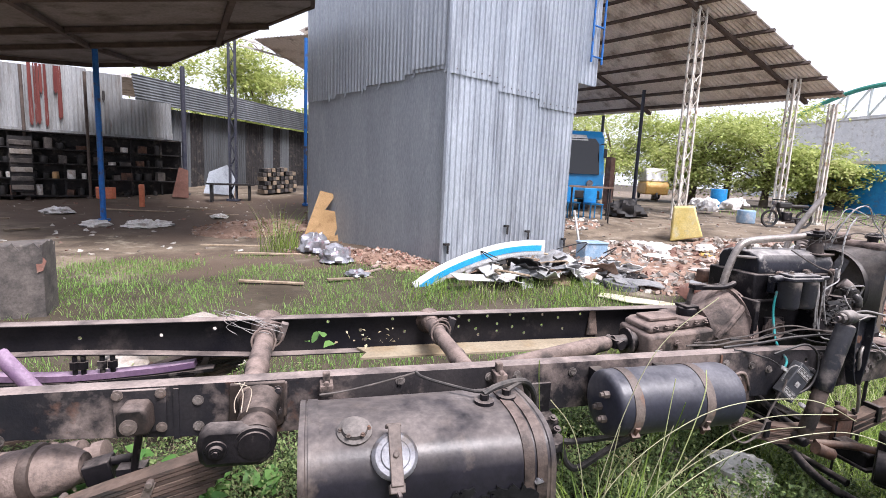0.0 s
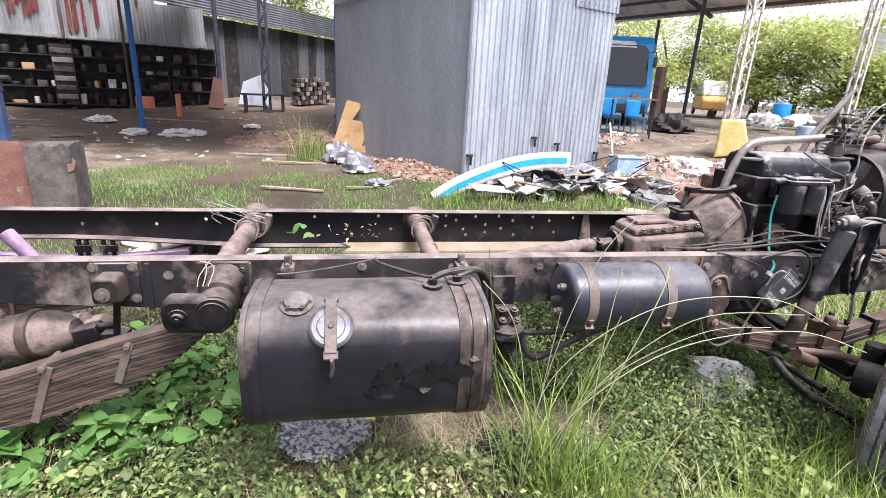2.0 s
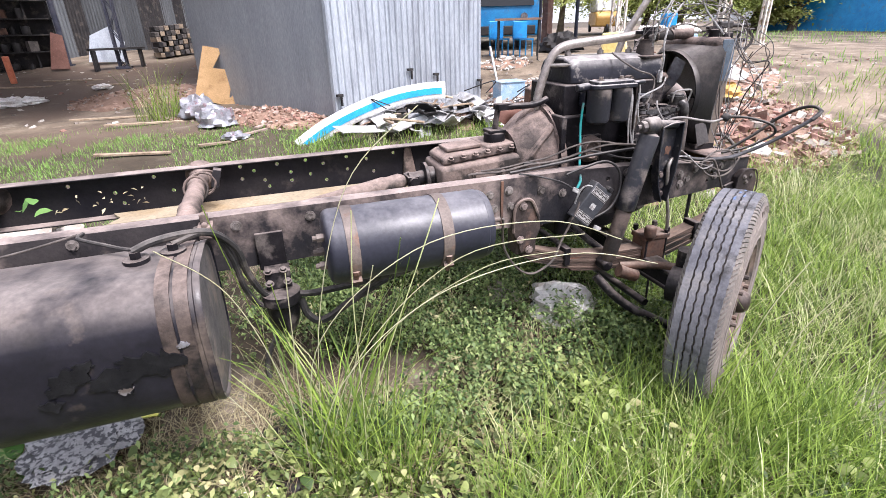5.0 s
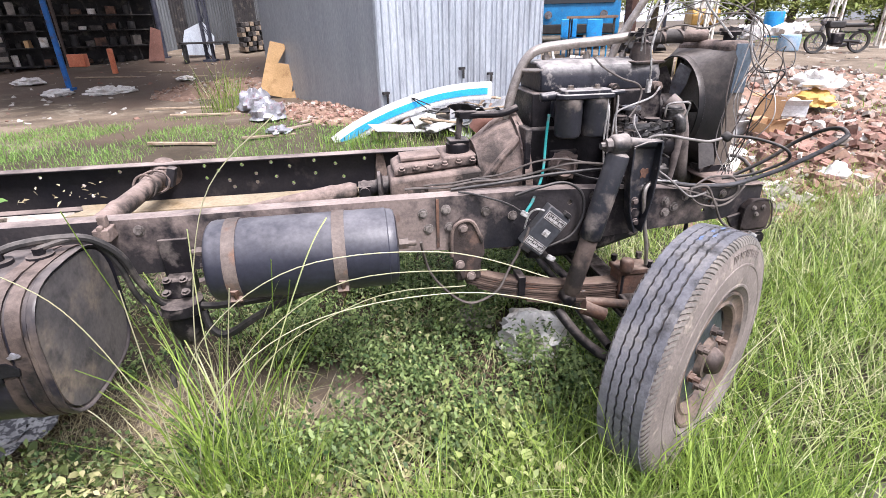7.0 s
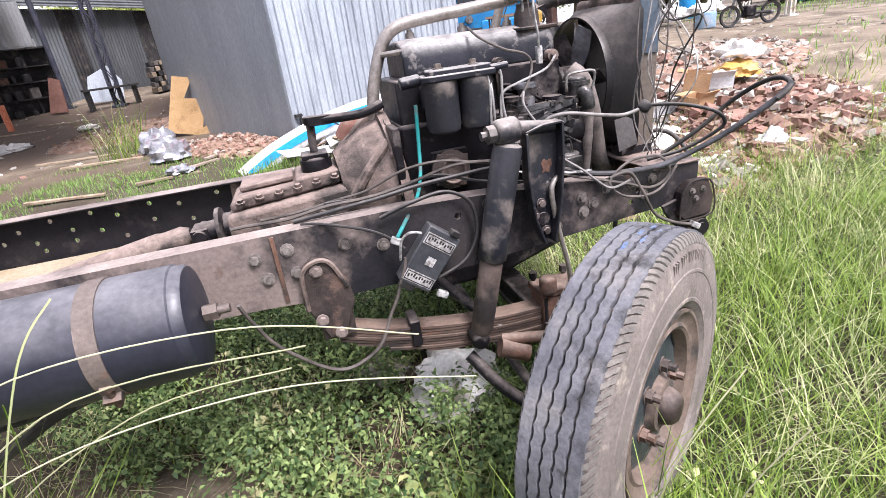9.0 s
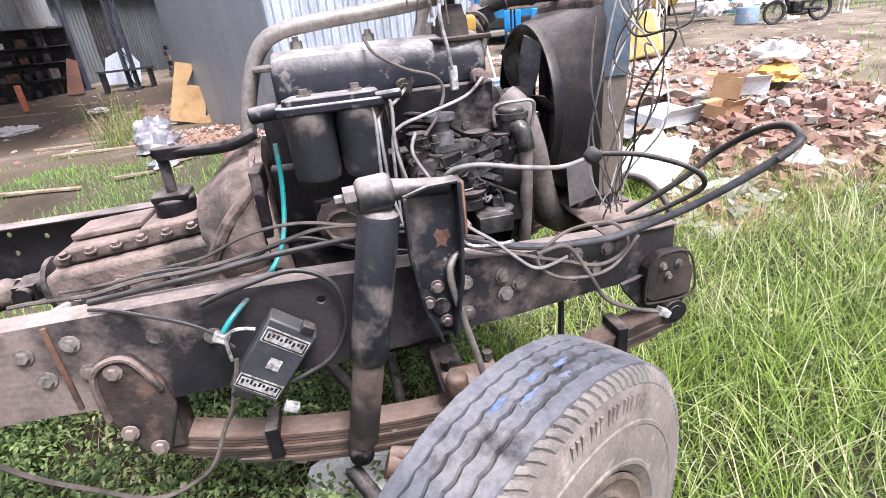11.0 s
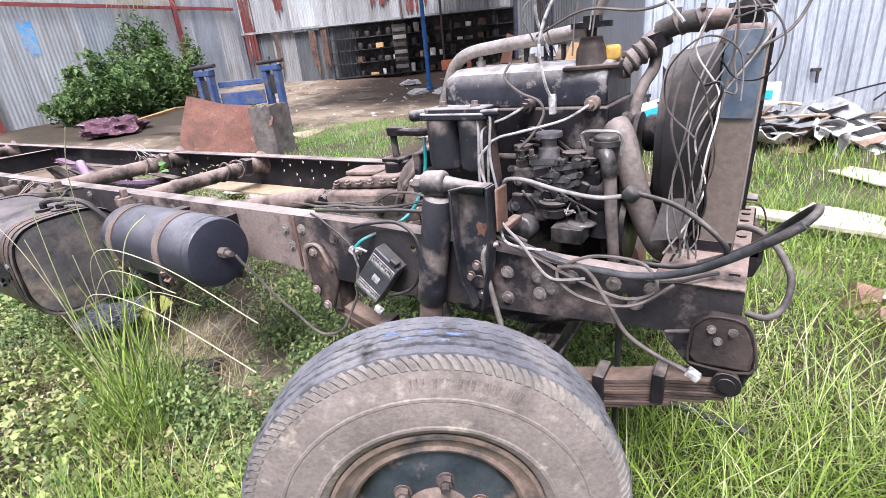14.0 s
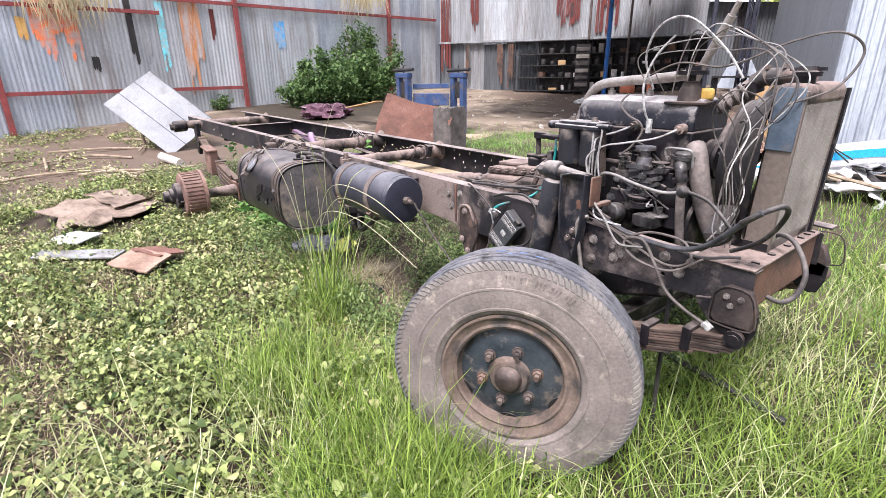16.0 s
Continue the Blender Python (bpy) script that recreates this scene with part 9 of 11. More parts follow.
# white ribbed sheet leaning behind the rail end
sd, sa, sc = Vector((-6.6, 2.022, 0.08)), Vector((-7.6, 1.212, 1.028)), Vector((-6.6, 2.896, 0.651))
su, sv = (sc - sd).normalized(), (sa - sd).normalized()
sm = Matrix((su, sv, su.cross(sv))).transposed().to_4x4()
sm.translation = sd
ws = thing("metal_sheet", "white ribbed metal sheet leaning on one corner", "sheet")
for k in range(3):
    b = Build()
    x = 0.36 * k
    b.prism([(x, 0), (x + 0.335, 0), (x + 0.345, 0.02), (x + 0.345, 1.6), (x, 1.6)], 0.008, sm)
    part("panel", b, M_dry_sheet, ws)
    b = Build()
    b.sweep([(-0.012, 0), (0.012, 0), (0.006, 0.018), (-0.006, 0.018)], [sm @ Vector((x + 0.352, 0, -0.004)), sm @ Vector((x + 0.352, 1.6, -0.004))], su)
    part("rib", b, M_post_dark, ws)
b = Build()
b.cyl((-7.5, 1.75, ground_z(-7.5, 1.75) - 0.1), (-7.42, 1.72, 1.02), 0.03, 10)
thing("prop_stake", "thin grey stake propping up the white sheet", "stake", b, M_wood)

# rust brown plate with box section and blue vice stand
rp = thing("steel_plate", "rust brown steel plate standing behind the far rail", "plate")
b = Build()
pm = Matrix.Translation((-4.32, 5.12, ground_z(-4.3, 5.1) - 0.02)) @ Matrix.Rotation(radians(36), 4, "Z") @ Matrix.Rotation(radians(86), 4, "X")
b.prism([(0, 0), (1.32, -0.02), (1.34, 0.80), (0.9, 0.86), (0.42, 1.02), (0.36, 1.03), (0.15, 0.55)], 0.02, pm)
part("plate", b, M_rust_sheet, rp)
sb = thing("steel_box", "grey corroded steel box standing beside the plate", "box")
sm_ = Matrix.Translation((-3.0, 6.0, ground_z(-2.9, 6.0) - 0.04)) @ Matrix.Rotation(radians(8), 4, "Z")
b = Build()
b.box(sm_ @ Vector((0, 0, 0.41)), (0.40, 0.38, 0.80), sm_)
b.jitter(0.03, 4)
part("body", b, M_stump, sb, bevel=0.02)
for sx, sy, w, d in ((0, -0.20, 0.42, 0.014), (0.205, 0, 0.014, 0.40)):
    b = Build()
    rnd = random.Random(5 + int(10 * w))
    n = 7
    edge = [(-0.5 + k / n, 0.80 + rnd.uniform(-0.05, 0.04)) for k in range(n + 1)]
    if sy:
        fm_ = sm_ @ Matrix.Translation((0, sy, 0)) @ Matrix.Rotation(radians(90), 4, "X")
    else:
        fm_ = sm_ @ Matrix.Translation((sx, 0, 0)) @ Matrix.Rotation(radians(90), 4, "Z") @ Matrix.Rotation(radians(90), 4, "X")
    b.prism([(-0.21, 0.0), (0.21, 0.0)] + [(0.42 * u, v) for u, v in edge[::-1]], 0.012, fm_)
    part("side_sheet", b, M_stump, sb, "corroded side sheet with a torn upper edge")
b = Build()
b.prism([(-0.03, 0), (0.02, 0.02), (0.05, 0.12), (0.0, 0.18), (-0.04, 0.10)], 0.008, sm_ @ Matrix.Translation((0.20, -0.22, 0.52)) @ Matrix.Rotation(radians(80), 4, "X"))
part("torn_flap", b, M_rust_sheet, sb, "rusty flap bent out of the sheet")
vs = thing("vice_stand", "blue steel stand with a white beam behind the plate", "stand")
va, vb = Vector(gz(-5.3, 6.6)), Vector(gz(-4.52, 7.5))
for p in (va, vb):
    for dx in (-0.16, 0.16):
        b = Build()
        b.box((p.x + dx, p.y, p.z + 0.62), (0.11, 0.11, 1.24))
        part("upright", b, M_navy, vs)
    b = Build()
    b.box((p.x, p.y, p.z + 1.22), (0.46, 0.14, 0.10))
    part("head", b, M_navy, vs, bevel=0.01)
    b = Build()
    b.box((p.x, p.y, p.z + 0.92), (0.2, 0.05, 0.35))
    part("jaw", b, M_dark_metal, vs, bevel=0.01)
    b = Build()
    b.cyl((p.x - 0.36, p.y, p.z + 1.32), (p.x + 0.36, p.y, p.z + 1.34), 0.035, 10)
    b.cyl((p.x, p.y, p.z + 1.25), (p.x, p.y, p.z + 1.42), 0.018, 8)
    part("screw_bar", b, M_dark_metal, vs)
for z, s in ((1.0, 0.10), (0.72, 0.26)):
    b = Build()
    m = along((va.x, va.y), (vb.x, vb.y))
    c = va.lerp(vb, 0.5)
    b.box((c.x, c.y, c.z + z), ((vb - va).length - 0.4, 0.08, s), m)
    part("beam", b, M_navy, vs, bevel=0.01)
b = Build()
b.prism([(0, 0), (0.9, 0.1), (1.0, 0.8), (0.15, 0.75)], 0.02, Matrix.Translation(gz(-4.0, 7.1, 0.06)) @ Matrix.Rotation(0.2, 4, "Y"))
thing("plywood_board", "pale plywood board lying on the soil", "board", b, M_wood)
b = Build()
b.prism([(0, 0), (1.3, 0.1), (1.2, 0.35), (0.1, 0.3)], 0.02, Matrix.Translation(gz(-7.3, 6.2, 0.35)) @ Matrix.Rotation(-0.15, 4, "Y"))
thing("plywood_board", "yellowish board lying behind the far rail", "board", b, M_card)
# planks and sticks across the yard
for i, (x, y, a_, L, mt) in enumerate(((-1.5, 10.2, 0.1, 1.5, M_wood), (-0.6, 7.05, -0.15, 1.1, M_wood), (-0.7, 9.1, 0.05, 1.6, M_wood), (-4.4, 14.6, 0.1, 2.0, M_wood), (-3.2, 14.9, -0.1, 1.6, M_wood), (-2.2, 13.9, 0.3, 1.2, M_wood), (0.85, 7.55, 0.9, 0.7, M_pink), (1.0, 7.9, 1.1, 0.6, M_pink), (-7.6, 13.2, 0.5, 1.6, M_wood), (-6.8, 12.6, 0.2, 1.1, M_wood),
                                      (-8.2, 12.9, 0.3, 1.4, M_wood), (-5.6, 11.5, 1.0, 0.8, M_wood), (0.5, 7.2, 0.3, 0.9, M_wood))):
    b = Build()
    b.box(gz(x, y, 0.03), (L * 0.8, 0.06, 0.022), Euler((0.1, 0.03, a_)).to_matrix())
    thing("plank", "weathered wooden plank lying on the yard soil", "plank", b, mt, group="planks on the yard")
# board on the ground between the rails
scrap("board", "pale yellow board resting on the far rail's lower flange", (1.12, 2.765, 0.748), 1.75, 0.185, (0, 0, 0), M_tan, 0.02, 71)
crumple("soil_lump", "beige earth lump behind the far rail", gz(-1.2, 4.6, 0.1), 0.55, M_stone, 77, 0.4, "soil")

# things at the foot of the low building
b = Build()
b.prism([(0, 0), (0.9, -0.05), (1.0, 0.5), (0.75, 0.95), (0.2, 0.7)], 0.02, Matrix.Translation(gz(-3.35, 17.2, 0.1)) @ Euler((radians(75), 0, 0.3)).to_matrix().to_4x4())
thing("scrap_sheet", "grey pentagonal metal panel leaning by the post", "panel", b, M_tin)
b = Build()
b.prism([(0, 0), (0.5, 0.0), (0.3, 0.9), (0.0, 1.0)], 0.03, Matrix.Translation(gz(-4.1, 16.6, 0.05)) @ Euler((radians(65), 0, -0.3)).to_matrix().to_4x4())
thing("scrap_sheet", "rusty brown panel leaning by the rack", "panel", b, M_rust_sheet)
rnd = random.Random(8)
for i in range(46):
    r_, c_ = divmod(i, 8)
    x, y = -1.6 + 0.13 * c_ + rnd.uniform(-0.02, 0.02), 17.6 + 0.13 * c_ * 0.5
    b = Build()
    b.box(gz(x, y, 0.1 + 0.14 * r_), (0.12, 0.5, 0.125), Euler((0, 0, 0.46 + rnd.uniform(-0.1, 0.1))).to_matrix())
    thing("wood_block", "sawn block in a stack by the shed", "block", b, (M_wood, M_shelf, M_stump)[i % 3], group="stack of blocks", bevel=0.01)
b = Build()
b.can(gz(-4.55, 15.3, 0.0), gz(-4.55, 15.3, 0.62), 0.07, 0.01, 14)
M_orange = surface("orange_pipe", (0.55, 0.16, 0.08), (0.66, 0.24, 0.13), 6.0, 0.6, 0, 0.1)
thing("standpipe", "short orange pipe standing in the yard", "pipe", b, M_orange)
b = Build()
b.box(gz(-5.55, 15.7, 0.3), (0.42, 0.25, 0.32))
thing("red_crate", "small faded red crate below the rack", "crate", b, M_orange, bevel=0.02)
ben = thing("work_bench", "low dark steel bench with scrap in front of the low building", "bench")
for x, y in ((-2.9, 16.0), (-1.9, 16.5)):
    b = Build()
    b.box(gz(x, y, 0.25), (0.06, 0.3, 0.5))
    part("leg", b, M_dark_metal, ben)
b = Build()
b.box(gz(-2.4, 16.25, 0.52), (1.3, 0.4, 0.05), Matrix.Rotation(0.46, 3, "Z"))
part("top", b, M_dark_metal, ben)

# ---- right side: crate, bin, table, bus, motorcycle, auto rickshaw ----
b = Build()
cx_, cy_ = 5.5, 8.85
z0 = rough_z(cx_, cy_)
M_crate = surface("faded_blue_plastic", (0.17, 0.28, 0.40), (0.26, 0.36, 0.46), 6.0, 0.6, 0, 0.1, 40, stain=(0.36, 0.40, 0.45), stain_scale=5.0, stain_at=0.56)
crate = thing("plastic_crate", "faded blue plastic crate beside the shed", "crate")
for dx, dy, w, d in ((0, -0.17, 0.5, 0.02), (0, 0.17, 0.5, 0.02), (-0.24, 0, 0.02, 0.34), (0.24, 0, 0.02, 0.34)):
    b = Build()
    b.box((cx_ + dx, cy_ + dy, z0 + 0.2), (w, d, 0.4))
    part("side", b, M_crate, crate, bevel=0.004)
b = Build()
b.box((cx_, cy_, z0 + 0.41), (0.54, 0.40, 0.03))
part("rim", b, M_crate, crate, bevel=0.01)
# yellow plastic sheet draped over a bin
b = Build()
bm_ = Matrix.Translation(gz(8.65, 9.9, 0.0)) @ Matrix.Rotation(radians(-40), 4, "Z") @ Matrix.Rotation(radians(-8), 4, "Y")
b.prism([(-0.30, 0), (0.36, 0.05), (0.24, 0.78), (-0.22, 0.82), (-0.26, 0.4)], 0.30, bm_ @ Matrix.Rotation(radians(90), 4, "X"))
b.jitter(0.05, 3)
thing("yellow_bin", "worn pale yellow plastic bin standing among rubble", "bin", b, M_yellow_pale, bevel=0.03)
crumple("yellow_bag", "orange yellow plastic bag on the rubble", gz(7.9, 8.35, 0.08), 0.19, M_yellow, 61, 0.5)
crumple("white_sack", "white plastic sack lying on the yellow bag", gz(8.05, 8.55, 0.2), 0.2, M_bag, 62, 0.5)
crumple("yellow_bag", "orange yellow plastic sheet on the brick heap", gz(8.7, 6.9, 0.26), 0.28, M_yellow, 64, 0.6)
crumple("white_sack", "white sack lying on the brick heap", gz(8.85, 7.05, 0.48), 0.30, M_bag, 66, 0.6)
def heap_top(x, y):
    """Height of the brick heap's surface."""
    c_, s_ = math.cos(0.5), math.sin(0.5)
    dx, dy = x - 7.6, y - 5.4
    u, v = (dx * c_ + dy * s_) / 2.5, (-dx * s_ + dy * c_) / 1.35
    return rough_z(x, y) + 0.30 * max(0.0, 1 - u * u - v * v)


def drape(name, label, corners, mat, seed, rise=0.05, n=18, category="sheet"):
    """A thin crumpled sheet lying over the rubble between four corners."""
    b = Build()
    a_, b_, c_, d_ = [Vector((*p, 0)) for p in corners]
    for s in (0.0, 0.006):
        for i in range(n + 1):
            for j in range(n + 1):
                u, v = i / n, j / n
                w = 0.10 * noise.noise(Vector((u * 4, v * 4, seed)))
                p = a_.lerp(b_, clamp(u + w, 0, 1.05)).lerp(d_.lerp(c_, clamp(u - w, 0, 1.05)), clamp(v + 0.12 * noise.noise(Vector((u * 3, v * 3, seed + 5))), -0.05, 1.05))
                k = 0.8 * noise.noise(Vector((p.x * 2.6, p.y * 2.6, seed))) + 0.9 * abs(noise.noise(Vector((p.x * 6, p.y * 6, seed)))) + 0.3 * noise.noise(Vector((p.x * 15, p.y * 15, seed)))
                b.v.append((p.x, p.y, heap_top(p.x, p.y) + 0.06 + rise * (0.6 + k) + s))
    m = n + 1
    o = m * m
    for k in (0, o):
        b.f += [(k + i * m + j, k + (i + 1) * m + j, k + (i + 1) * m + j + 1, k + i * m + j + 1) for i in range(n) for j in range(n)]
    return thing(name, label, category, b, mat, angle=30)


drape("plastic_sheet", "large creased off-white plastic sheet spread over the bricks", ((4.95, 4.95), (5.9, 5.65), (5.9, 4.75), (5.15, 4.10)), M_cream_sheet, 3, 0.16, 34)


def carton(name, label, c, size, turn, mat, seed):
    """An opened box: four thin walls, a bottom and two bent flaps."""
    ob = thing(name, label, "box")
    w, d, h = size
    m = Matrix.Translation(c) @ Matrix.Rotation(turn, 4, "Z") @ Matrix.Rotation(0.12, 4, "X")
    for nm, p, q in (("side", (0, -d / 2, h / 2), (w, 0.008, h)), ("side", (0, d / 2, h / 2), (w, 0.008, h)), ("side", (-w / 2, 0, h / 2), (0.008, d, h)), ("side", (w / 2, 0, h / 2), (0.008, d, h)), ("bottom", (0, 0, 0.005), (w, d, 0.008))):
        b = Build()
        b.box(m @ Vector(p), q, m)
        part(nm, b, mat, ob)
    for sg, tilt in ((-1, 0.5), (1, -0.35)):
        b = Build()
        f = m @ Matrix.Translation((0, sg * d / 2, h)) @ Matrix.Rotation(sg * tilt + sg * 0.4, 4, "X")
        b.box(f @ Vector((0, sg * d * 0.2, 0)), (w * 0.96, d * 0.4, 0.006), f)
        part("flap", b, mat, ob)
    return ob


carton("cardboard_box", "open brown cardboard box on the brick heap", (6.85, 5.62, heap_top(6.85, 5.62) + 0.03), (0.32, 0.24, 0.14), 0.3, M_card_dark, 1)
carton("white_box", "flat white box lying on the brick heap", (6.42, 5.95, heap_top(6.42, 5.95) + 0.12), (0.6, 0.34, 0.11), 0.25, M_white, 2)
carton("white_box", "small white box among the bricks", (8.1, 6.7, heap_top(8.1, 6.7) + 0.10), (0.42, 0.3, 0.16), -0.4, M_white, 4)
carton("cardboard_box", "brown cardboard box far on the rubble", (7.7, 6.6, heap_top(7.7, 6.6) + 0.12), (0.4, 0.32, 0.26), 0.8, M_card_dark, 5)
crumple("white_cup", "pale plastic tub in the rubble", gz(6.55, 4.25, 0.12), 0.13, M_bag, 70, 1.0)

tb = thing("table", "brown board table on thin legs", "table")
tx, ty = 7.45, 12.3
tz = rough_z(tx, ty)
tm_ = Matrix.Rotation(radians(-28), 3, "Z")
b = Build()
b.box((tx, ty, tz + 0.92), (1.15, 0.7, 0.05), tm_)
part("top", b, M_scrap_brown, tb)
for dx in (-0.5, 0.5):
    for dy in (-0.28, 0.28):
        o = tm_ @ Vector((dx, dy, 0))
        b = Build()
        b.cyl((tx + o.x, ty + o.y, tz - 0.05), (tx + o.x, ty + o.y, tz + 0.9), 0.022, 8)
        part("leg", b, M_dark_metal, tb)
for i, (x, y) in enumerate(((7.2, 12.9), (7.75, 12.6))):
    ch = thing("plastic_chair", "bright blue plastic chair under the table", "chair", group="blue chairs")
    z = rough_z(x, y)
    b = Build()
    b.box((x, y, z + 0.42), (0.42, 0.42, 0.04))
    part("seat", b, M_blue, ch, bevel=0.01)
    b = Build()
    b.box((x, y + 0.2, z + 0.65), (0.42, 0.04, 0.42))
    part("backrest", b, M_blue, ch, bevel=0.015)
    for dx in (-0.18, 0.18):
        for dy in (-0.18, 0.18):
            b = Build()
            b.cyl((x + dx, y + dy, z - 0.03), (x + dx, y + dy, z + 0.42), 0.02, 8)
            part("leg", b, M_blue, ch)

bus = thing("blue_bus", "parked bright blue bus with a dark windscreen", "bus")
bd = Vector((0.24, 0.97, 0)).normalized()
bs = Vector((bd.y, -bd.x, 0))
b0 = Vector((9.57, 15.04, 0)) - bs * 1.3
bz = ground_z(8.6, 14.6) - 0.05
bmx = Matrix((bs, bd, Vector((0, 0, 1)))).transposed().to_4x4()
bmx.translation = (b0.x, b0.y, bz)
b = Build()
b.prism([(0, 0.45), (-0.06, 0.7), (-0.02, 1.35), (0.22, 2.55), (0.5, 2.78), (6.5, 2.8), (6.6, 0.45)], 2.6, bmx @ Matrix.Translation((1.3, 0, 0)) @ Matrix(((0, 0, -1, 0), (1, 0, 0, 0), (0, 1, 0, 0), (0, 0, 0, 1))))
part("body", b, M_blue, bus, bevel=0.06)
M_glass = bpy.data.materials.new("dark_glass")
M_glass.use_nodes = True
gn = M_glass.node_tree.nodes["Principled BSDF"]
gn.inputs["Base Color"].default_value, gn.inputs["Roughness"].default_value = (0.008, 0.010, 0.012, 1), 0.08
b = Build()
b.prism([(-1.1, 0), (1.1, 0), (1.08, 1.05), (0.95, 1.22), (-0.95, 1.22), (-1.08, 1.05)], 0.03, bmx @ Matrix.Translation((0, -0.06, 1.30)) @ Matrix.Rotation(radians(79), 4, "X"))
part("windscreen", b, M_glass, bus)
b = Build()
b.prism([(-0.7, 0), (0.7, 0), (0.65, 0.2), (-0.65, 0.2)], 0.03, bmx @ Matrix.Translation((0, 0.15, 2.42)) @ Matrix.Rotation(radians(70), 4, "X"))
part("destination_board", b, M_scrap_white, bus)
b = Build()
b.box(bmx @ Vector((0, -0.12, 0.62)), (2.3, 0.14, 0.26), bmx)
part("bumper", b, M_dark_metal, bus, bevel=0.03)
for s in (-1, 1):
    b = Build()
    c = bmx @ Vector((s * 0.8, -0.09, 1.0))
    b.cyl(c, c - bd * 0.04, 0.11, 20)
    part("headlight", b, M_alu, bus)
    for dy in (1.1, 5.0):
        b = Build()
        c = bmx @ Vector((s * 1.0, dy, 0.42))
        b.can(c - bs * 0.12, c + bs * 0.12, 0.45, 0.03, 28)
        part("wheel", b, M_tyre, bus)
b = Build()
b.box(bmx @ Vector((1.2, -0.25, 2.0)), (0.10, 0.06, 0.3), bmx)
b.tube([bmx @ Vector((1.1, 0.1, 2.3)), bmx @ Vector((1.2, -0.2, 2.3)), bmx @ Vector((1.2, -0.25, 2.1))], 0.015, 6)
part("mirror", b, M_dark_metal, bus)
crumple("dark_tarpaulin", "dark crumpled tarpaulin heap by the bus", gz(9.4, 13.5, 0.12), 0.55, M_dark_metal, 81, 0.7, "tarpaulin")
b = Build()
b.box(gz(10.6, 16.3, 0.9), (0.4, 0.2, 1.9), Matrix.Rotation(0.6, 3, "Z"))
thing("brick_pillar", "reddish pillar beside the bus", "pillar", b, M_brick)
heap("rubble_heap", "pale stones under the table", 6.9, 11.9, 0.7, 0.5, 0.15, 120, 0.06, 0.2, [M_chalk, M_stone], 27, 20)

ar = thing("auto_rickshaw", "yellow and white three wheeled rickshaw parked far off", "rickshaw")
ao = Vector((18.7, 24.4, 1.12))
am = Matrix.Translation(ao) @ Matrix.Rotation(radians(-115), 4, "Z")
b = Build()
b.prism([(-1.2, 0.25), (1.1, 0.25), (1.25, 0.7), (1.1, 0.95), (-1.2, 0.95)], 1.2, am @ Matrix.Translation((0, 0.6, 0)) @ Matrix.Rotation(radians(90), 4, "X"))
part("body", b, M_yellow, ar, bevel=0.08)
b = Build()
b.prism([(-1.2, 0.95), (0.95, 0.95), (0.7, 1.6), (0.5, 1.7), (-1.15, 1.68)], 1.16, am @ Matrix.Translation((0, 0.58, 0)) @ Matrix.Rotation(radians(90), 4, "X"))
part("hood", b, M_scrap_white, ar, bevel=0.08)
for x, y in ((1.0, 0), (-0.8, 0.55), (-0.8, -0.55)):
    b = Build()
    c = am @ Vector((x, y - 0.06, 0.2))
    b.can(c, am @ Vector((x, y + 0.06, 0.2)), 0.22, 0.02, 18)
    part("wheel", b, M_dark_metal, ar)

mc_ = thing("motorcycle", "black motorcycle parked on the dirt road", "motorcycle")
mo = Vector(gz(13.6, 11.55, 0.0))
mm_ = Matrix.Translation(mo) @ Matrix.Rotation(radians(-12), 4, "Z") @ Matrix.Scale(0.8, 4)
for x in (-0.66, 0.66):
    b = Build()
    ring(b, [(0.25, -0.03), (0.31, -0.045), (0.325, 0), (0.31, 0.045), (0.25, 0.03)], 30, mm_ @ Matrix.Translation((x, 0, 0.32)) @ Matrix.Rotation(radians(90), 4, "X"))
    wh = part("wheel", b, M_dark_metal, mc_)
    b = Build()
    for k in range(8):
        t_ = k * math.pi / 4
        b.cyl(mm_ @ Vector((x, 0, 0.32)), mm_ @ Vector((x + 0.26 * math.cos(t_), 0, 0.32 + 0.26 * math.sin(t_))), 0.006, 5)
    part("spoke", b, M_alu, wh)["kind"] = "stuff"
for nm, pts, r, mt in (("fork", [(-0.66, 0.07, 0.32), (-0.45, 0.07, 0.9)], 0.03, M_alu), ("handlebar", [(-0.35, -0.35, 1.0), (-0.45, -0.2, 1.02), (-0.45, 0.2, 1.02), (-0.35, 0.35, 1.0)], 0.018, M_dark_metal), ("frame", [(-0.42, 0, 0.8), (-0.2, 0, 0.4), (0.3, 0, 0.35), (0.66, 0, 0.32)], 0.04, M_dark_metal), ("exhaust", [(-0.2, 0.14, 0.3), (0.2, 0.15, 0.22), (0.85, 0.16, 0.3)], 0.045, M_alu)):
    b = Build()
    b.tube([mm_ @ Vector(p) for p in pts], r, 8)
    part(nm, b, mt, mc_)
for nm, c, s, mt in (("fuel_tank", (-0.18, 0, 0.82), (0.5, 0.26, 0.22), M_dark_metal), ("seat", (0.38, 0, 0.8), (0.7, 0.24, 0.12), M_dark_metal), ("engine", (-0.05, 0, 0.42), (0.35, 0.28, 0.34), M_grime), ("rear_fender", (0.75, 0, 0.66), (0.4, 0.14, 0.06), M_dark_metal), ("headlamp", (-0.55, 0, 0.9), (0.14, 0.16, 0.16), M_alu)):
    b = Build()
    b.box(mm_ @ Vector(c), [q * 0.8 for q in s], mm_.to_3x3().normalized())
    part(nm, b, mt, mc_, bevel=0.04)
b = Build()
b.can(gz(13.2, 12.6, 0.0), gz(13.2, 12.6, 0.42), 0.26, 0.02, 20)
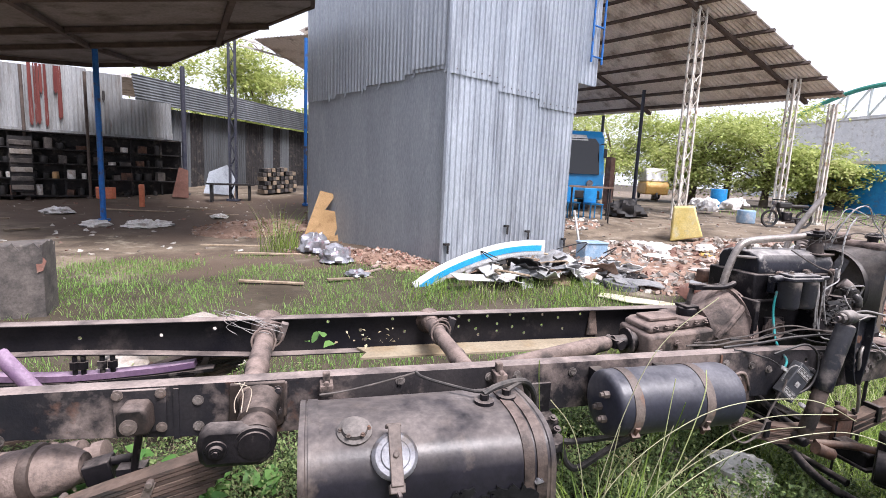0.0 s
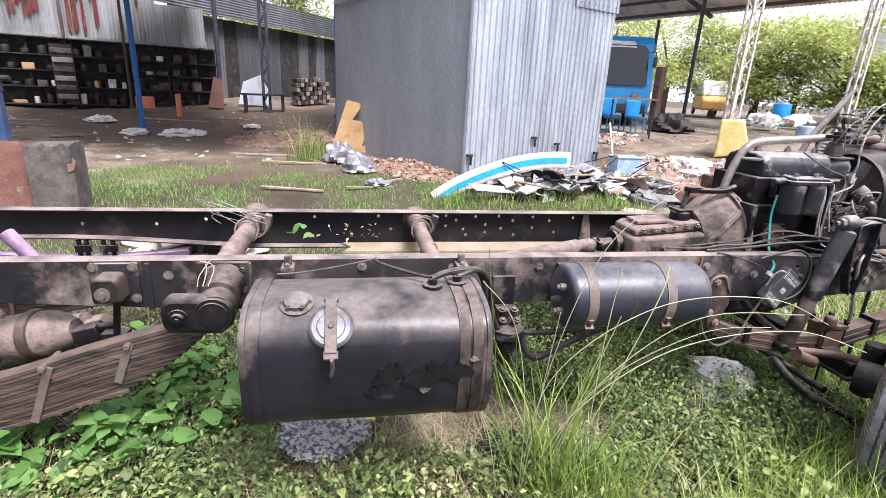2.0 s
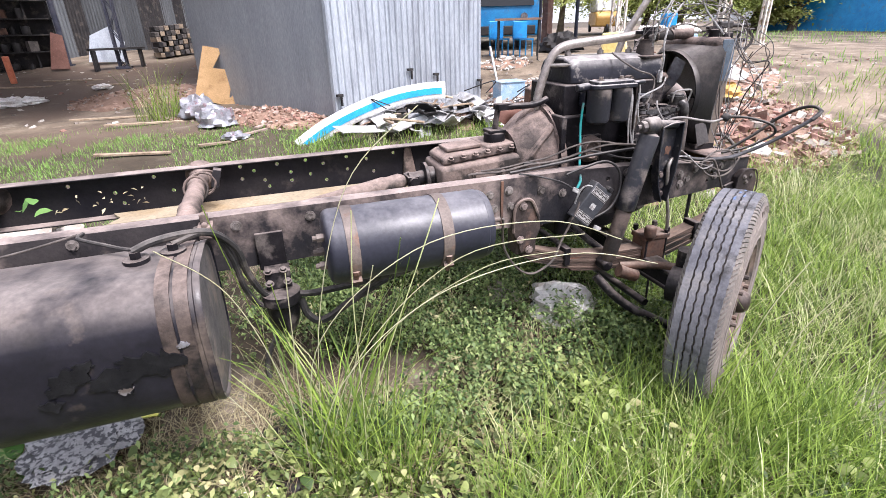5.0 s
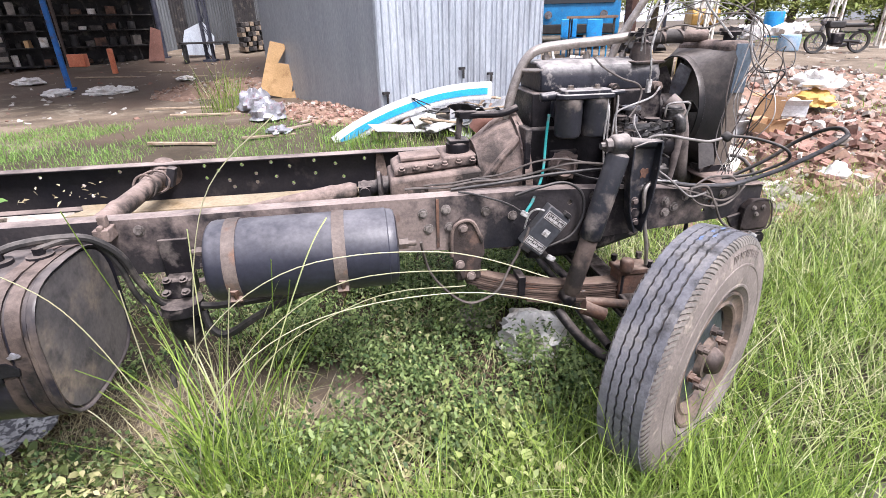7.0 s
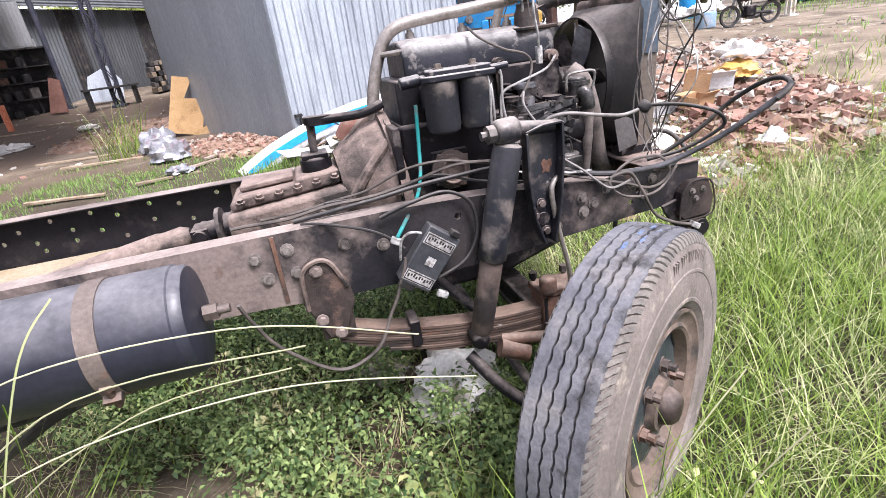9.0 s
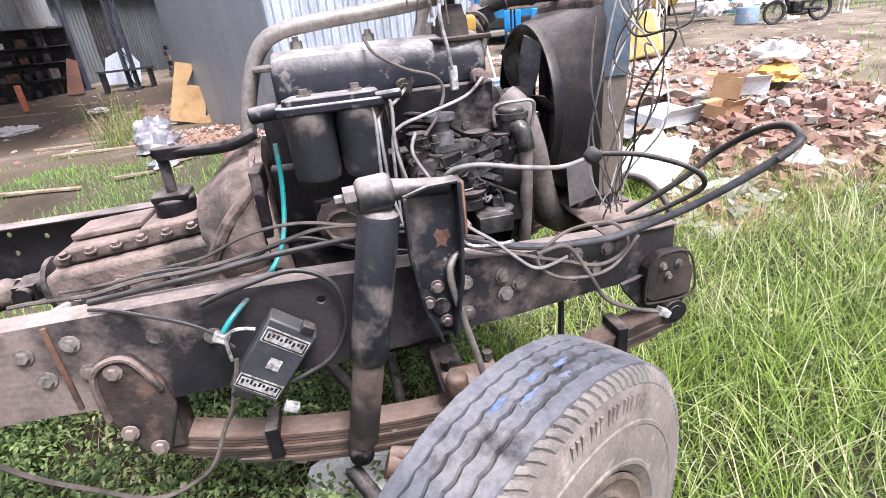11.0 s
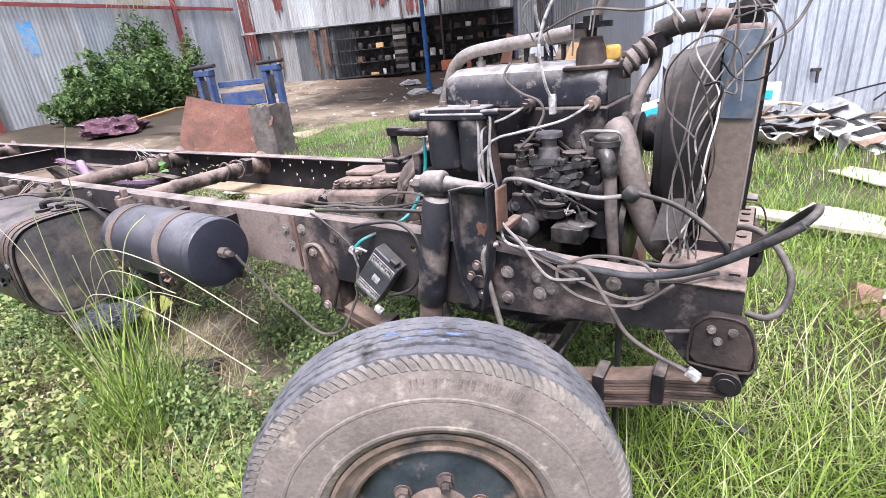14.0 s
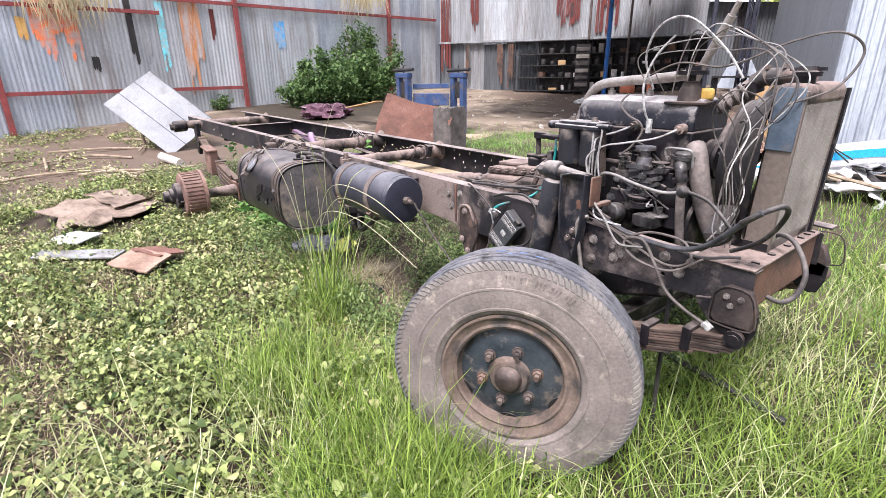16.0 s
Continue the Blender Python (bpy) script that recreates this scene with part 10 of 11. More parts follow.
thing("plastic_drum", "grey blue plastic drum lying by the road", "drum", b, M_crate)
b = Build()
b.can(gz(17.5, 18.3, 0.0), gz(17.5, 18.3, 0.9), 0.33, 0.02, 20)
thing("plastic_drum", "upright blue plastic drum under the trees", "drum", b, M_blue)
for i, (x, y) in enumerate(((15.8, 17.6), (16.6, 17.9), (18.6, 18.6), (19.6, 19.2), (16.1, 16.2), (14.3, 15.4))):
    crumple("sack", "pale filled sack on the ground under the trees", gz(x, y, 0.15), 0.35, M_bag, 90 + i, 0.9, "sack")

# warehouse and blue wall far behind
wh_ = thing("warehouse", "far white warehouse with an arched green roof truss", "warehouse", kind="structure")
wa, wb = (36.2, 35.0), (36.8, 17.0)
b = Build()
m = along(wa, wb)
b.box(m @ Vector((9, 4, 4.2)), (18.5, 8, 5.6), m)
part("wall", b, M_white, wh_)
b = Build()
b.box(m @ Vector((9, 4, 7.1)), (18.8, 8.2, 0.2), m)
part("eaves", b, M_white, wh_)
M_green = surface("green_truss_paint", (0.03, 0.19, 0.15), (0.05, 0.26, 0.20), 2.0, 0.6, 0, 0.05)
M_truss_white = surface("pale_truss_paint", (0.55, 0.60, 0.58), (0.66, 0.70, 0.68), 2.0, 0.6, 0, 0.05)
b = Build()
b.tube([m @ Vector((3.0 + 1.5 * i, -0.3, 7.2 + 1.9 * math.sin(math.pi * i / 9))) for i in range(10)], 0.16, 8)
part("truss_arch", b, M_green, wh_, "green arched truss chord")
for i in range(1, 9):
    for dx in (0.0, 1.5):
        b = Build()
        b.cyl(m @ Vector((3.0 + 1.5 * i - (0 if dx == 0 else 1.5), -0.3, 7.15)), m @ Vector((3.0 + 1.5 * i, -0.3, 7.2 + 1.9 * math.sin(math.pi * i / 9))), 0.08, 6)
        part("truss_web", b, M_truss_white, wh_)
cw = thing("compound_wall", "bright blue painted compound wall", "wall", kind="structure")
b = Build()
m2 = along((25.6, 20.6), (26.6, 8.0))
b.box(m2 @ Vector((6, 0.1, 2.0)), (12.5, 0.22, 2.7), m2)
part("wall", b, M_blue, cw)
b = Build()
b.box(m2 @ Vector((6, 0.1, 3.4)), (12.6, 0.32, 0.14), m2)
part("coping", b, M_chalk, cw)

# shallow puddle in the grass by the front wheel
M_puddle = surface("muddy_water", (0.10, 0.085, 0.07), (0.15, 0.13, 0.11), 6.0, 0.16, 0, 0.02, 30)
b = Build()
rnd = random.Random(12)
b.prism([(0.26 * math.cos(i * 0.3927) * rnd.uniform(0.75, 1.2), 0.13 * math.sin(i * 0.3927) * rnd.uniform(0.75, 1.2)) for i in range(16)], 0.03, Matrix.Translation((3.62, 0.98, rough_z(3.62, 0.98) - 0.018)) @ Matrix.Rotation(0.4, 4, "Z"))
thing("puddle", "shallow puddle of muddy water in the grass", "puddle", b, M_puddle, kind="structure")


# ---- plants ----
def quick(name, verts, quads, mat, label="", category="", parent=None, kind="stuff"):
    """One mesh from arrays of corners and four-cornered faces."""
    me = bpy.data.meshes.new(name)
    verts = np.asarray(verts, dtype=np.float32)
    quads = np.asarray(quads, dtype=np.int32)
    me.vertices.add(len(verts))
    me.vertices.foreach_set("co", verts.ravel())
    me.loops.add(quads.size)
    me.loops.foreach_set("vertex_index", quads.ravel())
    me.polygons.add(len(quads))
    me.polygons.foreach_set("loop_start", np.arange(0, quads.size, 4, dtype=np.int32))
    me.update(calc_edges=True)
    me.materials.append(mat)
    ob = new(name, me)
    if parent:
        ob.parent = parent
    return tagged(ob, label, category, "", kind)


gen = np.random.default_rng(7)
ZS = np.vectorize(rough_z, otypes=[float])


def scatter(n, x0, x1, y0, y1, keep):
    """Random places in a field, thinned by keep(x, y), with their heights."""
    x, y = gen.uniform(x0, x1, n), gen.uniform(y0, y1, n)
    k = np.vectorize(keep, otypes=[float])(x, y) > gen.random(n)
    x, y = x[k], y[k]
    return x, y, ZS(x, y)


def blades(x, y, z, h0, h1, w, bend=0.5, lean=0.35):
    """Tapered bent grass blades."""
    n = len(x)
    a = gen.uniform(0, 2 * np.pi, n)
    h = gen.uniform(h0, h1, n) * (0.55 + 0.45 * gen.random(n))
    d = np.stack([np.cos(a), np.sin(a), np.zeros(n)], 1)
    s = np.stack([-np.sin(a), np.cos(a), np.zeros(n)], 1)
    base = np.stack([x, y, z - 0.02], 1)
    out = []
    bd = gen.uniform(0.2, 1.0, n)[:, None] * bend
    ln = gen.uniform(0.0, 1.0, n)[:, None] * lean
    for t, ww in ((0.0, 1.0), (0.4, 0.85), (0.75, 0.55), (1.0, 0.08)):
        c = base + np.array([0, 0, 1]) * (h[:, None] * (t - 0.35 * bd * t ** 2.5)) + d * h[:, None] * (ln * t + bd * t ** 2.2)
        wv = s * (w * ww * 0.5 * (0.7 + 0.6 * gen.random(n)))[:, None]
        out += [c - wv, c + wv]
    v = np.stack(out, 1).reshape(-1, 3)
    o = (np.arange(n) * 8)[:, None]
    q = np.stack([o + np.array([[0, 1, 3, 2]]), o + np.array([[2, 3, 5, 4]]), o + np.array([[4, 5, 7, 6]])], 1).reshape(-1, 4)
    return v, q


def leaves(c, size, up=0.6, droop=0.25):
    """Small pointed leaves, one each at the places c, facing mostly upwards."""
    n = len(c)
    a = gen.uniform(0, 2 * np.pi, n)
    tilt = gen.normal(0, 1 - up, n)
    d = np.stack([np.cos(a) * np.cos(tilt), np.sin(a) * np.cos(tilt), np.sin(tilt) - droop * 0.3], 1)
    s = np.stack([-np.sin(a), np.cos(a), gen.normal(0, 0.35, n)], 1)
    L = (size * (0.6 + 0.8 * gen.random(n)))[:, None]
    lift = np.array([0, 0, 1]) * L * 0.12
    p0, p3 = c - d * L * 0.5, c + d * L * 0.5 - np.array([0, 0, 1]) * L * droop * 0.4
    p1, p2 = c + s * L * 0.25 + lift, c - s * L * 0.25 + lift
    v = np.stack([p0, p1, p3, p2], 1).reshape(-1, 3)
    o = (np.arange(n) * 4)[:, None]
    return v, o + np.array([[0, 1, 2, 3]])


def broad_leaves(c, size, up=0.7):
    """Rounded leaves with a pointed tip and a folded midrib."""
    n = len(c)
    a = gen.uniform(0, 2 * np.pi, n)
    tilt = gen.normal(-0.2, 1 - up, n)
    d = np.stack([np.cos(a) * np.cos(tilt), np.sin(a) * np.cos(tilt), np.sin(tilt)], 1)
    s = np.stack([-np.sin(a), np.cos(a), gen.normal(0, 0.3, n)], 1)
    L = (size * (0.5 + 0.8 * gen.random(n)))[:, None]
    z = np.array([0, 0, 1]) * L
    out = []
    for t, w, h in ((0.0, 0.10, 0.0), (0.18, 0.33, 0.08), (0.45, 0.42, 0.10), (0.75, 0.25, 0.03), (1.0, 0.02, -0.10)):
        m = c + d * L * (t - 0.4) - z * 0.06 + z * h * 0.6
        out += [m - s * L * w + z * 0.09 * (w > 0.2), m, m + s * L * w + z * 0.09 * (w > 0.2)]
    v = np.stack(out, 1).reshape(-1, 3)
    o = (np.arange(n) * 15)[:, None]
    q = np.stack([o + np.array([[3 * k + j, 3 * k + j + 1, 3 * k + j + 4, 3 * k + j + 3]]) for k in range(4) for j in range(2)], 1).reshape(-1, 4)
    return v, q


def clumps(x, y, z, per, r, h0, h1):
    """Leaf places gathered in low plants."""
    n = len(x)
    hh = gen.uniform(h0, h1, n)
    t = gen.random((n, per)) ** 0.7
    rr = r * (0.4 + 0.6 * gen.random((n, 1))) * (0.3 + 0.7 * t) * np.sqrt(gen.random((n, per)))
    a = gen.uniform(0, 2 * np.pi, (n, per))
    c = np.stack([x[:, None] + rr * np.cos(a), y[:, None] + rr * np.sin(a), z[:, None] + hh[:, None] * t + 0.01], 2)
    return c.reshape(-1, 3)


def inside(x, y, *ovals):
    return max(patch(x, y, *o) for o in ovals)


def bare(x, y):
    """Places kept free: the mud under the separator, the boards, the wheel's footprint."""
    return max(patch(x, y, 0.88, 2.0, 0.48, 0.24), patch(x, y, 1.35, 1.95, 0.40, 0.22) * 0.8, patch(x, y, -2.65, 0.5, 0.75, 0.75), patch(x, y, -0.55, 0.65, 0.35, 0.3) * 0.9, patch(x, y, 2.6, 2.3, 0.25, 0.2), patch(x, y, 3.62, 0.98, 0.24, 0.12), patch(x, y, 0.14, 1.90, 0.27, 0.26))


# weeds with small leaves, pale where they stand open, darker and thicker under the frame
x, y, z = scatter(19000, -4.6, 3.4, -2.6, 1.75, lambda x, y: clamp((y + 2.6) / 1.1, 0, 1) * clamp((x + 4.6) / 0.9, 0, 1) * clamp((3.4 - x) / 0.7, 0, 1) * (1 - bare(x, y)) * (0.45 + 0.55 * noise.noise(Vector((x * 1.6, y * 1.6, 2)))) * 1.4)
tall = np.array([0.45 + 1.1 * clamp(0.5 + 1.2 * noise.noise(Vector((p, q, 21)) * 1.7), 0, 1) for p, q in zip(x, y)])
c = clumps(x, y, z, 15, 0.13, 0.03, 0.19)
c[:, 2] += (np.repeat(tall, 15) - 1) * np.maximum(0, c[:, 2] - np.repeat(z, 15)) * 0.9
big = gen.random(len(c)) < 0.11
quick("broad_weeds", *broad_leaves(c[big], 0.046, 0.4), M_leaf_weed, "low weeds with rounded pale green leaves", "weeds")
c = c[~big]
quick("weeds", *leaves(c, 0.030, 0.25), M_leaf_weed, "low yellowish green weeds with small leaves", "weeds")
f_ = c[(gen.random(len(c)) < 0.012)] + np.array([0, 0, 0.02])
quick("weed_flowers", *leaves(f_, 0.010, 0.5), M_flower, "tiny whitish flowers on the weeds", "flowers")
x, y, z = scatter(20000, -4.2, 2.6, -1.7, 2.0, lambda x, y: (1 - bare(x, y)) * clamp(0.45 + 0.9 * noise.noise(Vector((x * 1.1, y * 1.1, 31))), 0.05, 1))
quick("brown_stems", *blades(x, y, z, 0.06, 0.24, 0.0036, 1.0, 1.2), M_twig, "thin brown stems among the weeds", "weeds")
x, y, z = scatter(8600, -1.0, 3.2, 1.45, 3.6, lambda x, y: (1 - bare(x, y)) * (0.35 + 0.65 * clamp((x - 0.7) / 0.6, 0, 1)) * (0.42 + 0.6 * noise.noise(Vector((x * 2, y * 2, 5)))) * 1.5)
c = clumps(x, y, z, 18, 0.10, 0.04, 0.27)
quick("weeds", *leaves(c, 0.026, 0.4), M_leaf_dark, "thick dark green weeds growing under the chassis", "weeds")
x, y, z = scatter(5200, -4.5, 0.0, 1.2, 4.2, lambda x, y: (1 - bare(x, y)) * 0.6)
c = clumps(x, y, z, 10, 0.10, 0.04, 0.17)
quick("weeds", *leaves(c, 0.028), M_leaf_dark, "green weeds around the rear axle", "weeds")
x, y, z = scatter(16000, -9.0, 12.0, -9.0, -1.0, lambda x, y: clamp((y + 9) / 5, 0, 1) * clamp(0.35 + 0.9 * noise.noise(Vector((x * 0.7, y * 0.7, 6))), 0, 1))
quick("turf", *blades(x, y, z, 0.06, 0.25, 0.012, 0.6, 0.6), M_grass, "rough grass on the open side of the yard", "grass")
x, y, z = scatter(700, -9.0, -3.8, -2.0, 1.4, lambda x, y: clamp(0.3 + 0.9 * noise.noise(Vector((x * 0.9, y * 0.9, 6))), 0, 1) * (1 - patch(x, y, -8.0, 1.4, 2.2, 1.0)))
c = clumps(x, y, z, 14, 0.2, 0.05, 0.28)
quick("weeds", *leaves(c, 0.05), M_leaf_weed, "taller weeds beyond the rear axle", "weeds")
# trampled straw and stems below the fuel tank
x, y, z = scatter(5200, -0.6, 1.6, 1.35, 2.3, lambda x, y: inside(x, y, (0.4, 1.85, 0.9, 0.32)))
quick("dead_stems", *blades(x, y, z, 0.05, 0.20, 0.0045, 1.2, 1.5), M_straw, "tan dry stems trampled under the fuel tank", "dead grass")
# creeper with large leaves by the rear spring
x, y, z = scatter(260, -2.3, -0.1, 1.5, 3.0, lambda x, y: inside(x, y, (-1.2, 2.2, 1.0, 0.6)))
c = clumps(x, y, z, 6, 0.14, 0.10, 0.30)
quick("creeper", *broad_leaves(c, 0.105, 0.72), M_creeper, "creeper with broad bright green leaves by the rear spring", "creeper")
c = np.array([[-0.10 + 0.04 * k, 2.60 - 0.02 * k, 0.90 + 0.025 * (k % 3)] for k in range(4)])
quick("creeper", *broad_leaves(c, 0.062, 0.5), M_creeper, "creeper leaves winding over the cross tube", "creeper")
c = np.stack([gen.uniform(0.0, 0.42, 22), gen.uniform(2.62, 2.72, 22), gen.uniform(0.84, 0.93, 22)], 1)
quick("creeper", *leaves(c, 0.026, 0.4), M_straw, "withered creeper leaves on the cross tube", "creeper")
c = np.stack([gen.uniform(-2.9, -2.5, 20), gen.uniform(2.0, 2.2, 20), gen.uniform(0.55, 0.95, 20)], 1)
quick("creeper", *broad_leaves(c, 0.09, 0.6), M_creeper, "creeper leaves climbing the rear of the chassis", "creeper")

# tall grass in front, round the wheel and in a strip beside the tanks
x, y, z = scatter(150000, 2.4, 8.5, -2.8, 5.6, lambda x, y: clamp((y + 2.8) / 1.2, 0, 1) * clamp((x - 2.4) / 0.8, 0.15, 1) * (1 - bare(x, y)) * clamp(0.75 + 0.5 * noise.noise(Vector((x * 0.9, y * 0.9, 3))), 0.1, 1) * (1 if x > 3.0 or y < 1.6 else 0.25) * (0.55 if x > 6.5 else 1) * (1 - 0.62 * clamp((y - 2.5) / 0.6, 0, 1)))
quick("tall_grass", *blades(x, y, z, 0.12, 0.44, 0.0052, 0.8, 0.55), M_grass, "tall bright green grass round the front wheel", "grass")
x, y, z = scatter(26000, 7.5, 16.0, -5.0, 7.0, lambda x, y: clamp(0.6 + 0.7 * noise.noise(Vector((x * 0.6, y * 0.6, 3))), 0.1, 1) * (1 if y < 4.6 else 0.5))
quick("tall_grass", *blades(x, y, z, 0.12, 0.38, 0.012, 0.6, 0.6), M_grass, "rough grass field in front of the chassis", "grass")
x, y, z = scatter(5200, 1.6, 6.5, -1.6, 3.4, lambda x, y: (1 - bare(x, y)) * (0.8 if y < 1.5 or x > 3.3 else 0.1))
quick("pale_grass", *blades(x, y, z, 0.22, 0.46, 0.0058, 0.9, 0.6), M_pale_blade, "pale arching blades among the green grass", "grass")
# low leafy weeds and dead stems between the grass
x, y, z = scatter(12000, 3.0, 8.0, -1.8, 5.2, lambda x, y: (0.16 if y < 2.4 else 0.7) * clamp(0.35 + 0.9 * noise.noise(Vector((x * 1.1, y * 1.1, 8))), 0.05, 1))
c = clumps(x, y, z, 10, 0.12, 0.04, 0.16)
quick("weeds", *leaves(c, 0.026), M_leaf_weed, "small weeds mixed into the front grass", "weeds")
x, y, z = scatter(60000, -4.0, 6.5, -1.7, 3.6, lambda x, y: (0.10 if x > 2.9 and y < 2.6 else 0.8) * (1 - bare(x, y)) * clamp(0.36 + 0.9 * noise.noise(Vector((x * 1.3, y * 1.3, 14))), 0.03, 1))
quick("dead_stems", *blades(x, y, z, 0.08, 0.26, 0.0034, 1.1, 1.3), M_straw, "dead yellowish stems lying among the weeds", "dead grass")
x, y, z = scatter(22000, 0.5, 3.4, -0.6, 2.3, lambda x, y: inside(x, y, (2.2, 1.0, 0.55, 0.3), (2.75, 0.85, 0.45, 0.3), (2.65, 1.15, 0.4, 0.25), (1.8, 0.85, 0.40, 0.40), (1.3, 1.35, 0.22, 0.2), (2.35, 1.05, 0.35, 0.35)))
quick("tall_grass", *blades(x, y, z, 0.2, 0.56, 0.0045, 0.6, 0.4), M_grass, "strip of tall grass beside the fuel tank", "grass")
x, y, z = scatter(11000, -4.0, 2.6, -1.6, 1.8, lambda x, y: clamp(0.4 + 1.2 * noise.noise(Vector((x * 1.2, y * 1.2, 44))), 0.05, 1) * (1 - bare(x, y)))
quick("tall_grass", *blades(x, y, z, 0.06, 0.24, 0.004, 0.6), M_grass, "thin grass blades among the weeds", "grass")
x, y, z = scatter(2400, 0.9, 3.4, 1.8, 3.8, lambda x, y: 0.5 * (1 - bare(x, y)))
quick("tall_grass", *blades(x, y, z, 0.1, 0.3, 0.005, 0.5), M_grass, "grass blades below the engine", "grass")
# short turf between the chassis and the shed, and a rim of longer grass
x, y, z = scatter(110000, -5.5, 6.5, 3.3, 9.2, lambda x, y: clamp(inside(x, y, (-1.6, 6.9, 3.2, 2.0), (3.2, 5.6, 3.0, 1.2), (0.5, 4.2, 4.5, 0.9)) * (0.62 + 1.7 * noise.noise(Vector((x * 0.9, y * 0.9, 7)))), 0.02, 1))
quick("turf", *blades(x, y, z, 0.04, 0.14, 0.007, 0.5), M_grass_short, "short trampled grass between chassis and shed", "grass")
x, y, z = scatter(2500, 1.2, 5.6, 5.6, 7.4, lambda x, y: inside(x, y, (3.2, 6.5, 2.2, 0.5)))
quick("tall_grass", *blades(x, y, z, 0.12, 0.36, 0.008, 0.5), M_grass, "longer grass growing round the scrap", "grass")
x, y, z = scatter(900, -1.4, 0.2, 8.8, 10.8, lambda x, y: inside(x, y, (-0.62, 9.8, 0.35, 0.5)))
quick("tall_grass", *blades(x, y, z, 0.5, 1.25, 0.010, 0.5), M_grass, "tuft of tall grass at the shed wall", "grass")
x, y, z = scatter(9000, 8.0, 26.0, 4.5, 19.0, lambda x, y: 0.5 * inside(x, y, (13, 7.5, 4.5, 1.6), (21, 15, 6, 3.2)))
quick("turf", *blades(x, y, z, 0.08, 0.3, 0.02, 0.5), M_grass_short, "grass verge beside the dirt road", "grass")
x, y, z = scatter(4000, -12.5, -4.5, -1.5, 4.5, lambda x, y: inside(x, y, (-9.0, 2.2, 1.8, 0.8), (-11, 0.2, 1.5, 1.0)) * 0.8)
c = clumps(x, y, z, 6, 0.12, 0.03, 0.12)
quick("weeds", *leaves(c, 0.05), M_leaf_weed, "weeds on the soil before the fence", "weeds")

# long pale stalks arching over the tanks
STALKS = (((1.15, 1.50, 0.0), (1.33, 1.47, 0.47), (1.52, 1.50, 0.92), (1.60, 1.58, 1.04)), ((1.20, 1.40, 0.0), (1.21, 1.36, 0.34), (1.215, 1.35, 0.80), (1.24, 1.35, 1.12)), ((1.33, 1.60, 0.0), (1.36, 1.55, 0.5), (1.42, 1.48, 0.95)), ((1.30, 1.64, 0.0), (1.36, 1.6, 0.4), (1.46, 1.52, 0.85)), ((0.95, 1.72, 0.0), (0.90, 1.68, 0.5), (0.82, 1.62, 0.98), (0.80, 1.60, 1.12)), ((1.02, 1.70, 0.0), (1.0, 1.68, 0.4), (0.96, 1.64, 0.78)), ((1.02, 1.55, 0.0), (1.08, 1.5, 0.55), (1.45, 1.42, 0.92), (1.95, 1.40, 0.96), (2.35, 1.45, 0.80)), ((1.05, 1.5, 0.0), (1.2, 1.42, 0.5), (1.6, 1.38, 0.88), (2.1, 1.36, 0.90)), ((1.0, 1.5, 0.0), (1.15, 1.4, 0.45), (1.5, 1.33, 0.78), (2.0, 1.3, 0.86), (2.45, 1.34, 0.72)),
          ((1.05, 1.6, 0.0), (1.10, 1.55, 0.6), (1.25, 1.5, 1.15), (1.5, 1.46, 1.4)), ((0.98, 1.45, 0.0), (1.0, 1.4, 0.5), (1.02, 1.35, 0.95)), ((1.1, 1.5, 0.0), (1.2, 1.45, 0.45), (1.3, 1.4, 0.9)), ((1.1, 1.55, 0.0), (1.3, 1.5, 0.5), (1.7, 1.45, 0.78), (2.05, 1.45, 0.80)), ((1.0, 1.5, 0.0), (0.95, 1.42, 0.5), (0.85, 1.36, 0.9), (0.70, 1.3, 1.1)),
          ((0.9, 1.5, 0.0), (0.8, 1.45, 0.4), (0.62, 1.38, 0.75)), ((2.9, 1.1, 0.0), (2.95, 1.05, 0.4), (3.05, 1.0, 0.62)), ((2.7, 1.15, 0.0), (2.8, 1.1, 0.5), (2.95, 1.08, 0.75)))
for i, pts in enumerate(STALKS):
    b = Build()
    b.tube([(p[0], p[1], p[2] - 0.05 if k == 0 else p[2]) for k, p in enumerate(pts)], 0.0024 if i == 0 else 0.0018, 5, 8)
    thing("grass_stalk", "long pale grass stalk arching beside the tanks", "grass", b, M_pale_blade if i < 2 else (M_grass if i < 6 else M_reed), group="long grass stalks")


x, y = gen.normal(1.12, 0.10, 90), gen.normal(1.5, 0.09, 90)
quick("reed_clump", *blades(x, y, ZS(x, y), 0.55, 1.15, 0.0075, 0.55, 0.45), M_grass, "clump of long arching grass beside the tanks", "grass")
x, y = gen.uniform(2.55, 3.55, 420), gen.uniform(0.80, 1.22, 420)
quick("tall_grass", *blades(x, y, ZS(x, y), 0.2, 0.52, 0.006, 0.45, 0.35), M_grass, "tall grass standing against the front wheel", "grass")
x, y = gen.normal(2.75, 0.16, 60), gen.normal(0.95, 0.12, 60)
quick("reed_clump", *blades(x, y, ZS(x, y), 0.4, 0.8, 0.007, 0.5, 0.4), M_grass, "clump of long grass behind the front wheel", "grass")


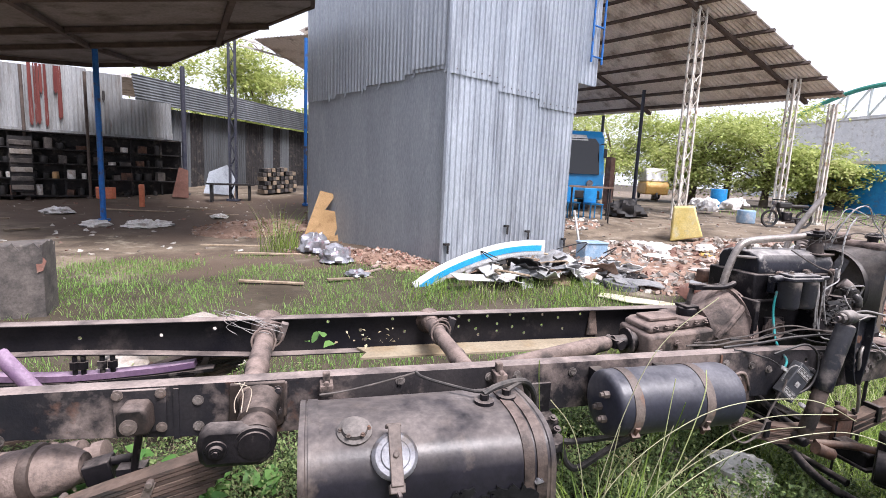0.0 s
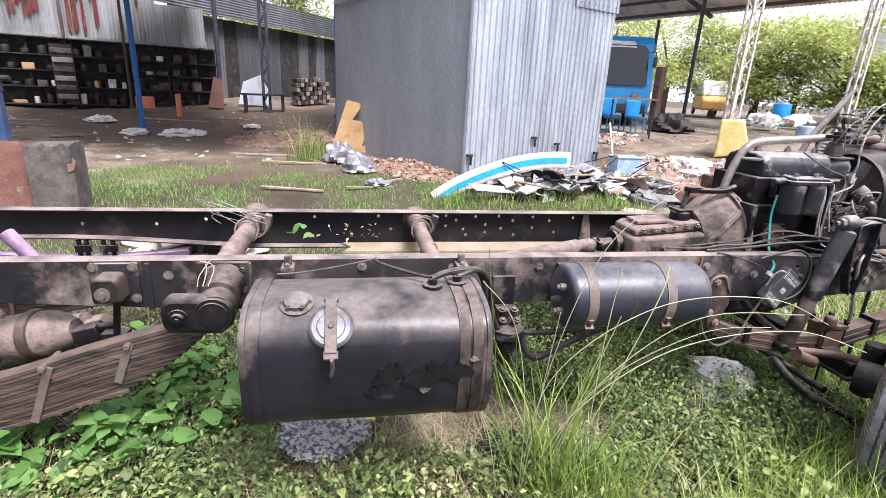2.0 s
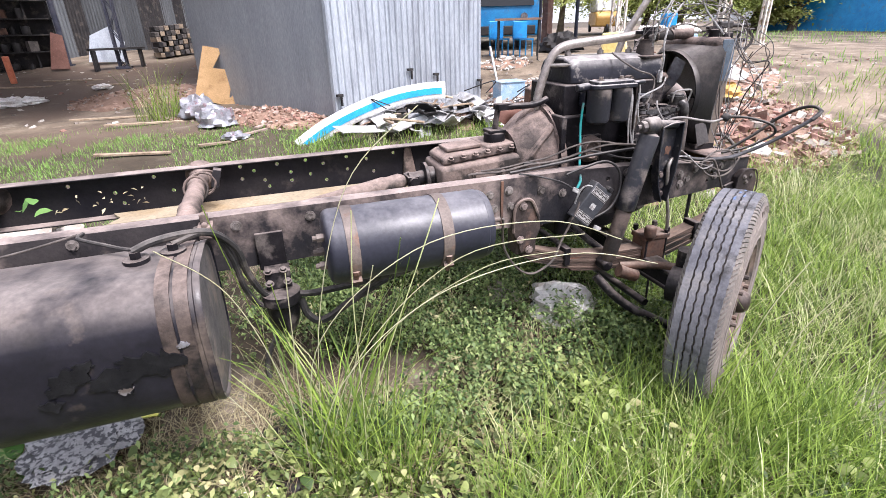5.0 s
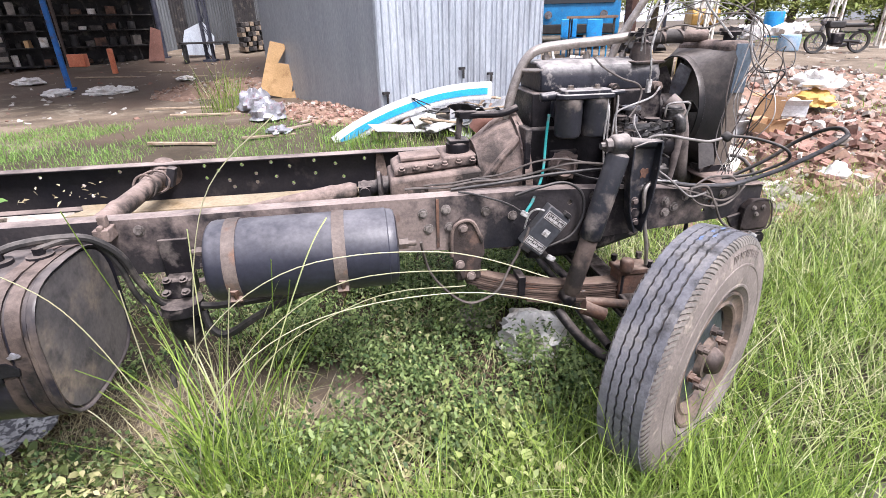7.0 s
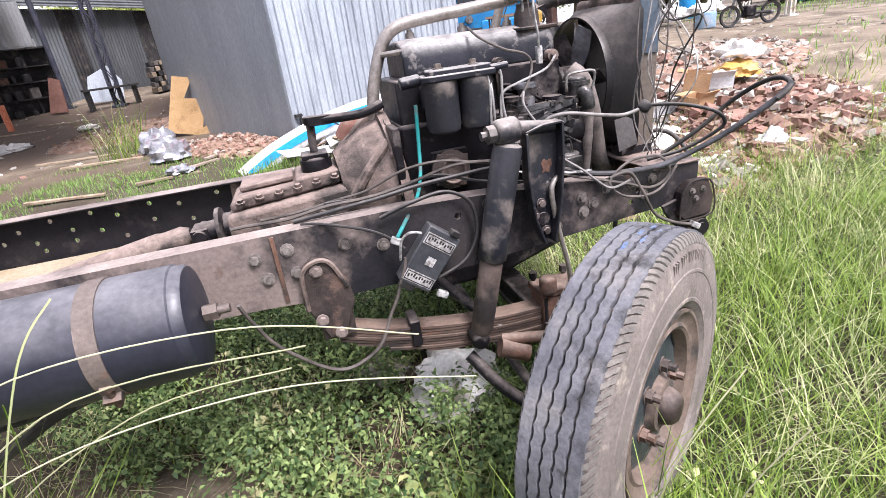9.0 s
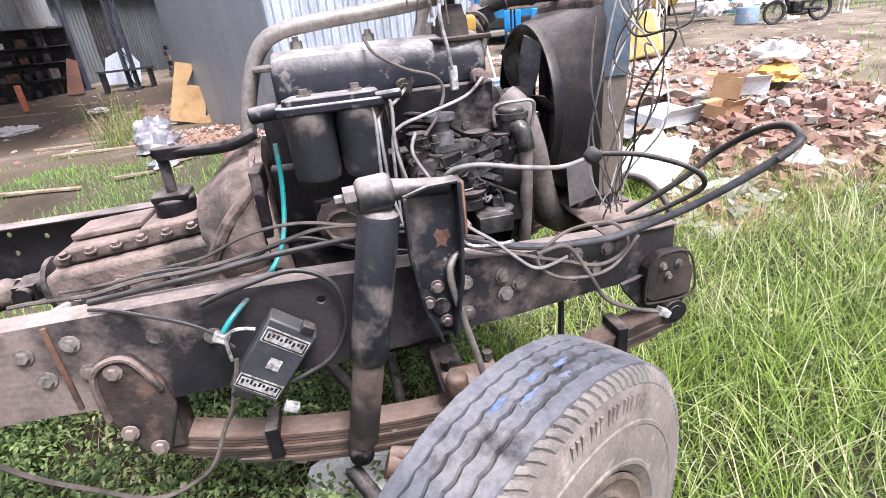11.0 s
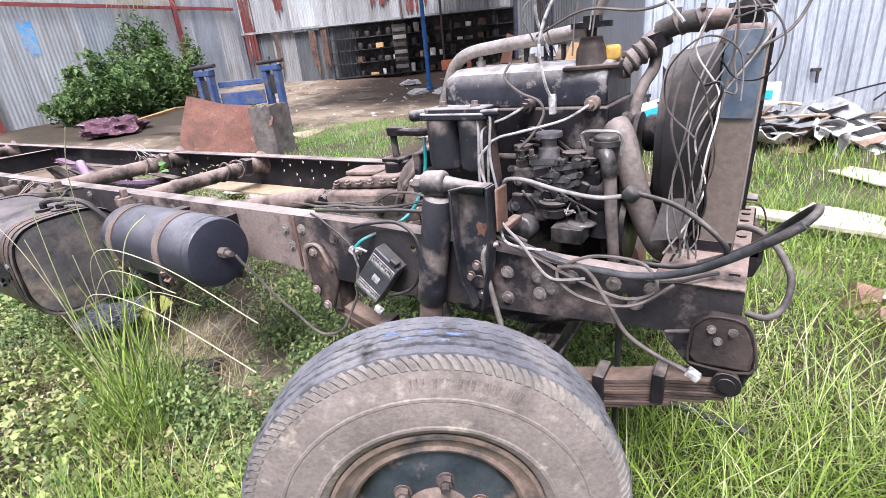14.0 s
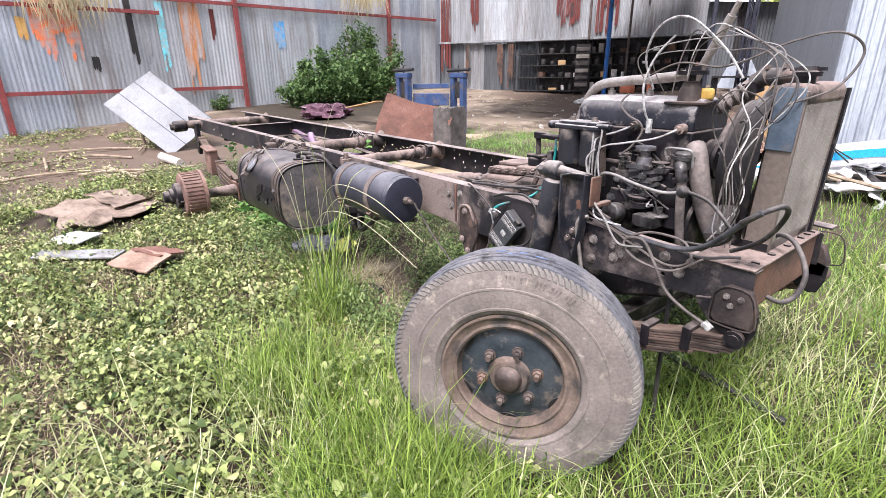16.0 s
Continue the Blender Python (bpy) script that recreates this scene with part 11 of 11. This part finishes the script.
# bushes and trees
def bush(name, label, cx, cy, rx, ry, h, n, size, mat):
    """Leaning stems of uneven length, each with its own loose leaves."""
    z0 = rough_z(cx, cy)
    ob = thing(name, label, "bush")
    stems = 26
    cs = []
    for i in range(stems):
        a_, r_ = gen.uniform(0, 6.283), gen.random() ** 0.6
        foot = np.array([cx + 0.45 * rx * r_ * math.cos(a_), cy + 0.45 * ry * r_ * math.sin(a_), z0 - 0.05])
        tip = np.array([cx + rx * r_ * math.cos(a_), cy + ry * r_ * math.sin(a_), z0 + h * gen.uniform(0.35, 1.0) * (1.1 - 0.45 * r_)])
        mid = (foot + tip) / 2 + np.array([0, 0, 0.12 * h])
        if i % 2 == 0:
            b = Build()
            b.tube([foot, mid, tip], 0.014, 5)
            part("stem", b, M_bark, ob)
        m_ = n // stems
        t = gen.random(m_)[:, None] ** 0.7
        line = foot * (1 - t) ** 2 + 2 * mid * t * (1 - t) + tip * t ** 2
        cs.append(line + gen.normal(size=(m_, 3)) * np.array([rx, ry, h * 0.45]) * (0.17 - 0.09 * t))
    c = np.concatenate(cs)
    c = c[c[:, 2] > z0]
    quick("foliage", *leaves(c, size, 0.4), mat, parent=ob)
    return ob


bush("bush", "dense dark green bush against the fence", -11.2, 8.5, 1.4, 1.5, 2.1, 6600, 0.14, M_bush)
bush("bush", "lower green bush at the fence foot", -11.0, 6.9, 1.0, 1.0, 1.35, 3600, 0.13, M_bush)
bush("bush", "creeper covered bush climbing the fence corner", -12.2, 9.9, 0.8, 1.3, 2.9, 4600, 0.14, M_bush)
bush("bush", "small weed clump at the red post", -12.1, 4.6, 0.35, 0.35, 0.5, 900, 0.07, M_bush)
bush("bush", "low weeds around the blue stand", -7.0, 8.6, 0.8, 0.5, 0.6, 1500, 0.07, M_bush)


def tree(x, y, h, r, n, size, seed, label):
    rnd = random.Random(seed)
    z0 = ground_z(x, y)
    ob = thing("tree", label, "tree")
    b = Build()
    b.lathe((x, y, z0 - 0.1), (x + 0.2, y, z0 + h * 0.5), [(0, 0.24), (h * 0.15, 0.18), (h * 0.5, 0.12)], 12)
    part("trunk", b, M_bark, ob)
    cs = []
    for i in range(26):
        a_ = rnd.uniform(0, 6.283)
        t_ = rnd.random()
        rr = r * math.sqrt(rnd.random()) * (0.55 + 0.6 * math.sin(math.pi * (0.15 + 0.75 * t_)))
        p = Vector((x + rr * math.cos(a_), y + rr * math.sin(a_), z0 + h * (0.22 + 0.75 * t_)))
        if i < 9:
            b = Build()
            b.tube([(x + 0.1, y, z0 + h * rnd.uniform(0.25, 0.45)), Vector((x, y, z0 + h * 0.5)).lerp(p, 0.5), p], 0.045, 6)
            part("limb", b, M_bark, ob)
        m_ = n // 26
        q = gen.normal(size=(m_, 3)) * np.array([r * 0.26, r * 0.26, h * 0.045])
        q[:, 2] -= 0.10 * (q[:, 0] ** 2 + q[:, 1] ** 2) / (r * 0.3)
        cs.append(q + np.array(p))
    c = np.concatenate(cs)
    c = c[c[:, 2] > z0 + 0.25]
    quick("crown", *leaves(c, size, 0.65, 0.4), M_tree, parent=ob)


for i, (x, y, h, r) in enumerate(((14.4, 27.0, 5.4, 2.6), (17.8, 27.2, 5.2, 2.6), (20.6, 26.6, 5.0, 2.4), (22.0, 22.6, 4.6, 2.4), (23.6, 21.6, 5.2, 2.5), (24.6, 20.4, 3.2, 1.8), (21.2, 24.2, 5.0, 2.3), (25.5, 19.0, 2.6, 1.6))):
    tree(x, y, h, r, 6800, 0.19, 60 + i, "leafy light green tree behind the pitched shed")
for i, (x, y, h, r) in enumerate(((-5.8, 36.0, 8.0, 3.2), (-3.2, 37.0, 7.6, 3.0), (1.5, 38.0, 5.4, 2.6))):
    tree(x, y, h, r, 10400, 0.26, 80 + i, "broad green tree rising behind the low building")

# dry palm leaves hanging over the fence
pf = thing("palm_frond", "dry yellowish palm leaves hanging over the fence", "palm leaves")
for k, (y, L) in enumerate(((0.9, 1.0), (1.3, 1.25), (1.75, 0.9), (9.6, 0.9), (10.4, 0.8))):
    n = 70
    x0 = -11.62 - 0.1 * (y - 0.5)
    px = np.full(n, x0) + gen.uniform(-0.05, 0.3, n)
    py = y + gen.uniform(-0.45, 0.45, n)
    pz = np.full(n, 3.75 if y < 5 else 4.25) + gen.uniform(-0.25, 0.2, n)
    hh = gen.uniform(0.5, 1.0, n) * L
    w = 0.012
    top_ = np.stack([px, py, pz], 1)
    mid = top_ + np.stack([gen.uniform(0, 0.2, n), gen.normal(0, 0.12, n), -hh * 0.5], 1)
    end = mid + np.stack([gen.uniform(-0.05, 0.1, n), gen.normal(0, 0.1, n), -hh * 0.5], 1)
    s = np.array([0.0, w, 0.0])
    v = np.stack([top_ - s, top_ + s, mid - s, mid + s, end - s * 0.1, end + s * 0.1], 1).reshape(-1, 3)
    o = (np.arange(n) * 6)[:, None]
    q = np.stack([o + np.array([[0, 1, 3, 2]]), o + np.array([[2, 3, 5, 4]])], 1).reshape(-1, 4)
    quick("leaflet", v, q, M_straw, parent=pf)
